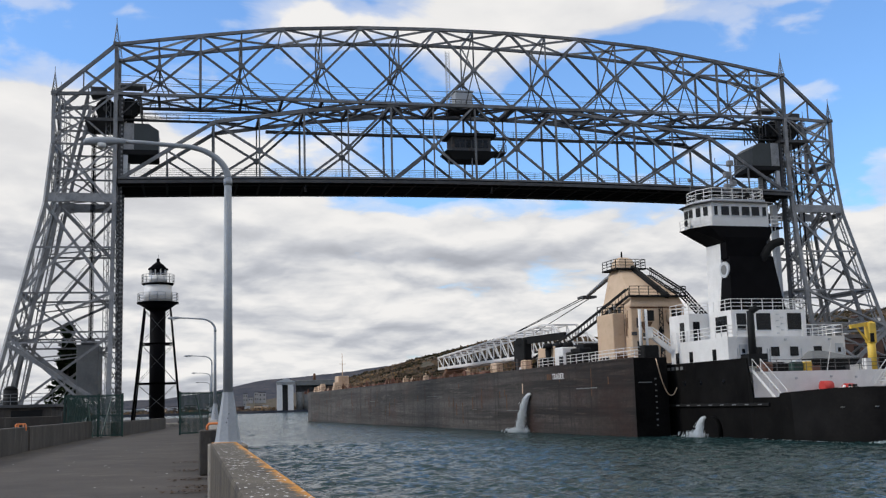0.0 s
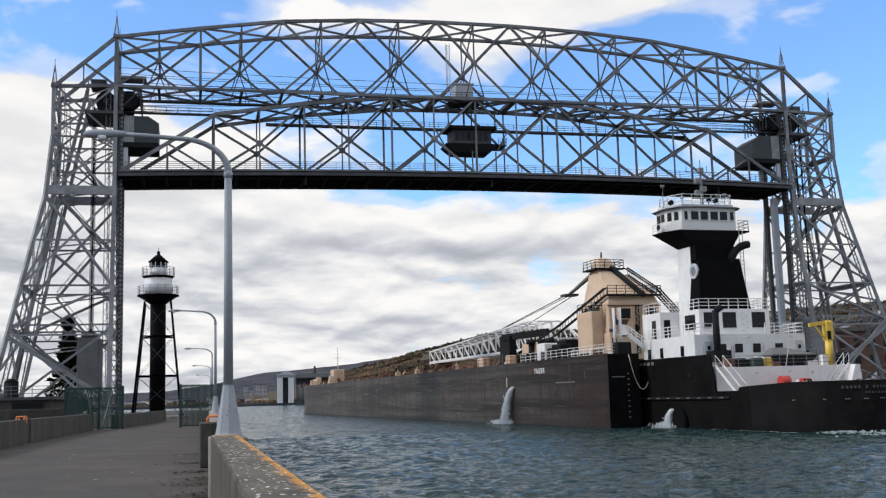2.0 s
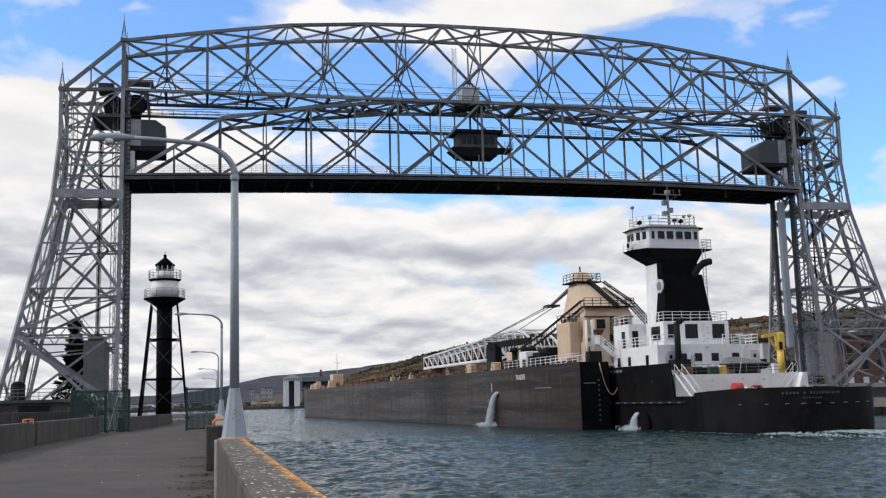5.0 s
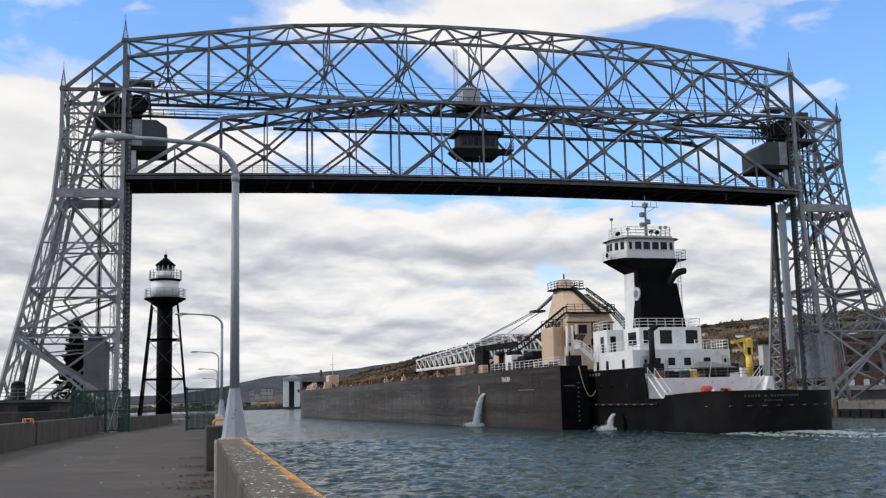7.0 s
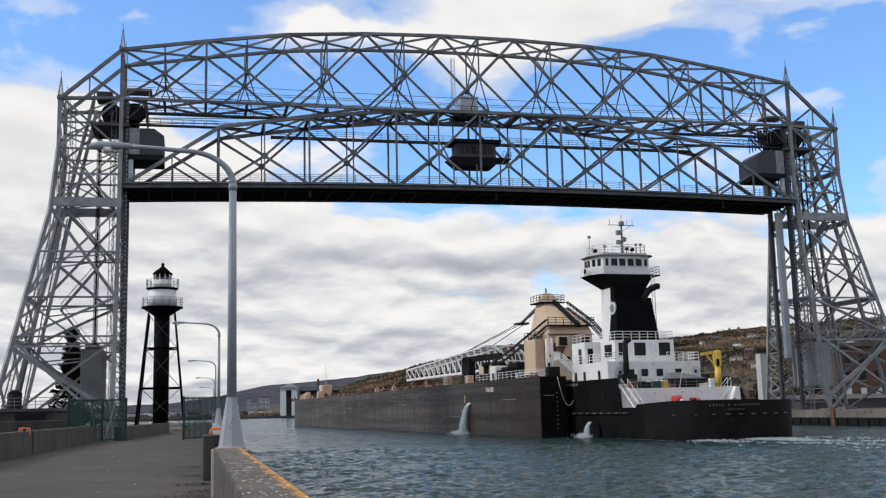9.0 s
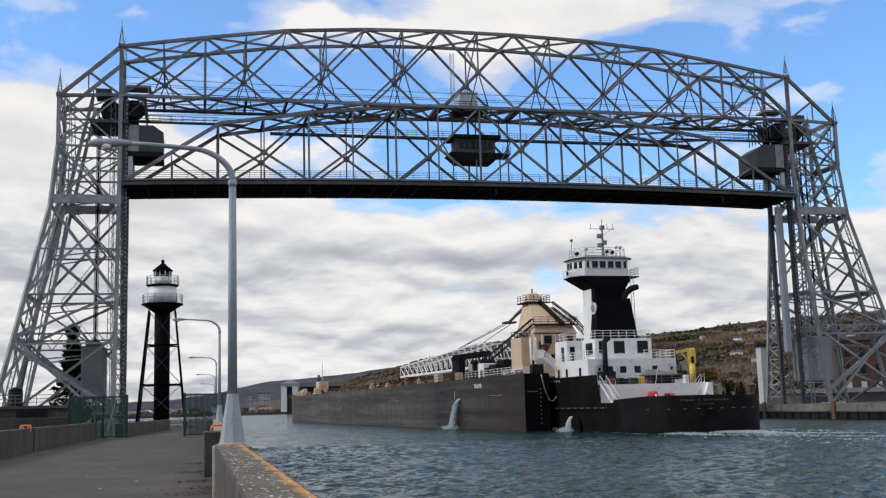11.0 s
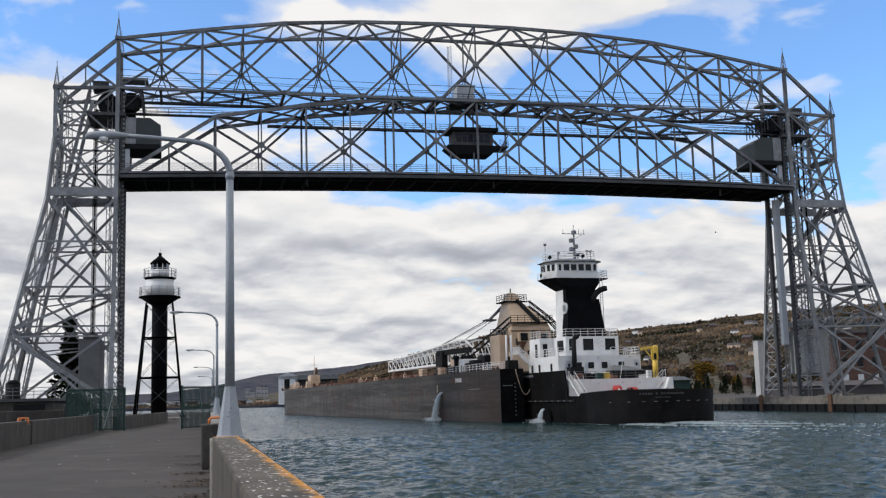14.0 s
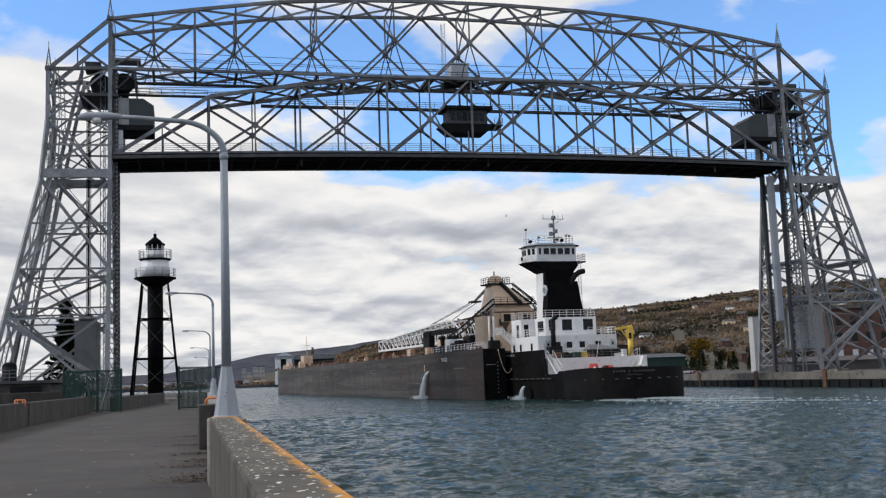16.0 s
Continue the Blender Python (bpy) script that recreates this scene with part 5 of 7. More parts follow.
    prism(bm, [(-1.2, 24.2), (0.6, 24.2), (0.6, 26.1), (-1.2, 26.1)], 20.3, 20.7, [(-0.8, 24.7), (0.2, 24.7), (0.2, 25.8), (-0.8, 25.8)])
    part("hopper_head", bm, CREAM, hop, "tapering cream hopper head")
    part("hopper_annexe", box(B(), -4.9, -3.4, 19.0, 23.4, H - 0.2, 13.4, 0.08), CREAM, hop)
    for k in range(5):
        part("annexe_vent", tube(B(), (-4.7 + 0.3 * k, 20.0 + 0.5 * (k % 2), 13.3), (-4.7 + 0.3 * k, 20.0 + 0.5 * (k % 2), 13.9 + 0.25 * (k % 3)), 0.16, 0.2, 8), GIRDER if k % 2 else BLOCK, hop)
    part("annexe", box(B(), 3.4, 5.4, 19, 25, H - 0.2, 11.5, 0.08), CREAM, hop)
    for x in (-1.7, 1.75):
        v = part("vent_box", box(B(), x - 0.75, x + 0.75, 16.4, 17.3, 12.2, 13.6, 0.05), CREAM, hop)
        part("louvre", box(B(), x - 0.5, x + 0.68, 16.33, 16.42, 12.3, 13.5), GIRDER, v)
        part("louvre", box(B(), x + 0.74, x + 0.80, 16.5, 17.2, 12.3, 13.5), GIRDER, v)
        bm = B()
        prism(bm, [(x - 0.05, 16.9), (x + 0.05, 16.9), (x + 0.05, 17.3), (x - 0.05, 17.3)], 11.0, 12.2, [(x - 0.6, 16.5), (x + 0.6, 16.5), (x + 0.6, 17.3), (x - 0.6, 17.3)])
        part("bracket", bm, RUST, v)
    for z0, pts in ((15.3, [(-3.5, 17.1), (3.6, 17.1), (3.6, 25)]), (19.2, [(-2.3, 26.6), (-2.3, 22.9), (1.6, 22.9), (1.6, 26.6)]), (13.4, [(-4.8, 23.3), (-4.8, 19.1), (-3.4, 19.1)])):
        rail(hop, [(x, y, z0) for x, y in pts], 1.05, 1.2, GIRDER, 0.035)
    part("walkway", box(B(), -3.6, 3.7, 16.9, 17.9, 15.12, 15.3), GIRDER, hop)
    part("walkway", box(B(), -2.4, 1.7, 22.8, 23.6, 19.02, 19.2), GIRDER, hop)
    part("walkway", box(B(), -2.4, -1.5, 23.6, 26.7, 19.02, 19.2), GIRDER, hop)
    part("backstay", bar(B(), (0.1, 23.4, 19.3), (1.3, 17.2, 15.2), 0.5, 0.5), GIRDER, hop)
    part("mast", tube(B(), (-0.3, 25.3, 20.6), (-0.3, 25.3, 21.5), 0.13, 0.1, 8), GIRDER, hop)
    part("pipe", tube(B(), (-3.55, 17.2, 13.9), (3.55, 17.2, 13.9), 0.09, None, 6), RUST, hop)
    # stair down the starboard slope and to port
    for a, b in (((2.0, 22.6, 18.3), (3.4, 17.4, 15.2)), ((3.4, 17.2, 15.2), (7.0, 16.4, 10.9)), ((-3.4, 17.6, 15.2), (-5.3, 28, 11.4)), ((-5.3, 28, 11.4), (-6.6, 40, 8.4))):
        bm = B()
        a, b = Vector(a), Vector(b)
        for o in (0.0, 0.9):
            bar(bm, a + Vector((0, 0, o)), b + Vector((0, 0, o)), 0.1, 0.16)
            bar(bm, a + Vector((0, 0.7, o)), b + Vector((0, 0.7, o)), 0.1, 0.16)
        for k in range(16):
            c = a + (b - a) * (k / 16)
            bar(bm, c, c + Vector((0, 0.7, 0)), 0.3, 0.05)
            bar(bm, c, c + Vector((0, 0, 0.9)), 0.05, 0.05)
        part("stair", bm, GIRDER, hop)
    rng = random.Random(23)
    for k in range(14):
        x, z = rng.uniform(-3.2, 3.2), rng.uniform(8.2, 12.6)
        w, h = rng.uniform(0.06, 0.35), rng.uniform(0.15, 0.6)
        part("wall_fitting", box(B(), x - w, x + w, 17.16, 17.32, z - h, z + h), rng.choice((GIRDER, CREAM, RUST, STEEL_DARK)), hop)
    for k in range(12):
        y, z = rng.uniform(19.5, 26), rng.uniform(12.4, 14.0)
        part("rust_streak", box(B(), -3.43, -3.39, y - 1.5, y - 1.42, z - rng.uniform(0.8, 3.5), z), RUST, hop)
    part("ladder", laced(B(), (0.3, 17.1, 8.0), (0.3, 17.1, 14.0), 0.5, 0.08, (1, 0, 0), 0.35, 0.06), GIRDER, hop)
    for k in range(26):
        x, y = rng.uniform(-11, -4.2), rng.uniform(3, 44)
        if x > -8.6 and y < 17.5:
            continue
        w, h = rng.uniform(0.15, 0.55), rng.uniform(0.4, 1.9)
        part("deck_gear", box(B(), x - w, x + w, y - w, y + w, H - 0.2, H + h, 0.04), rng.choice((GIRDER, CREAM, WHITE, STEEL_DARK, RUST, RUBBER)), sh)
    # the jib that holds the boom, and its ropes
    part("jib", tube(B(), (-1.0, 26.0, 19.0), (-0.2, 36.6, 17.1), 0.32, 0.22, 10), STEEL, hop)
    part("jib_tip", box(B(), -1.0, 0.9, 35.8, 37.8, 16.9, 17.2), STEEL_DARK, hop)
    part("rope", tube(B(), (-0.7, 36.9, 17.0), (-1.7, 62, 13.9), 0.06, None, 6), GIRDER, hop)
    part("rope", tube(B(), (0.5, 36.9, 17.0), (1.7, 62, 13.9), 0.06, None, 6), GIRDER, hop)
    part("rope", tube(B(), (-0.1, 36.9, 17.0), (0, 74, 13.4), 0.05, None, 6), GIRDER, hop)

    # unloading boom: a white lattice girder along the deck
    boom = part("boom", laced(B(), (-1.9, 38, 10.2), (-1.9, 103, 10.2), 0.3, 0.3, (0, 0, 1)), WHITE, sh, "white lattice unloading boom")
    ys = np.linspace(38, 103, 19)

    def top_z(y):
        return min(14.4 - 2.1 * (y - 46) / 57, 11.2 + 3.2 * (y - 38) / 8)

    for x in (-1.9, 1.9):
        for a, b in zip(ys, ys[1:]):
            a, b = float(a), float(b)
            part("chord", bar(B(), (x, a, top_z(a)), (x, b, top_z(b)), 0.24, 0.24), WHITE, boom)
            part("chord", bar(B(), (x, a, 10.2), (x, b, 10.2), 0.24, 0.24), WHITE, boom)
            part("web", bar(B(), (x, a, 10.2), (x, b, top_z(b)), 0.15, 0.15), WHITE, boom)
            part("web", bar(B(), (x, b, 10.2), (x, b, top_z(b)), 0.12, 0.12), WHITE, boom)
    for a in ys:
        a = float(a)
        part("cross_tie", bar(B(), (-1.9, a, top_z(a)), (1.9, a, top_z(a)), 0.18, 0.18), WHITE, boom)
        part("cross_tie", bar(B(), (-1.9, a, 10.2), (1.9, a, 10.2), 0.18, 0.18), WHITE, boom)
    part("conveyor", box(B(), -1.3, 1.3, 40, 102, 10.35, 10.85), GIRDER, boom)
    part("boom_support", prism(B(), [(-3, 96), (3, 96), (3, 99), (-3, 99)], H - 0.2, 10.05, [(-2, 97), (2, 97), (2, 98), (-2, 98)]), RUST, sh)
    part("boom_pivot", box(B(), -2.4, 3.2, 33.2, 37.5, H - 0.2, 10.8, 0.15), GIRDER, sh)
    # deck houses, tanks, vents between boom and rail
    for x0, x1, y0, y1, h, m in ((-8.6, -6.8, 28, 33.5, 2.7, CREAM), (-10.6, -9.6, 33, 34.6, 1.3, CREAM), (-9.8, -8.0, 22.5, 25, 2.3, WHITE), (-8.4, -7.3, 39, 43, 4.3, GIRDER), (-10.4, -9.0, 27, 28.6, 1.3, GIRDER), (-10.7, -9.5, 17.5, 19.5, 1.5, RUBBER), (-9.3, -7.9, 18.6, 21.4, 2.0, GIRDER), (-10.8, -9.8, 43.5, 46, 1.4, CREAM)):
        part("deck_locker", box(B(), x0, x1, y0, y1, H - 0.2, H + h, 0.1), m, sh)
    for x, y in ((-9.0, 29), (-7.8, 28.2), (-7.4, 26.4)):
        part("mushroom_vent", tube(tube(B(), (x, y, H - 0.2), (x, y, H + 2.6), 0.35, None, 10), (x, y, H + 2.5), (x, y, H + 3.1), 0.7, 0.5, 12), GIRDER, sh)
    part("davit", bar(B(), (-8.6, 41, H + 4), (-5, 33, H + 4.3), 0.5, 0.9), GIRDER, sh)
    # twin white pipes and gangway over the notch
    for x in (-10.2, -9.5):
        part("pipe", tube(B(), (x, 1.6, H - 0.2), (x, 1.6, H + 4.8), 0.14, None, 10), WHITE, sh)
    part("fairlead", box(B(), -10.6, -9.0, 0.2, 1.4, H - 0.1, H + 1.2, 0.1), RUBBER, sh)
    gang = part("gangway", bar(B(), (-9, 2.5, 9.6), (-6.6, 6.5, 9.8), 0.9, 0.12), WHITE, sh)
    rail(gang, [(-9, 2.2, 9.6), (-6.6, 6.2, 9.8)], 1.0, 0.8, WHITE, 0.035)
    part("gangway_stair", bar(B(), (-6.6, 6.0, 9.8), (-5.6, 2.5, 7.6), 0.9, 0.12), WHITE, gang)
    rail(gang, [(-6.6, 6.0, 9.8), (-5.6, 2.5, 7.6)], 1.0, 0.8, WHITE, 0.035)
    pts = [(-9.6 + 2.6 * k / 14, -0.15 - 0.014 * k, 7.4 - 12.6 * (k / 14) * (1 - k / 14) - 0.8 * k / 14) for k in range(15)]
    bm = sweep(B(), pts, [0.05] * 15, 6)
    part("mooring_line", bm, CREAM, sh)
    return sh


def build_tug(sh):
    hw = 7.7
    

    def stern_y(x):
        """The rounded stern, a full curve from quarter to quarter."""
        return -19.0 - 8.8 * (1 - min(1.0, abs(x) / hw) ** 2.9) ** (1 / 2.9)

    half = [(0, 15), (-3.5, 13.5), (-6.2, 9.5), (-hw, 3), (-hw, -12.8), (-hw, -13.6), (-hw, -17.3), (-hw, -17.6), (-hw, -19)]
    half += [(-x, stern_y(x)) for x in (7.67, 7.6, 7.4, 7.1, 6.7, 6.1, 5.3, 4.2, 2.9, 1.5, 0.0)]
    ring_o = half + [(-x, y) for x, y in reversed(half[1:-1])]

    def rim(y, x=-1.0):
        if x > 0.5 and y < -8.5:
            return 3.95
        if y > -12.8:
            return 6.8
        if y > -13.6:
            return 6.8 - (-12.8 - y) * 4.2
        return 3.44 if y > -17.35 else 3.75 + min(0.3, (-17.35 - y) * 0.04)
    bm = B()
    # extra stations round the step in the bulwark
    fine = []
    for (xa, ya), (xb, yb) in zip(ring_o, ring_o[1:] + ring_o[:1]):
        cuts = 4 if abs(yb - ya) > 1.5 else 1
        for k in range(cuts):
            fine.append((xa + (xb - xa) * k / cuts, ya + (yb - ya) * k / cuts))
    lo = [bm.verts.new((x * 0.97, y, -1.2)) for x, y in fine]
    hi = [bm.verts.new((x, y, rim(y, x))) for x, y in fine]
    n = len(lo)
    for i in range(n):
        bm.faces.new((lo[i], lo[(i + 1) % n], hi[(i + 1) % n], hi[i])).smooth = fine[i][1] < -18.5
    # inner face of the bulwark
    inn = [bm.verts.new((x * 0.975, y * 0.99 - 0.1, rim(y, x))) for x, y in fine]
    inl = [bm.verts.new((x * 0.975, y * 0.99 - 0.1, rim(y, x) - 1.1)) for x, y in fine]
    for i in range(n):
        j = (i + 1) % n
        bm.faces.new((hi[i], hi[j], inn[j], inn[i]))
        bm.faces.new((inn[i], inn[j], inl[j], inl[i]))
    hull = part("tug_hull", bm, TUGHULL, sh, "black tug hull")
    bm = B()
    bm.faces.new([bm.verts.new((x * 0.97, y * 0.98, 2.9)) for x, y in fine])
    part("aft_deck", bm, DECKRED, sh)
    part("rubbing_strake", box(B(), -hw - 0.12, -hw + 0.05, -16, 3, 2.75, 3.0), RUBBER, hull)
    for k in range(9):
        part("white_dash", box(B(), -hw - 0.14, -hw + 0.02, -15 + k * 2.0, -14.4 + k * 2.0, 2.82, 2.9), BLOCK, hull)
    for k in range(5):
        y = 1.5 - k * 0.85
        part("name_bar", box(B(), -hw - 0.04, -hw, y, y + 0.5, 6.2, 6.5), BLOCK, hull)
    for k in range(18):
        x = -4.4 + k * 0.31
        if k not in (5, 7):
            part("name_bar", box(B(), x, x + 0.17, stern_y(x) - 0.05, stern_y(x) + 0.3, 3.40, 3.62), STEEL_DARK, hull)
    for k in range(7):
        x = -2.6 + k * 0.28
        part("name_bar", box(B(), x, x + 0.13, stern_y(x) - 0.05, stern_y(x) + 0.3, 3.0, 3.14), STEEL_DARK, hull)
    for y in (-2, -5, -9):
        part("porthole", tube(B(), (-hw - 0.03, y, 4.9), (-hw + 0.1, y, 4.9), 0.2, None, 12), GLASSY, hull)
    for k in range(0, 20, 2):
        a = k / 20
        ys = stern_y(max(abs(-7.0 + 14.0 * a), abs(-6.6 + 14.0 * a)))
        bm = box(B(), -7.0 + 14.0 * a, -6.6 + 14.0 * a, ys - 0.12, ys + 0.6, 2.55, 2.62)
        part("white_dash", bm, BLOCK, hull)
    # raised deck with its white after wall
    part("raised_deck", prism(B(), [(-7.2, -8.4), (7.2, -8.4), (7.2, 3), (5.8, 9.2), (3.2, 13), (-3.2, 13), (-5.8, 9.2), (-7.2, 3)], 2.9, 6.2), WHITE, sh, "white raised deck house")
    part("after_deck_house", box(B(), -7.2, 7.0, -13.0, -8.4, 2.9, 5.6), WHITE, sh)
    part("stair_wing", prism(B(), [(5.4, -14.9), (7.0, -14.9), (7.0, -13.0), (5.4, -13.0)], 2.9, 5.6, [(6.5, -14.7), (7.0, -14.7), (7.0, -13.0), (6.5, -13.0)]), WHITE, sh)
    # port stair comes down aft, the starboard one athwart
    for a, b, w in (((-7.2, -13.0, 5.7), (-7.2, -16.6, 3.0), Vector((0.8, 0, 0))), ((6.4, -13.9, 5.7), (3.9, -13.9, 3.0), Vector((0, 0.75, 0)))):
        a, b = Vector(a), Vector(b)
        bm = B()
        for o in (Vector(), w):
            bar(bm, a + o, b + o, 0.08, 0.2)
            bar(bm, a + o + Vector((0, 0, 1)), b + o + Vector((0, 0, 1)), 0.04, 0.04)
            for k in range(4):
                c = a + (b - a) * (k / 3) + o
                bar(bm, c, c + Vector((0, 0, 1)), 0.04, 0.04)
        for k in range(11):
            c = a + (b - a) * ((k + 0.5) / 11)
            bar(bm, c, c + w, 0.26, 0.05)
        part("stair", bm, WHITE, sh)
    rail(sh, [(-6.2, -12.9, 5.6), (6.9, -12.9, 5.6), (6.9, -8.5, 5.6)], 1.0, 1.5, BLOCK, 0.02)
    for x, z in ((-3, 4.9), (0.5, 5.0), (3.0, 4.9), (-5, 4.1), (1.8, 4.1)):
        part("deck_light", box(B(), x - 0.09, x + 0.09, -13.12, -13.0, z, z + 0.16), SLAB, sh)
    # aft-deck gear
    bm = B()
    tube(bm, (-1.35, -14.2, 4.2), (-0.45, -14.2, 4.2), 0.48, None, 16)
    box(bm, -1.5, -0.3, -14.6, -13.8, 2.9, 3.8)
    part("towing_winch", bm, RED, sh, "red winch drum")
    part("hose_reel", tube(B(), (0.9, -14.3, 4.0), (1.9, -13.9, 4.0), 0.42, None, 16), RED, sh)
    for x in (-3.2, -2.4, 3.2, 4.0):
        part("bollard", tube(B(), (x, -19.5, 2.9), (x, -19.5, 4.1), 0.22, None, 10), WHITE, sh)
    # lower tier of the house
    t1 = part("lower_house", prism(B(), [(-6.4, -8), (5.9, -8), (5.9, 3), (4.6, 6), (-4.6, 6), (-6.4, 2.7)], 6.2, 8.9), WHITE, sh, "white lower deck house")
    for x in (-1.6, 0.4, 2.9, -3.4):
        part("window", box(B(), x - 0.42, x + 0.42, -8.06, -7.96, 7.1, 7.95), GLASSY, t1)
    for x in (-4.9, 5.2):
        d = part("door", box(B(), x - 0.4, x + 0.4, -8.07, -7.96, 6.3, 8.2), SLAB, t1)
        part("door_window", box(B(), x - 0.15, x + 0.15, -8.1, -8.05, 7.4, 7.8), GLASSY, d)
    for y in (-5.6, -1.3, 1.4):
        part("window", box(B(), -6.46, -6.36, y - 0.3, y + 0.3, 6.9, 7.9), GLASSY, t1)
    for x, z in ((-4.2, 8.5), (-0.5, 8.5), (4.2, 8.5)):
        part("deck_light", box(B(), x - 0.1, x + 0.1, -8.2, -8, z, z + 0.18), SLAB, t1)
    rail(t1, [(5.8, -3, 8.9), (5.8, -7.9, 8.9), (1.5, -7.9, 8.9)], 1.05, 1.1, WHITE, 0.035)
    rail(t1, [(-6.3, 2.6, 8.9), (-6.3, -7.9, 8.9), (-4.3, -7.9, 8.9)], 1.05, 1.1, WHITE, 0.035)
    # upper tier
    t2 = part("upper_house", prism(B(), [(-3.5, -4.1), (4.6, -4.1), (4.6, 5), (-3.5, 5)], 8.9, 11.7), WHITE, sh, "white upper house with dark square windows")
    part("side_wing", box(B(), -5.6, -3.5, 0.2, 4.2, 8.9, 11.7), WHITE, t2)
    for x, hwid in ((-2.5, 0.55), (-0.12, 0.8), (3.25, 0.8)):
        w = part("window", box(B(), x - hwid, x + hwid, -4.16, -4.08, 9.75, 11.35), GLASSY, t2)
        for dx in (-hwid - 0.05, hwid):
            part("window_frame", box(B(), x + dx, x + dx + 0.06, -4.2, -4.1, 9.7, 11.4), WHITE, w)
        part("window_sill", box(B(), x - hwid, x + hwid, -4.22, -4.1, 9.66, 9.76), SLAB, w)
    part("window", box(B(), -3.57, -3.48, -3.3, -1.3, 9.7, 11.2), GLASSY, t2)
    part("door", box(B(), -5.67, -5.58, 1.2, 2.0, 9.0, 10.9), GLASSY, t2)
    part("door", box(B(), -5.2, -4.5, 0.13, 0.22, 9.0, 10.9), GLASSY, t2)
    for k in range(7):
        part("rung", box(B(), 1.3 + (k % 2) * 0.5, 1.55 + (k % 2) * 0.5, -4.25, -4.1, 9.4 + k * 0.3, 9.48 + k * 0.3), SLAB, t2)
    rail(t2, [(-5.5, 4.1, 11.7), (-5.5, 0.3, 11.7), (-3.4, 0.3, 11.7), (-3.4, -4.0, 11.7), (4.5, -4.0, 11.7), (4.5, 4.9, 11.7)], 1.05, 1.2, WHITE, 0.03)
    # exhaust stack with bent pipe on the house
    bm = B()
    tube(bm, (-4.3, -8.6, 6.2), (-4.3, -8.6, 11.2), 0.36, 0.32, 12)
    tube(bm, (-4.3, -8.6, 11.1), (-3.7, -8.9, 11.5), 0.33, 0.28, 12)
    box(bm, -5.2, -3.3, -9.4, -7.9, 6.2, 7.3)
    part("exhaust_pipe", bm, GIRDER, sh, "sooty bent exhaust pipe")
    # stack tower: white fore part, black after part, flaring to carry the wheelhouse
    tower = part("stack_tower", prism(B(), [(-2.15, -0.4), (2.9, -0.4), (2.9, 2.3), (-2.15, 2.3)], 11.7, 19.1, [(-1.95, -0.4), (2.55, -0.4), (2.55, 2.3), (-1.95, 2.3)]), WHITE, sh, "white tower below the wheelhouse")
    part("funnel_casing", prism(B(), [(-2.45, -2.6), (3.5, -2.6), (3.5, -0.38), (-2.45, -0.38)], 11.7, 17.2, [(-1.8, -1.7), (3.05, -1.7), (3.05, -0.38), (-1.8, -0.38)]), BLACK, sh, "black funnel casing")
    part("stack_neck", prism(B(), [(-1.97, -1.5), (2.6, -1.5), (2.6, -0.38), (-1.97, -0.38)], 17.0, 19.1), BLACK, tower)
    wh_o = [(-3.0, -0.9), (3.4, -0.9), (3.9, 0.2), (3.9, 3.0), (2.6, 4.2), (-2.6, 4.2), (-3.9, 3.0), (-3.9, 1.0)]
    part("flare", prism(B(), [(-1.97, -1.5), (2.6, -1.5), (2.6, -1.4), (2.6, 2.2), (2.5, 2.3), (-1.87, 2.3), (-1.97, 2.2), (-1.97, -1.4)], 18.6, 20.3, [(x * 1.15, (y - 1.5) * 1.08 + 1.5) for x, y in wh_o]), BLACK, tower, "black flared underside")
    bm = B()
    pts = [(1.9, -1.3, 16.6), (2.2, -1.5, 17.3), (2.65, -1.6, 18.0), (3.3, -1.7, 18.5), (4.0, -1.7, 18.7), (4.25, -1.7, 18.72)]
    sweep(bm, pts, [0.46, 0.44, 0.42, 0.42, 0.4, 0.38], 14)
    part("funnel_pipe", bm, RUBBER, sh, "black bent funnel pipe")
    bm = B()
    tube(bm, (-2.16, -1.1, 15.9), (-1.92, -1.1, 15.9), 0.8, None, 28)
    disc = part("badge_disc", bm, SLAB, sh, "pale round badge")
    part("badge_mark", tube(B(), (-2.19, -1.1, 15.9), (-2.14, -1.1, 15.9), 0.5, None, 20), BLOCK, disc)
    bm = B()
    for k in range(16):
        bar(bm, (3.5, -1.2, 12 + k * 0.42), (3.9, -1.2, 12 + k * 0.42), 0.05, 0.05)
    for x in (3.5, 3.9):
        bar(bm, (x, -1.2, 12), (x, -1.2, 20.2), 0.07, 0.07)
    part("ladder", bm, SLAB, sh)
    # wheelhouse
    wh = part("wheelhouse", prism(B(), wh_o, 20.3, 22.7), WHITE, sh, "white wheelhouse with a row of dark windows")
    for x, w in ((-2.5, 0.17), (-1.47, 0.42), (-0.34, 0.42), (0.84, 0.42), (1.95, 0.42), (2.95, 0.2)):
        pane = part("window", box(B(), x - w, x + w, -0.96, -0.88, 21.4, 22.3), GLASSY, wh)
        part("window_sill", box(B(), x - w - 0.05, x + w + 0.05, -1.0, -0.9, 21.32, 21.4), SLAB, pane)
    for x, y, w in ((-3.96, 1.55, 0.35), (-3.96, 2.45, 0.35), (3.86, 1.0, 0.4), (3.86, 2.1, 0.4)):
        part("window", box(B(), x, x + 0.1, y - w, y + w, 21.4, 22.3), GLASSY, wh)
    for f in (0.2, 0.62):
        a, b = Vector((-3.0, -0.9, 21.85)), Vector((-3.9, 1.0, 21.85))
        part("window", bar(B(), a + (b - a) * f, a + (b - a) * (f + 0.24), 0.12, 0.9), GLASSY, wh)
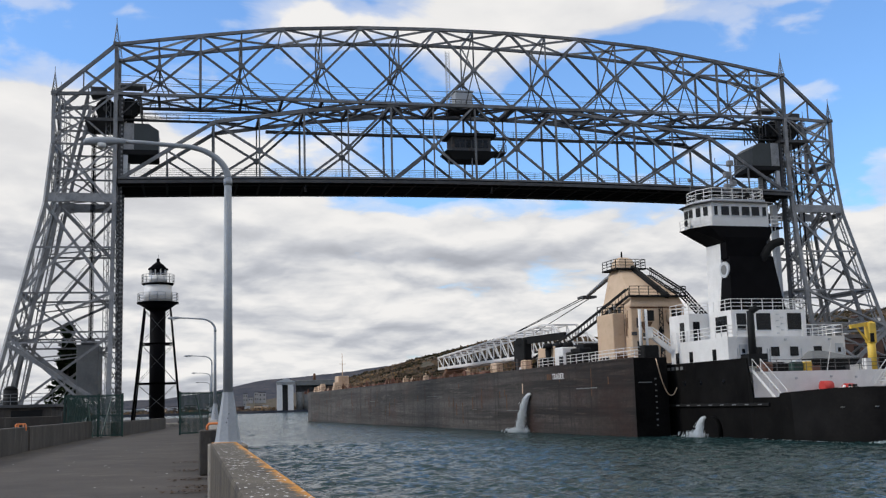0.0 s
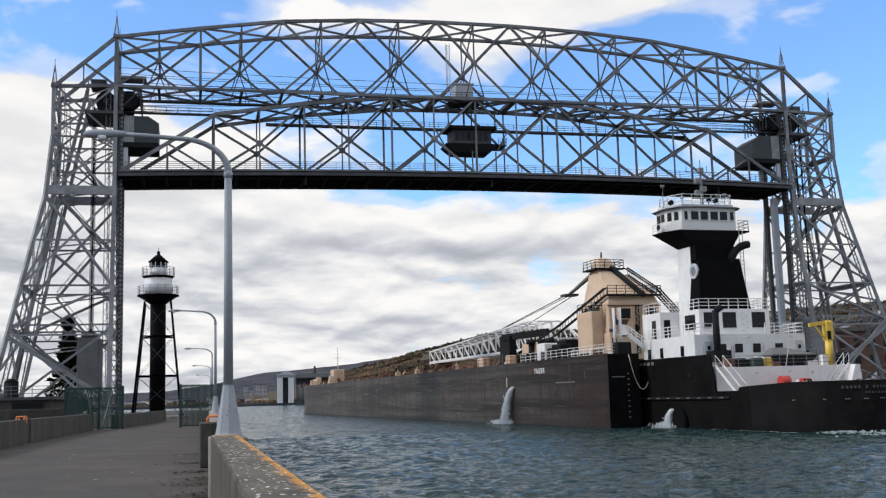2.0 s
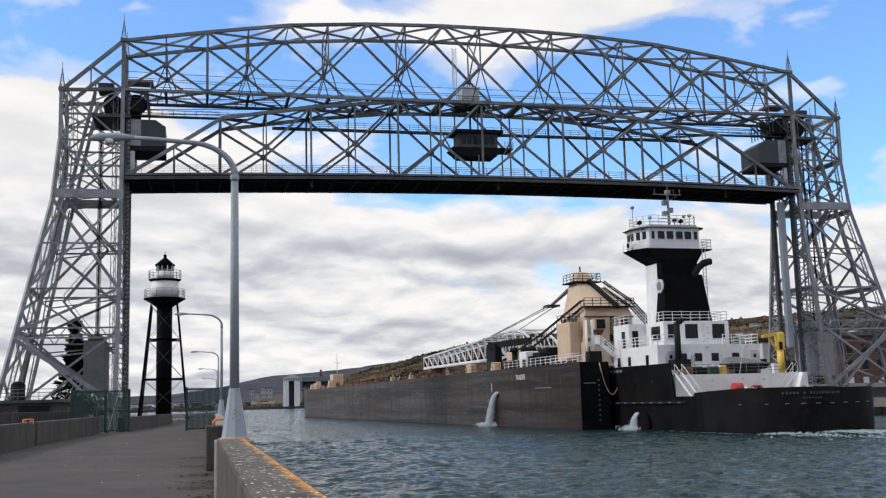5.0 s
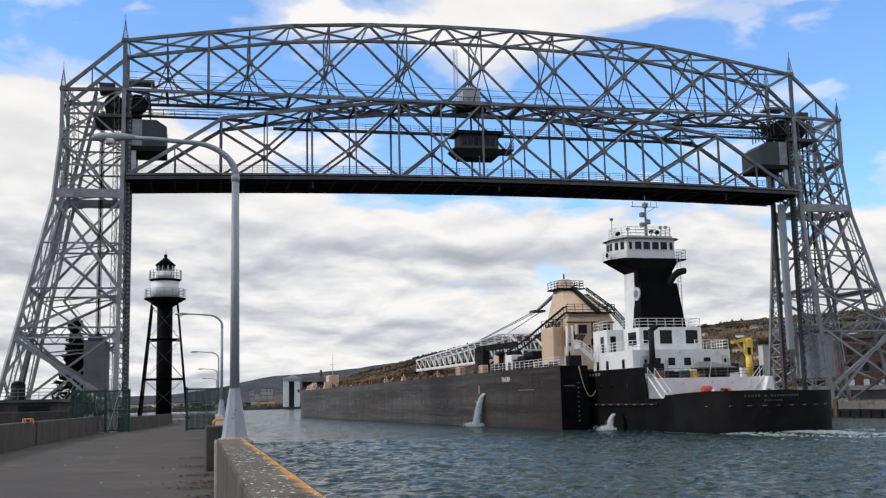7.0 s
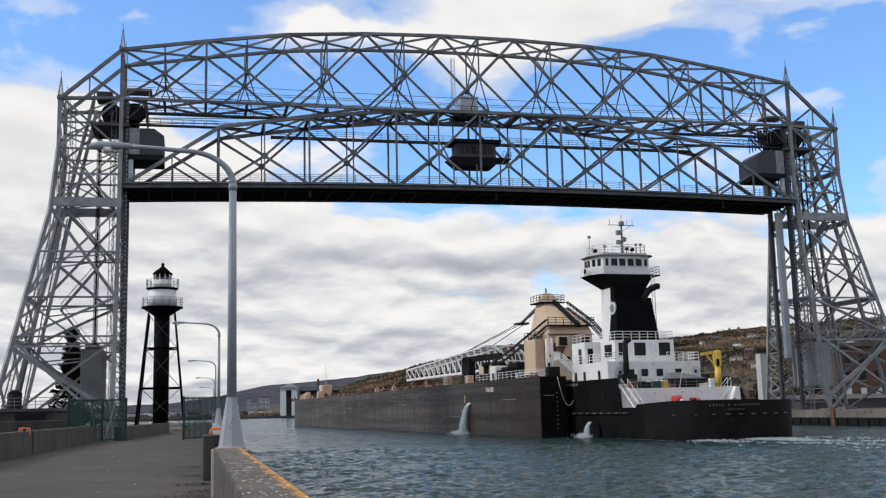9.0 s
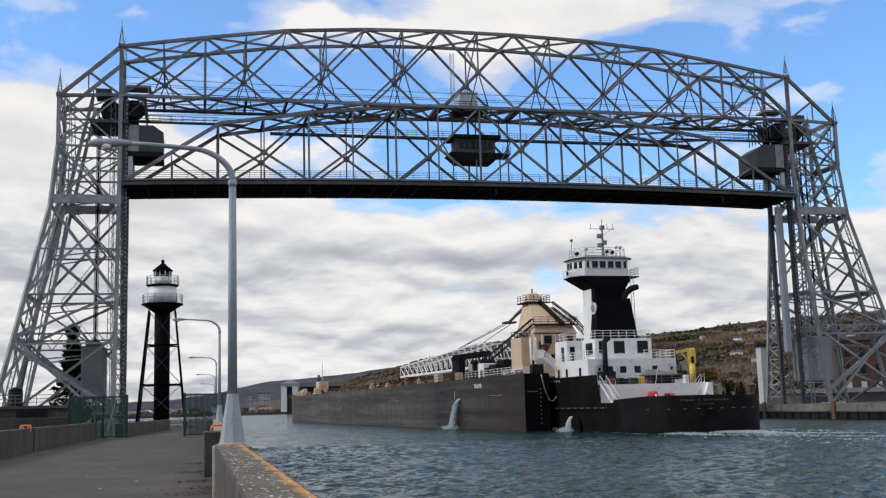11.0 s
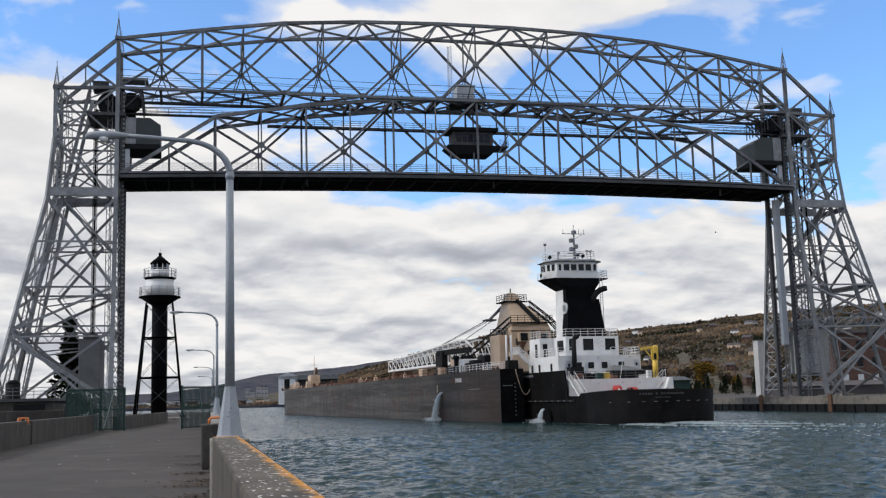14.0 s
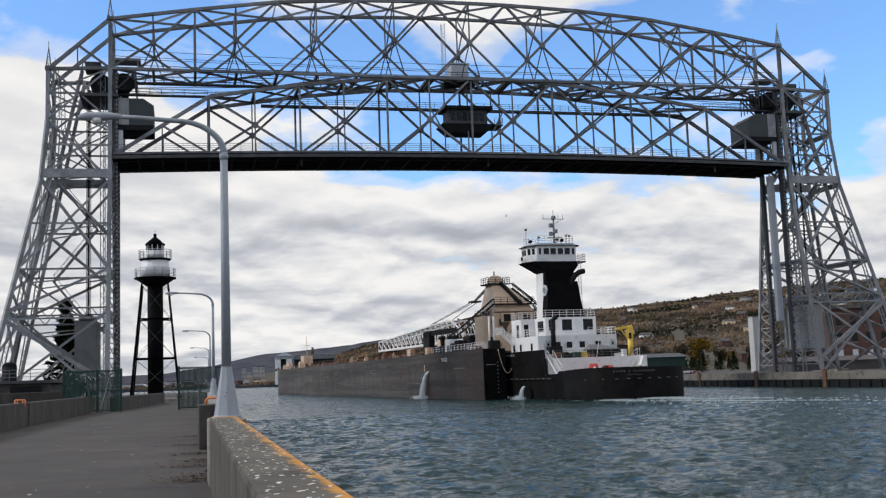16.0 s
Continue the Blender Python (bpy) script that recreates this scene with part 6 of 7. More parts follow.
    part("roof", prism(B(), [(x * 1.12, (y - 1.5) * 1.16 + 1.5) for x, y in wh_o], 22.7, 22.86, [(x * 1.02, (y - 1.5) * 1.04 + 1.5) for x, y in wh_o]), STEEL_DARK, wh, "grey overhanging roof")
    part("roof_deck", prism(B(), [(x * 0.95, (y - 1.5) * 0.95 + 1.5) for x, y in wh_o], 22.86, 23.1), SLAB, wh)
    rail(wh, [(x * 0.9, (y - 1.5) * 0.9 + 1.5, 23.1) for x, y in wh_o + wh_o[:1]], 1.1, 1.2, WHITE, 0.03)
    rail(wh, [(3.6, -1.0, 20.3), (4.8, -1.0, 20.3), (4.8, 3.4, 20.3)], 1.1, 0.9, WHITE, 0.035)
    rail(wh, [(-3.2, -1.0, 20.3), (-4.4, 0.9, 20.3), (-4.4, 3.0, 20.3)], 1.0, 0.9, WHITE, 0.025)
    part("bridge_wing", box(B(), 3.7, 4.9, -1.05, 3.5, 20.14, 20.3), BLACK, wh)
    part("life_ring", tube(B(), (-4.52, 1.6, 20.9), (-4.42, 1.6, 20.9), 0.3, None, 16), RUBBER, wh)
    bm = B()
    mx, my = 1.2, 2.0
    tube(bm, (mx, my, 23.0), (mx, my, 27.6), 0.2, 0.1, 10)
    bar(bm, (mx - 1.9, my, 27.2), (mx + 1.8, my, 27.2), 0.08, 0.08)
    bar(bm, (mx + 0.1, my, 26.4), (mx + 1.3, my, 27.1), 0.05, 0.05)
    bar(bm, (mx - 1.1, my, 24.3), (mx + 1.3, my, 24.3), 0.3, 0.1)
    for dx, z, w in ((-0.5, 24.9, 0.28), (0.25, 25.3, 0.3), (-0.45, 26.2, 0.3), (0.0, 27.4, 0.3)):
        box(bm, mx + dx - w, mx + dx + w, my - w, my + w, z - 0.3, z + 0.3, 0.08)
    for dx in (-1.7, 0.8, 1.6):
        bar(bm, (mx + dx, my, 27.2), (mx + dx, my, 27.9), 0.05, 0.05)
    bar(bm, (mx, my, 27.6), (mx, my, 28.6), 0.06, 0.06)
    part("radar_mast", bm, STEEL, wh)
    for x, y, z in ((0.6, -0.4, 23.5), (1.3, -0.5, 23.4), (-3.4, 0.6, 23.3)):
        part("searchlight", tube(tube(B(), (x, y, 23.0), (x, y, z), 0.06, None, 8), (x, y - 0.25, z + 0.15), (x, y + 0.25, z + 0.15), 0.26, 0.2, 12), GIRDER, wh, "dark searchlight")
    for x, y, h in ((-3.3, 2.4, 2.6), (-1.8, 1.0, 1.2), (2.9, 0.2, 1.4), (3.3, 2.2, 1.7)):
        part("aerial", tube(tube(B(), (x, y, 23.0), (x, y, 23.1 + h), 0.05, 0.03, 6), (x, y, 22.8 + h), (x, y, 23.1 + h), 0.2, 0.24, 8), BLOCK, wh)
    # yellow deck crane, workboat, lockers
    crane = part("deck_crane", tube(B(), (6.6, -10.8, 5.6), (6.6, -10.8, 8.3), 0.4, 0.36, 12), YELLOW, sh, "yellow hydraulic deck crane")
    bm = B()
    box(bm, 6.2, 7.0, -11.2, -10.4, 8.0, 9.9, 0.1)
    bar(bm, (6.9, -10.8, 9.85), (4.5, -10.8, 9.5), 0.3, 0.34)
    bar(bm, (6.2, -10.8, 8.2), (5.2, -10.8, 9.4), 0.14, 0.14)
    part("crane_arm", bm, YELLOW, crane)
    part("cab_box", box(B(), 6.25, 6.6, -11.3, -11.18, 8.1, 8.9), GIRDER, crane)
    boat = part("workboat", prism(B(), [(0.0, -11.5), (4.2, -11.5), (4.8, -10.6), (4.2, -9.7), (0.0, -9.7)], 6.1, 6.7, [(-0.3, -11.7), (4.6, -11.7), (5.5, -10.6), (4.6, -9.5), (-0.3, -9.5)]), RUBBER, sh, "dark inflatable workboat under a grey cover")
    part("cover", prism(B(), [(-0.2, -11.6), (4.6, -11.6), (5.3, -10.6), (4.6, -9.6), (-0.2, -9.6)], 6.7, 7.4, [(0.2, -10.8), (1.4, -10.8), (1.8, -10.6), (1.4, -10.4), (0.2, -10.4)]), BLOCK, boat)
    part("cradle", box(B(), 0.4, 3.8, -11.2, -10, 5.6, 6.1), GIRDER, boat)
    for x0, x1, m in ((-5.8, -5.0, DECKRED), (-2.9, -2.0, GREEN), (-1.9, -1.1, YELLOW), (-4.6, -3.8, RUBBER)):
        part("deck_locker", box(B(), x0, x1, -12.7, -11.9, 5.6, 6.4, 0.05), m, sh)
    part("flagstaff", tube(B(), (0.3, -12.8, 5.6), (0.5, -13.5, 8.4), 0.04, 0.03, 6), WHITE, sh)
    part("vent_tank", box(B(), 6.6, 7.2, -12.9, -11.6, 5.6, 6.8, 0.08), BLACK, sh)
    # round shell of the outlet that the side jet comes from
    part("tyre_fender", tube(B(), (-7.95, -6.7, 0.5), (-7.5, -6.7, 0.5), 1.35, None, 24), TUGHULL, hull, "dark rounded overboard outlet")

    rng = random.Random(19)
    for k in range(16):
        x, y = rng.uniform(-6.5, 6.0), rng.uniform(-12.5, -9.0)
        w, h = rng.uniform(0.12, 0.4), rng.uniform(0.3, 1.1)
        part("deck_gear", box(B(), x - w, x + w, y - w, y + w, 5.6, 5.6 + h, 0.03), rng.choice((STEEL_DARK, WHITE, RUBBER, SLAB, DECKRED)), sh)
    for k in range(12):
        x, y = rng.uniform(-6.5, 6.5), rng.uniform(-24.0, -17.0)
        w, h = rng.uniform(0.12, 0.35), rng.uniform(0.8, 1.5)
        part("deck_gear", tube(B(), (x, y, 2.9), (x, y, 2.9 + h), w, w * 0.8, 10), rng.choice((STEEL_DARK, WHITE, RUBBER, SLAB)), sh)
    for k in range(7):
        z, x = rng.uniform(7.2, 8.8), rng.uniform(-6, 6)
        part("pipe_run", box(B(), x, x + 0.06, -8.09, -7.99, 6.3, z), SLAB, sh)


ship = build_barge()
build_tug(ship)


def spray(parent, name, start, vel, spread, count, seed, size, label):
    """A falling jet in small rigid drops and strands along a parabola."""
    rng = random.Random(seed)
    bm = B()
    T = (vel[2] + math.sqrt(vel[2] ** 2 + 2 * 9.81 * start[2])) / 9.81
    for k in range(count):
        t = T * rng.random() ** 0.8
        w = spread * (0.35 + t / T)
        p = Vector((start[0] + vel[0] * t + rng.gauss(0, w * 0.5), start[1] + vel[1] * t + rng.gauss(0, w), start[2] + vel[2] * t - 4.905 * t * t + rng.gauss(0, w * 0.4)))
        d = Vector((vel[0], vel[1], vel[2] - 9.81 * t)).normalized() * rng.uniform(0.12, 0.42)
        s = size * rng.uniform(0.4, 1.0)
        tube(bm, p, p + d, s, s * 0.4, 4)
    for k in range(count // 5):
        r = abs(rng.gauss(0, 1.0))
        a = rng.uniform(0, 6.28)
        p = Vector((start[0] + vel[0] * T + r * math.cos(a) * 0.7, start[1] + vel[1] * T + r * math.sin(a), rng.uniform(-0.1, 0.3)))
        tube(bm, p, p + Vector((0, 0, rng.uniform(0.1, 0.35))), size * rng.uniform(0.5, 1.3), size * 0.3, 4)
    ob = part(name, bm, FOAM, parent, label)
    ob["kind"] = "stuff"
    return ob


spray(ship, "ballast_jet", (-11.95, 27.9, 4.5), (-0.9, 1.9, 0.3), 0.30, 7500, 2, 0.032, "white jet of ballast water falling from the hull")
spray(ship, "outlet_jet", (-7.8, -5.6, 1.75), (-0.6, 1.3, 0.2), 0.22, 3000, 3, 0.034, "white water gushing from the tug's side")


def build_wake(parent):
    rng = random.Random(21)
    bm = B()
    # torn foam: small lumps in streaks behind the stern, thinning out astern
    for k in range(8000):
        u = rng.random() ** 2.6
        y = -27.3 - 75 * u
        x = rng.gauss(0, (5.0 + 9 * u) * 0.55)
        dens = 0.5 + 0.5 * math.sin(x * 0.9 + y * 0.21 + 1.3 * math.sin(y * 0.13) + 0.8 * math.sin(y * 0.47))
        if rng.random() > dens ** 1.5 * (1.1 - 0.85 * u):
            continue
        r = rng.uniform(0.02, 0.075) * (1.0 - 0.3 * u)
        h = rng.uniform(0.0, 0.15) * (1 - u) ** 3
        p = Vector((x, y, -0.03))
        tube(bm, p, p + Vector((rng.uniform(-0.3, 0.3), rng.uniform(-0.3, 0.3), h + 0.05)), r, r * 0.5, 5)
    for k in range(70):
        y = rng.uniform(-27, 5)
        x = -7.7 - abs(rng.gauss(0, 0.5))
        r = rng.uniform(0.05, 0.2)
        bm.faces.new([bm.verts.new((x + r * math.cos(a), y + 2 * r * math.sin(a), 0.05)) for a in (0, 1.05, 2.1, 3.14, 4.2, 5.2)])
    ob = part("wake_foam", bm, make("thin_wake_foam", (0.22, 0.28, 0.29), (0.50, 0.55, 0.56), 0.8, 0, 2, 14, 0.3), parent, "churned white wake foam behind the stern")
    ob["kind"] = "stuff"


build_wake(ship)

# ---- distance: far shore, hills, town ----
def hill_material(name, cols, haze):
    m = bpy.data.materials.new(name)
    m.use_nodes = True
    t = m.node_tree
    b = t.nodes["Principled BSDF"]
    co = node(t, "ShaderNodeTexCoord").outputs["Object"]
    n1 = node(t, "ShaderNodeTexNoise", {"Vector": co, "Scale": 0.012, "Detail": 8.0, "Roughness": 0.7}).outputs[0]
    n2 = node(t, "ShaderNodeTexNoise", {"Vector": co, "Scale": 0.09, "Detail": 4.0, "Roughness": 0.7}).outputs[0]
    f = math_node(t, "ADD", math_node(t, "MULTIPLY", n1, 0.6), math_node(t, "MULTIPLY", n2, 0.4))
    k = len(cols)
    col = ramp(t, f, [(0.36 + 0.28 * i / (k - 1), c) for i, c in enumerate(cols)])
    # distance haze is painted in: blue-grey mixed into the base colour
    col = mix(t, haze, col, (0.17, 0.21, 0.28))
    t.links.new(col, b.inputs["Base Color"])
    b.inputs["Roughness"].default_value = 1.0
    b.inputs["Specular IOR Level"].default_value = 0.0
    return m


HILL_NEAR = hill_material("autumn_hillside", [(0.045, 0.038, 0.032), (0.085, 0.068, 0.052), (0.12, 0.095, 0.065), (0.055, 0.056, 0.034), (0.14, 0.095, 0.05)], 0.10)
HILL_FAR = hill_material("hazed_distant_ridge", [(0.012, 0.014, 0.018), (0.05, 0.046, 0.05), (0.10, 0.08, 0.065)], 0.16)

# skyline of the ridges as (degrees right of the canal's line, degrees above the horizon)
RIDGE = [(4, 0.5), (7.5, 1.15), (9.0, 1.62), (10.8, 2.05), (12.0, 2.42), (13.6, 2.8), (15.4, 3.25), (16.8, 3.36), (18.6, 3.42), (22.5, 3.25), (24.3, 3.38), (26.3, 3.5), (28.0, 3.72), (29.5, 3.78), (31.6, 3.95), (34.3, 4.0), (40, 4.2), (60, 4.3), (90, 3.0), (120, 1.0)]
FAR = [(-40, 0.5), (-8, 0.5), (-5, 0.54), (-2.3, 0.61), (0.5, 0.85), (2.4, 1.22), (4.3, 1.54), (5.6, 1.62), (7.6, 1.74), (9.1, 1.93), (10.6, 2.1), (12.5, 2.2), (20, 2.0)]


def skyline(tab, a):
    for (a0, e0), (a1, e1) in zip(tab, tab[1:]):
        if a <= a1:
            return e0 + (e1 - e0) * max(0, (a - a0) / (a1 - a0))
    return tab[-1][1]


def build_hill(name, tab, r0, r1, a0, a1, material, label, na=260, nd=34, rough=5.0):
    verts, faces = [], []
    for i in range(na + 1):
        a = a0 + (a1 - a0) * i / na
        e = math.tan(radians(skyline(tab, a)))
        for j in range(nd + 1):
            f = j / nd
            r = r0 + (r1 - r0) * f
            g = f ** 0.8
            z = 1.2 + (r1 * e) * g * (1.0 if j < nd else 1.0)
            x, y = r * math.sin(radians(a)), r * math.cos(radians(a))
            z += rough * g * (noise.noise((x * 0.006, y * 0.006, 3.0)) + 0.4 * noise.noise((x * 0.03, y * 0.03, 1.0)))
            verts.append((x, y, z if j else -1.0))
    for i in range(na):
        for j in range(nd):
            p = i * (nd + 1) + j
            faces.append((p, p + nd + 1, p + nd + 2, p + 1))
    me = bpy.data.meshes.new(name)
    me.from_pydata(verts, [], faces)
    me.polygons.foreach_set("use_smooth", [True] * len(me.polygons))
    me.materials.append(material)
    tagged(new(name, me), label, "hill", kind="structure")


build_hill("backdrop_ridge", FAR, 3600, 4700, -60, 30, HILL_FAR, "low wooded ridge in the distance with blue haze in its colour", 160, 10, 9.0)
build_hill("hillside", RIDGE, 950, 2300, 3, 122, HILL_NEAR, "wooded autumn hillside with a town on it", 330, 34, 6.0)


def hill_z(a, r):
    f = (r - 950) / (2300 - 950)
    x, y = r * math.sin(radians(a)), r * math.cos(radians(a))
    g = max(0, f) ** 0.8
    return 1.2 + 2300 * math.tan(radians(skyline(RIDGE, a))) * g + 6.0 * g * (noise.noise((x * 0.006, y * 0.006, 3.0)) + 0.4 * noise.noise((x * 0.03, y * 0.03, 1.0)))


def polar(a, r):
    return r * math.sin(radians(a)), r * math.cos(radians(a))


def clump(verts, faces, c, r, h, rng):
    """A small uneven crown: a rough cone of a few facets."""
    n = 5
    i0 = len(verts)
    a0 = rng.uniform(0, 6)
    for k in range(n):
        a = a0 + 6.283 * k / n
        q = r * rng.uniform(0.6, 1.15)
        verts.append((c[0] + q * math.cos(a), c[1] + q * math.sin(a), c[2] + h * rng.uniform(0.1, 0.35)))
    for k in range(n):
        a = a0 + 0.6 + 6.283 * k / n
        q = r * rng.uniform(0.35, 0.8)
        verts.append((c[0] + q * math.cos(a), c[1] + q * math.sin(a), c[2] + h * rng.uniform(0.65, 0.95)))
    verts.append((c[0], c[1], c[2] + h * rng.uniform(0.9, 1.1)))
    for k in range(n):
        j = (k + 1) % n
        faces.append((i0 + k, i0 + j, i0 + n + k))
        faces.append((i0 + j, i0 + n + j, i0 + n + k))
        faces.append((i0 + n + k, i0 + n + j, i0 + 2 * n))


def tree_material(name, cols):
    m = bpy.data.materials.new(name)
    m.use_nodes = True
    t = m.node_tree
    b = t.nodes["Principled BSDF"]
    r = node(t, "ShaderNodeNewGeometry").outputs["Random Per Island"]
    k = len(cols)
    col = ramp(t, r, [(i / (k - 1), c) for i, c in enumerate(cols)])
    # stands of darker and lighter growth
    co = node(t, "ShaderNodeTexCoord").outputs["Object"]
    big = node(t, "ShaderNodeTexNoise", {"Vector": co, "Scale": 0.0075, "Detail": 6.0, "Roughness": 0.65}).outputs[0]
    small = node(t, "ShaderNodeTexNoise", {"Vector": co, "Scale": 0.035, "Detail": 3.0}).outputs[0]
    col = mix(t, 1.0, col, ramp(t, big, [(0.40, (0.26, 0.33, 0.26)), (0.47, (0.95, 0.92, 0.82)), (0.54, (1.6, 1.46, 1.3)), (0.62, (2.3, 2.0, 1.62))]), "MULTIPLY")
    col = mix(t, 1.0, col, ramp(t, small, [(0.36, (0.5, 0.5, 0.52)), (0.6, (1.15, 1.12, 1.1))]), "MULTIPLY")
    t.links.new(col, b.inputs["Base Color"])
    b.inputs["Roughness"].default_value = 1.0
    b.inputs["Specular IOR Level"].default_value = 0.0
    return m


WOODS = tree_material("autumn_woods", [(0.066, 0.056, 0.050), (0.080, 0.067, 0.059), (0.050, 0.050, 0.038), (0.088, 0.073, 0.062), (0.10, 0.073, 0.048), (0.074, 0.064, 0.058), (0.115, 0.080, 0.042), (0.070, 0.061, 0.055)])


def build_woods():
    rng = random.Random(77)
    verts, faces = [], []
    for k in range(58000):
        a = rng.uniform(7, 42)
        r = 960 + 1330 * rng.random() ** 0.75
        if noise.noise((a * 0.6, r * 0.004, 7.0)) < -0.55:
            continue
        z = hill_z(a, r)
        s = rng.uniform(0.9, 2.1) if rng.random() < 0.9 else rng.uniform(2.1, 3.2)
        clump(verts, faces, (r * math.sin(radians(a)), r * math.cos(radians(a)), z - 1), s, s * rng.uniform(1.2, 2.2), rng)
    # scrub and bare trees along the low far shore
    for k in range(5000):
        x, y = polar(rng.uniform(-12, 9), 925 + 650 * rng.random())
        s = rng.uniform(0.8, 2.4)
        clump(verts, faces, (x, y, 1.5), s, s * rng.uniform(0.8, 1.8), rng)
    me = bpy.data.meshes.new("woods")
    me.from_pydata(verts, [], faces)
    me.materials.append(WOODS)
    tagged(new("woods", me), "bare and russet autumn woods over the hillside", "woods", kind="stuff")


build_woods()


def far_house(x, y, z, w, d, h, material, roof_m, turn, label="small pale house on the wooded hillside", cat="house", flat=False, rows=2):
    hs = tagged(new("house" if cat == "house" else "apartment_building"), label, cat, "far buildings")
    part("wall", box(B(), -w / 2, w / 2, -d / 2, d / 2, -3, h), material, hs)
    bm = B()
    if flat:
        box(bm, -w / 2 - 0.3, w / 2 + 0.3, -d / 2 - 0.3, d / 2 + 0.3, h, h + 0.8)
    else:
        a = [bm.verts.new(p) for p in ((-w / 2 - 0.4, -d / 2 - 0.4, h), (w / 2 + 0.4, -d / 2 - 0.4, h), (w / 2 + 0.4, d / 2 + 0.4, h), (-w / 2 - 0.4, d / 2 + 0.4, h), (-w / 2, 0, h + d * 0.35), (w / 2, 0, h + d * 0.35))]
        for f in ((0, 1, 5, 4), (2, 3, 4, 5), (3, 0, 4), (1, 2, 5), (3, 2, 1, 0)):
            bm.faces.new([a[i] for i in f])
    part("roof", bm, roof_m, hs)
    n = max(2, int(w / 4))
    for r in range(rows):
        zz = h * (r + 0.35) / rows
        for k in range(n):
            xx = -w / 2 + w * (k + 0.5) / n
            part("window", box(B(), xx - w / n * 0.16, xx + w / n * 0.16, -d / 2 - 0.06, -d / 2 + 0.02, zz, zz + h / rows * 0.3), GLASSY, hs)
    hs.matrix_world = pose(x, y, z, 0, 0, turn)


def build_town():
    rng = random.Random(31)
    for k in range(46):
        a = rng.uniform(19, 40)
        r = 980 + 1100 * rng.random() ** 1.4
        x, y = polar(a, r)
        far_house(x, y, hill_z(a, r), rng.uniform(6, 14), rng.uniform(6, 9), rng.uniform(3.5, 6), rng.choice((PALEWALL, WHITE, BRICKRED, CREAM)), TILEROOF, -a + rng.uniform(-40, 40))
    # apartment blocks and sheds on the far shore beyond the harbour
    for a, r, w, h in ((2.98, 1500, 6, 22), (3.25, 1480, 6, 17), (3.55, 1500, 6, 24), (3.85, 1500, 10, 23), (4.3, 1450, 14, 6), (4.9, 1430, 10, 6), (0.2, 1500, 18, 8), (-0.6, 1450, 14, 7), (-1.6, 1500, 20, 8), (1.3, 1500, 16, 9)):
        x, y = polar(a, r)
        far_house(x, y, 2, w, 14, h, PALEWALL, TILEROOF, -a, "pale apartment block beyond the harbour", "apartment building", True, max(3, int(h / 5)))
    for k in range(120):
        a = rng.uniform(-9, 8)
        r = rng.uniform(980, 1400)
        x, y = polar(a, r)
        far_house(x, y, 2, rng.uniform(4, 13), 8, rng.uniform(1.8, 4.6), rng.choice((PALEWALL, BLOCK, CREAM, SLAB, WHITE, STEEL_DARK, BRICKRED)), rng.choice((TILEROOF, SLAB)), -a + rng.uniform(-20, 20), "low industrial building on the far shore", "industrial building", True, 1)


build_town()
# far shore land
bm = B()
pts = [polar(a, r) for a, r in [(-80, 900), (-40, 900), (-10, 905), (0, 900), (6, 890), (12, 900), (20, 940)]]
pts2 = [polar(a, 4600) for a in (20, 5, -10, -40, -80)]
prism(bm, pts + pts2, -1.0, 1.8)
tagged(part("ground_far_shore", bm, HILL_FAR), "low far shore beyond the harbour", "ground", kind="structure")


def build_elevator():
    """Grain elevator gantry on the far shore, pale with a pitched head house."""
    g = tagged(new("grain_elevator"), "pale grain elevator with silos on the far shore", "grain elevator")
    x0, y0 = polar(5.55, 905)
    for x in (-15.0, -6.0):
        part("pillar", box(B(), x, x + 4.6, -6, 6, 0, 21, 0.2), WHITE, g)
    # gap between the pillars is closed in dark steel, its shade in the colour
    part("back_wall", box(B(), -10.4, -6.0, 2, 5.8, 0, 21), STEEL_DARK, g)
    part("head_beam", box(B(), -15.2, 0.2, -6.3, 6.2, 21, 23.2, 0.1), PALEWALL, g)
    bm = B()
    a = [bm.verts.new(p) for p in ((-15.8, -7, 23.2), (0.6, -7, 23.2), (0.6, 7, 23.2), (-15.8, 7, 23.2), (-7.5, -7, 26.5), (-7.5, 7, 26.5))]
    for f in ((0, 1, 4), (2, 3, 5), (1, 2, 5, 4), (3, 0, 4, 5), (3, 2, 1, 0)):
        bm.faces.new([a[i] for i in f])
    part("roof", bm, SLAB, g)
    for k in range(4):
        part("silo", tube(B(), (3.6 + k * 6.2, 0, 0), (3.6 + k * 6.2, 0, 15), 3.0, None, 18), BLOCK, g)
    part("gallery", box(B(), 0.6, 34, -4.5, 4.5, 20.2, 24.4, 0.2), BLOCK, g)
    # dark wall stands for the shade inside the open shed
    part("gallery_wall", box(B(), 0.6, 34, 3.2, 4.2, 15, 20.2), STEEL_DARK, g)
    part("vent_stack", tube(B(), (16, 0, 24.3), (16, 0, 30), 1.2, 0.9, 10), RUST, g)
    g.matrix_world = pose(x0, y0, 1.5, 0, 0, -5)


build_elevator()


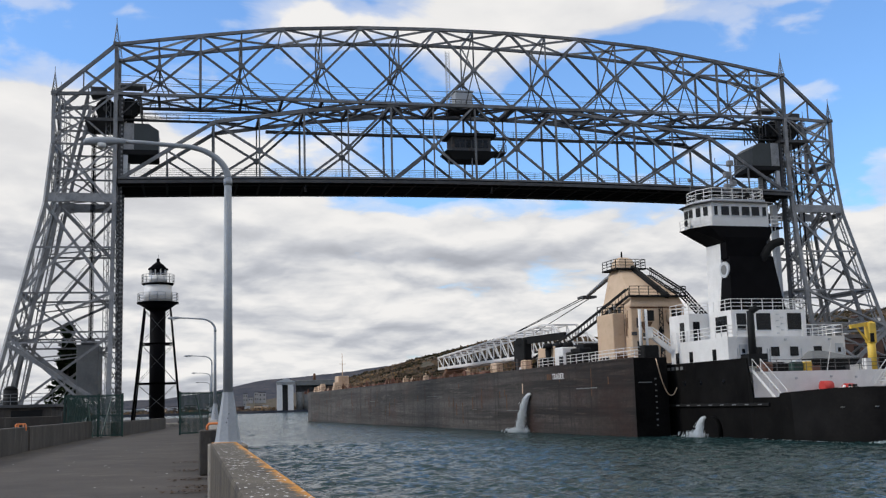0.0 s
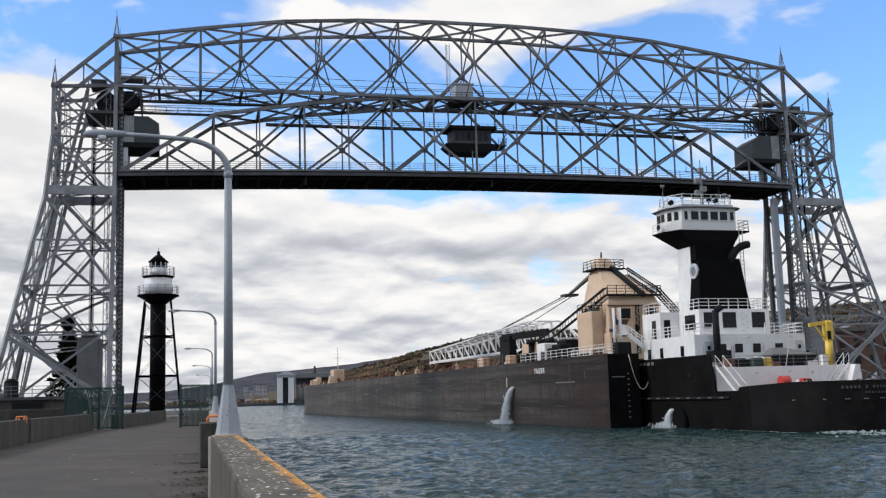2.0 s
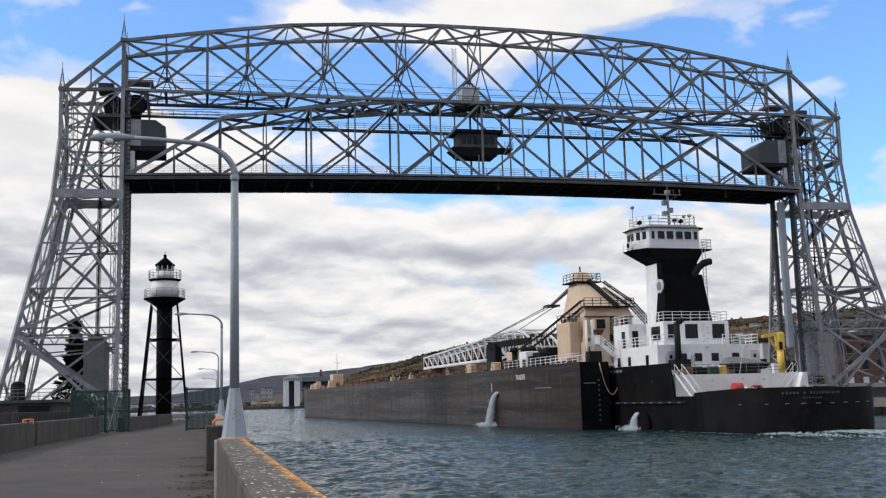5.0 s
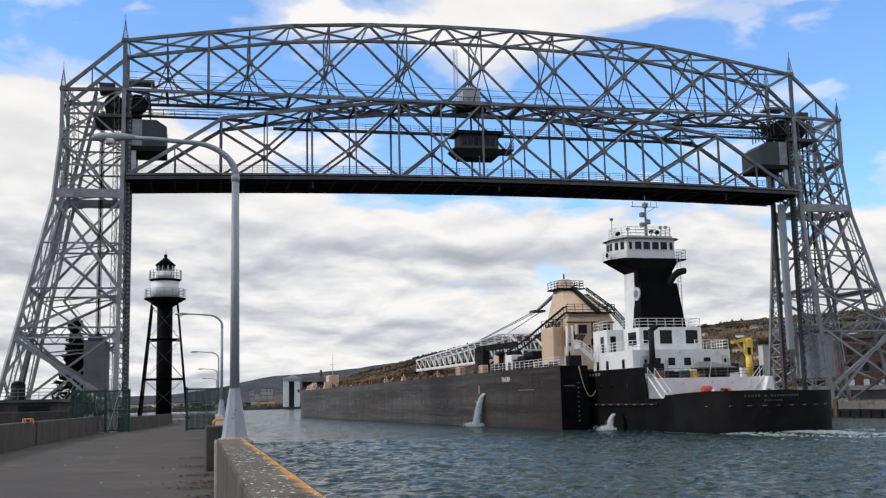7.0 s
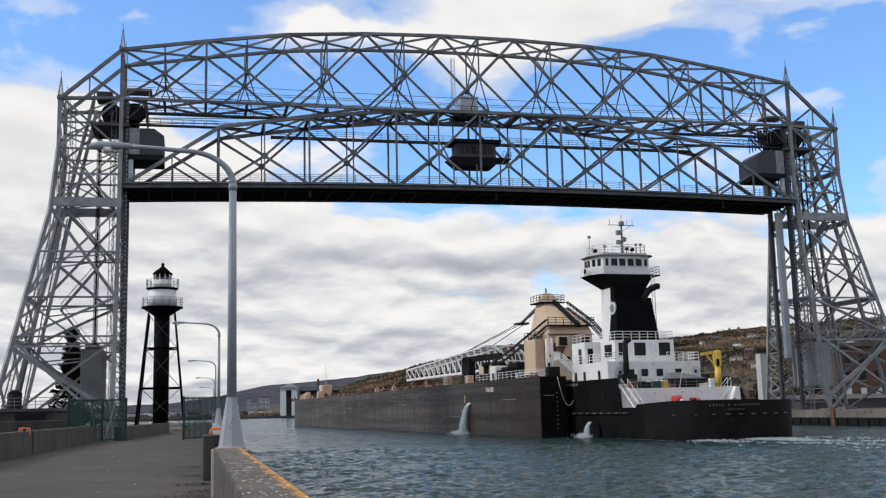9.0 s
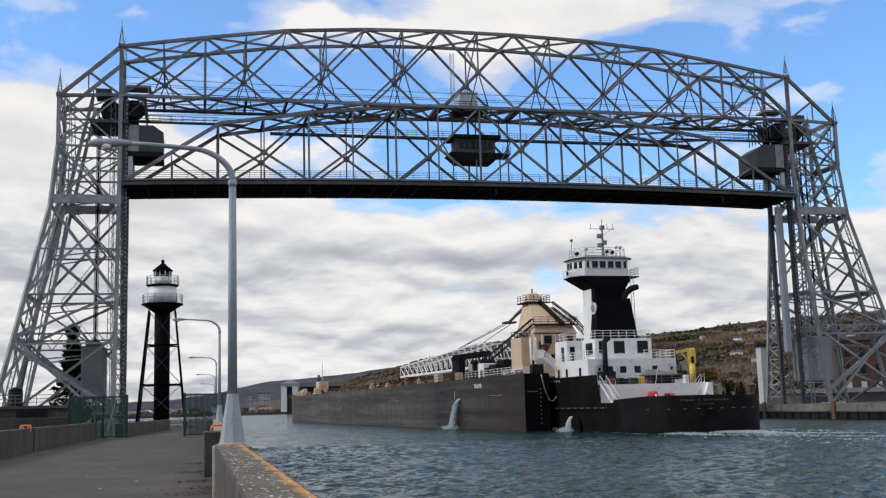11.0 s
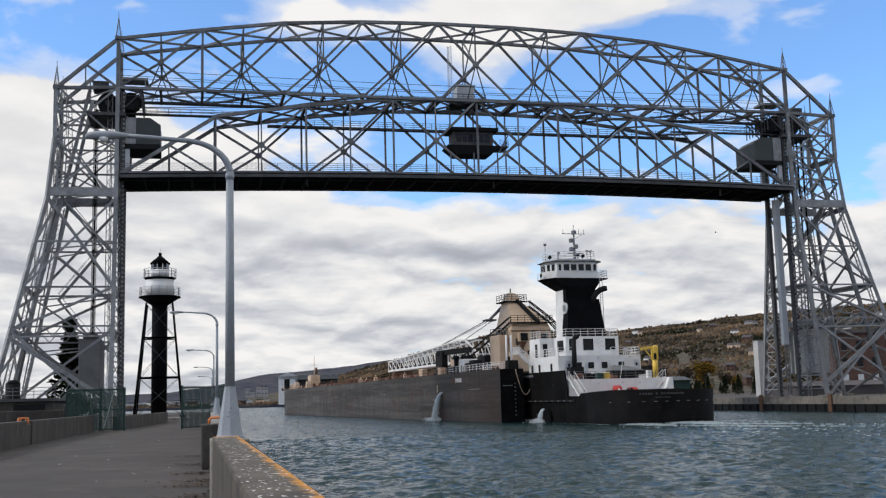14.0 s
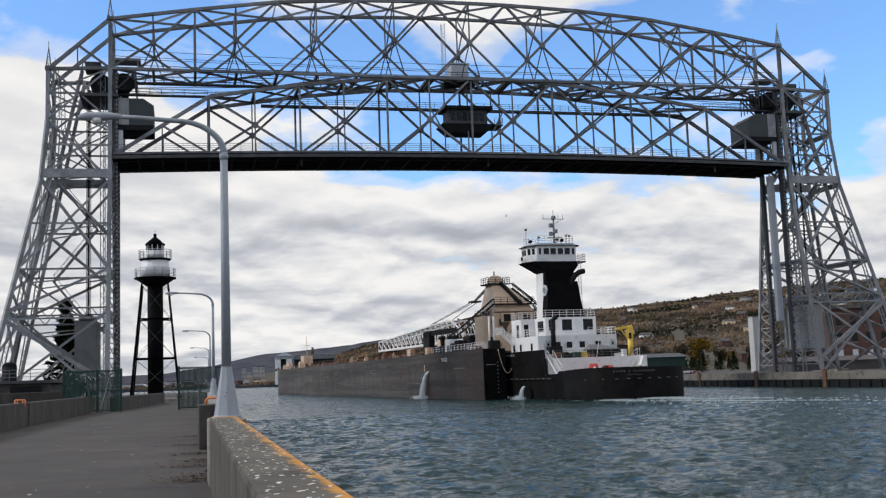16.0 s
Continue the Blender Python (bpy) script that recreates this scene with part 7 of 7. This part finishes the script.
def build_warehouse():
    """Brick building behind the north tower."""
    w = tagged(new("brick_building"), "long dark red brick building with rows of windows", "brick building")
    part("wall", box(B(), 0, 70, 0, 30, 0, 14.5, 0.1), BRICKRED, w)
    part("cornice", box(B(), -0.4, 70.4, -0.4, 30.4, 14.5, 15.4), TILEROOF, w)
    part("tower_wall", box(B(), 22, 40, -1.2, 8, 0, 21.0), BRICKRED, w)
    part("tower_cornice", box(B(), 21.6, 40.4, -1.6, 8.4, 21.0, 21.8), TILEROOF, w)
    for r in range(3):
        for k in range(20):
            x = 1.6 + k * 3.4
            yy = -1.28 if 22 < x < 39 else -0.08
            wd = part("window", box(B(), x, x + 1.3, yy, yy + 0.12, 2.4 + r * 4.0, 4.6 + r * 4.0), GLASSY if r else SLAB, w)
            part("sill", box(B(), x - 0.15, x + 1.45, yy - 0.1, yy + 0.1, 2.2 + r * 4.0, 2.4 + r * 4.0), BLOCK, wd)
    w.matrix_world = pose(152, 232, 1.98, 0, 0, -25)
    s = tagged(new("shed"), "low dark shed roof behind the north pier wall", "shed")
    part("wall", box(B(), 122, 165, 200, 212, 1.98, 4.0), TILEROOF, s)
    part("roof", prism(B(), [(121.5, 199.5), (165.5, 199.5), (165.5, 212.5), (121.5, 212.5)], 4.0, 5.0, [(121.5, 205), (165.5, 205), (165.5, 207), (121.5, 207)]), TILEROOF, s)
    p = tagged(new("pale_building"), "pale building seen through the north tower", "building")
    part("wall", box(B(), 122.0, 124.4, 215, 217, 1.98, 14.2), PALEWALL, p)
    part("roof", box(B(), 121.9, 124.5, 214.9, 217.1, 14.2, 14.4), BLOCK, p)
    g = tagged(new("green_shed"), "teal metal shed on the north bank", "shed")
    part("wall", box(B(), 132, 147, 300, 312, 1.9, 7), GREEN, g)
    part("roof", prism(B(), [(131.5, 299), (147.5, 299), (147.5, 313), (131.5, 313)], 7, 8.2, [(131.5, 305), (147.5, 305), (147.5, 306), (131.5, 306)]), SLATE, g)


build_warehouse()

BARK = make("dark_bark", (0.03, 0.025, 0.02), (0.07, 0.055, 0.045), 0.9, 0, 2, 12, 0.3)
PINE = tree_material("dark_conifer", [(0.012, 0.022, 0.012), (0.02, 0.032, 0.018), (0.03, 0.04, 0.02)])
GOLD = tree_material("yellow_autumn_leaves", [(0.20, 0.12, 0.02), (0.30, 0.17, 0.03), (0.13, 0.10, 0.03), (0.09, 0.08, 0.035)])


def build_tree(x, y, z, h, material, label, seed, conifer=False):
    rng = random.Random(seed)
    t = tagged(new("tree"), label, "tree", "bank trees")
    bm = B()
    tube(bm, (0, 0, 0), (0, 0, h * (0.95 if conifer else 0.6)), h * 0.022, h * 0.006, 8)
    tips = []
    for k in range(9 if not conifer else 0):
        a, f = rng.uniform(0, 6.28), rng.uniform(0.3, 0.6)
        q = (math.cos(a) * h * 0.25, math.sin(a) * h * 0.25, h * rng.uniform(0.55, 0.9))
        tube(bm, (0, 0, h * f), q, h * 0.009, h * 0.003, 5)
        tips.append(q)
    part("trunk", bm, BARK, t)
    verts, faces = [], []
    for k in range(1100):
        if conifer:
            f = rng.random() ** 0.8
            r = h * 0.25 * (1 - f) * rng.uniform(0.35, 1.1)
            a = rng.uniform(0, 6.28)
            c = (r * math.cos(a), r * math.sin(a), h * (0.08 + 0.9 * f) - r * 0.25)
        else:
            q = rng.choice(tips)
            c = (q[0] + rng.gauss(0, h * 0.07), q[1] + rng.gauss(0, h * 0.07), q[2] + rng.gauss(0, h * 0.075))
        s = h * rng.uniform(0.014, 0.034)
        i0 = len(verts)
        for n in range(4):
            verts.append((c[0] + rng.gauss(0, s), c[1] + rng.gauss(0, s), c[2] + rng.gauss(0, s * 0.7)))
        faces += [(i0, i0 + 1, i0 + 2), (i0, i0 + 2, i0 + 3), (i0, i0 + 3, i0 + 1), (i0 + 1, i0 + 3, i0 + 2)]
    me = bpy.data.meshes.new("crown")
    me.from_pydata(verts, [], faces)
    me.materials.append(material)
    cr = new("crown", me)
    cr.parent = t
    t.matrix_world = pose(x, y, z)


rng = random.Random(9)
for k in range(92):
    xx, yy = polar(rng.uniform(20, 34), rng.uniform(330, 690))
    con = rng.random() < 0.3
    build_tree(xx, yy, 1.9, rng.uniform(5, 11), PINE if con else rng.choice((GOLD, WOODS, WOODS)), "dark conifer on the north bank" if con else "autumn tree with thinning leaves on the north bank", 100 + k, con)
build_tree(-19.3, 190, 2.0, 17.0, PINE, "dark spruce behind the south tower", 55, True)
# land beyond the canal mouth on the north side
bm = B()
prism(bm, [(99.5, 420.01), (400, 420.01), (900, 1000), (330, 1000), (120, 520)], -2.0, 1.6)
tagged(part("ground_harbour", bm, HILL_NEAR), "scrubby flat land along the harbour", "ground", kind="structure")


def build_car(x, y, z, turn, material, label):
    c = tagged(new("parked_car"), label, "car", "parked cars")
    part("body", prism(B(), [(-0.85, -2.1), (0.85, -2.1), (0.85, 2.1), (-0.85, 2.1)], 0.3, 0.85), material, c)
    part("cabin", prism(B(), [(-0.8, -1.3), (0.8, -1.3), (0.8, 0.9), (-0.8, 0.9)], 0.85, 1.45, [(-0.65, -0.8), (0.65, -0.8), (0.65, 0.4), (-0.65, 0.4)]), GLASSY, c)
    for sx in (-0.85, 0.7):
        for yy in (-1.3, 1.3):
            part("wheel", tube(B(), (sx, yy, 0.32), (sx + 0.15, yy, 0.32), 0.32, None, 14), RUBBER, c)
    c.matrix_world = pose(x, y, z, 0, 0, turn)


for k in range(9):
    build_car(122 + k * 2.6 + (k % 3), 252 + k * 5.5, 2.0, 80 + k * 7, (WHITE, SLAB, RED, BLACK, SLAB, WHITE)[k % 6], "parked car on the north bank")


def build_gull():
    g = tagged(new("gull"), "white gull with grey wings gliding past the bridge", "gull")
    bm = B()
    sweep(bm, [(0, 0.26, 0), (0, 0.2, 0.01), (0, 0.05, 0), (0, -0.12, 0), (0, -0.26, 0.01)], [0.02, 0.05, 0.075, 0.06, 0.02], 8)
    part("body", bm, WHITE, g)
    for s in (-1, 1):
        bm = B()
        prism(bm, [(s * 0.04, 0.10), (s * 0.32, 0.16), (s * 0.66, 0.0), (s * 0.34, 0.02), (s * 0.04, -0.06)], 0.0, 0.015, [(s * 0.04, 0.10), (s * 0.32, 0.16), (s * 0.66, 0.0), (s * 0.34, 0.02), (s * 0.04, -0.06)])
        for v in bm.verts:
            v.co.z += 0.42 * abs(v.co.x) if abs(v.co.x) < 0.4 else 0.30 - 0.30 * abs(v.co.x)
        part("wing", bm, BLOCK, g, "grey wing")
    part("tail", prism(B(), [(-0.03, -0.22), (0.03, -0.22), (0.08, -0.38), (-0.08, -0.38)], 0.0, 0.012), WHITE, g)
    return g


gull = build_gull()


# ---- motion ----
def motions():
    # the ship slides out along the canal at 3.6 m/s, its hull swinging slowly to port
    rows = []
    for k in range(9):
        u = k / 4 - 1
        rows.append((2.0 * k, pose(53.93 + 0.53 * u, 124.79 + 28.47 * u + 0.33 * u * u, 0, 0, 0, 3.38 + 0.58 * u)))
    walk(ship, rows)
    # a gull glides across from the north tower
    fly = [(0.0, 385.0, 46.0), (12.0, 139.0, 38.0), (14.0, 105.7, 35.9), (14.5, 93.3, 36.2), (15.0, 82.6, 36.3), (15.5, 71.5, 36.0), (16.0, 61.6, 34.5)]
    walk(gull, [(t, pose(x, 200, z, 0, 12, 80)) for t, x, z in fly])


motions()
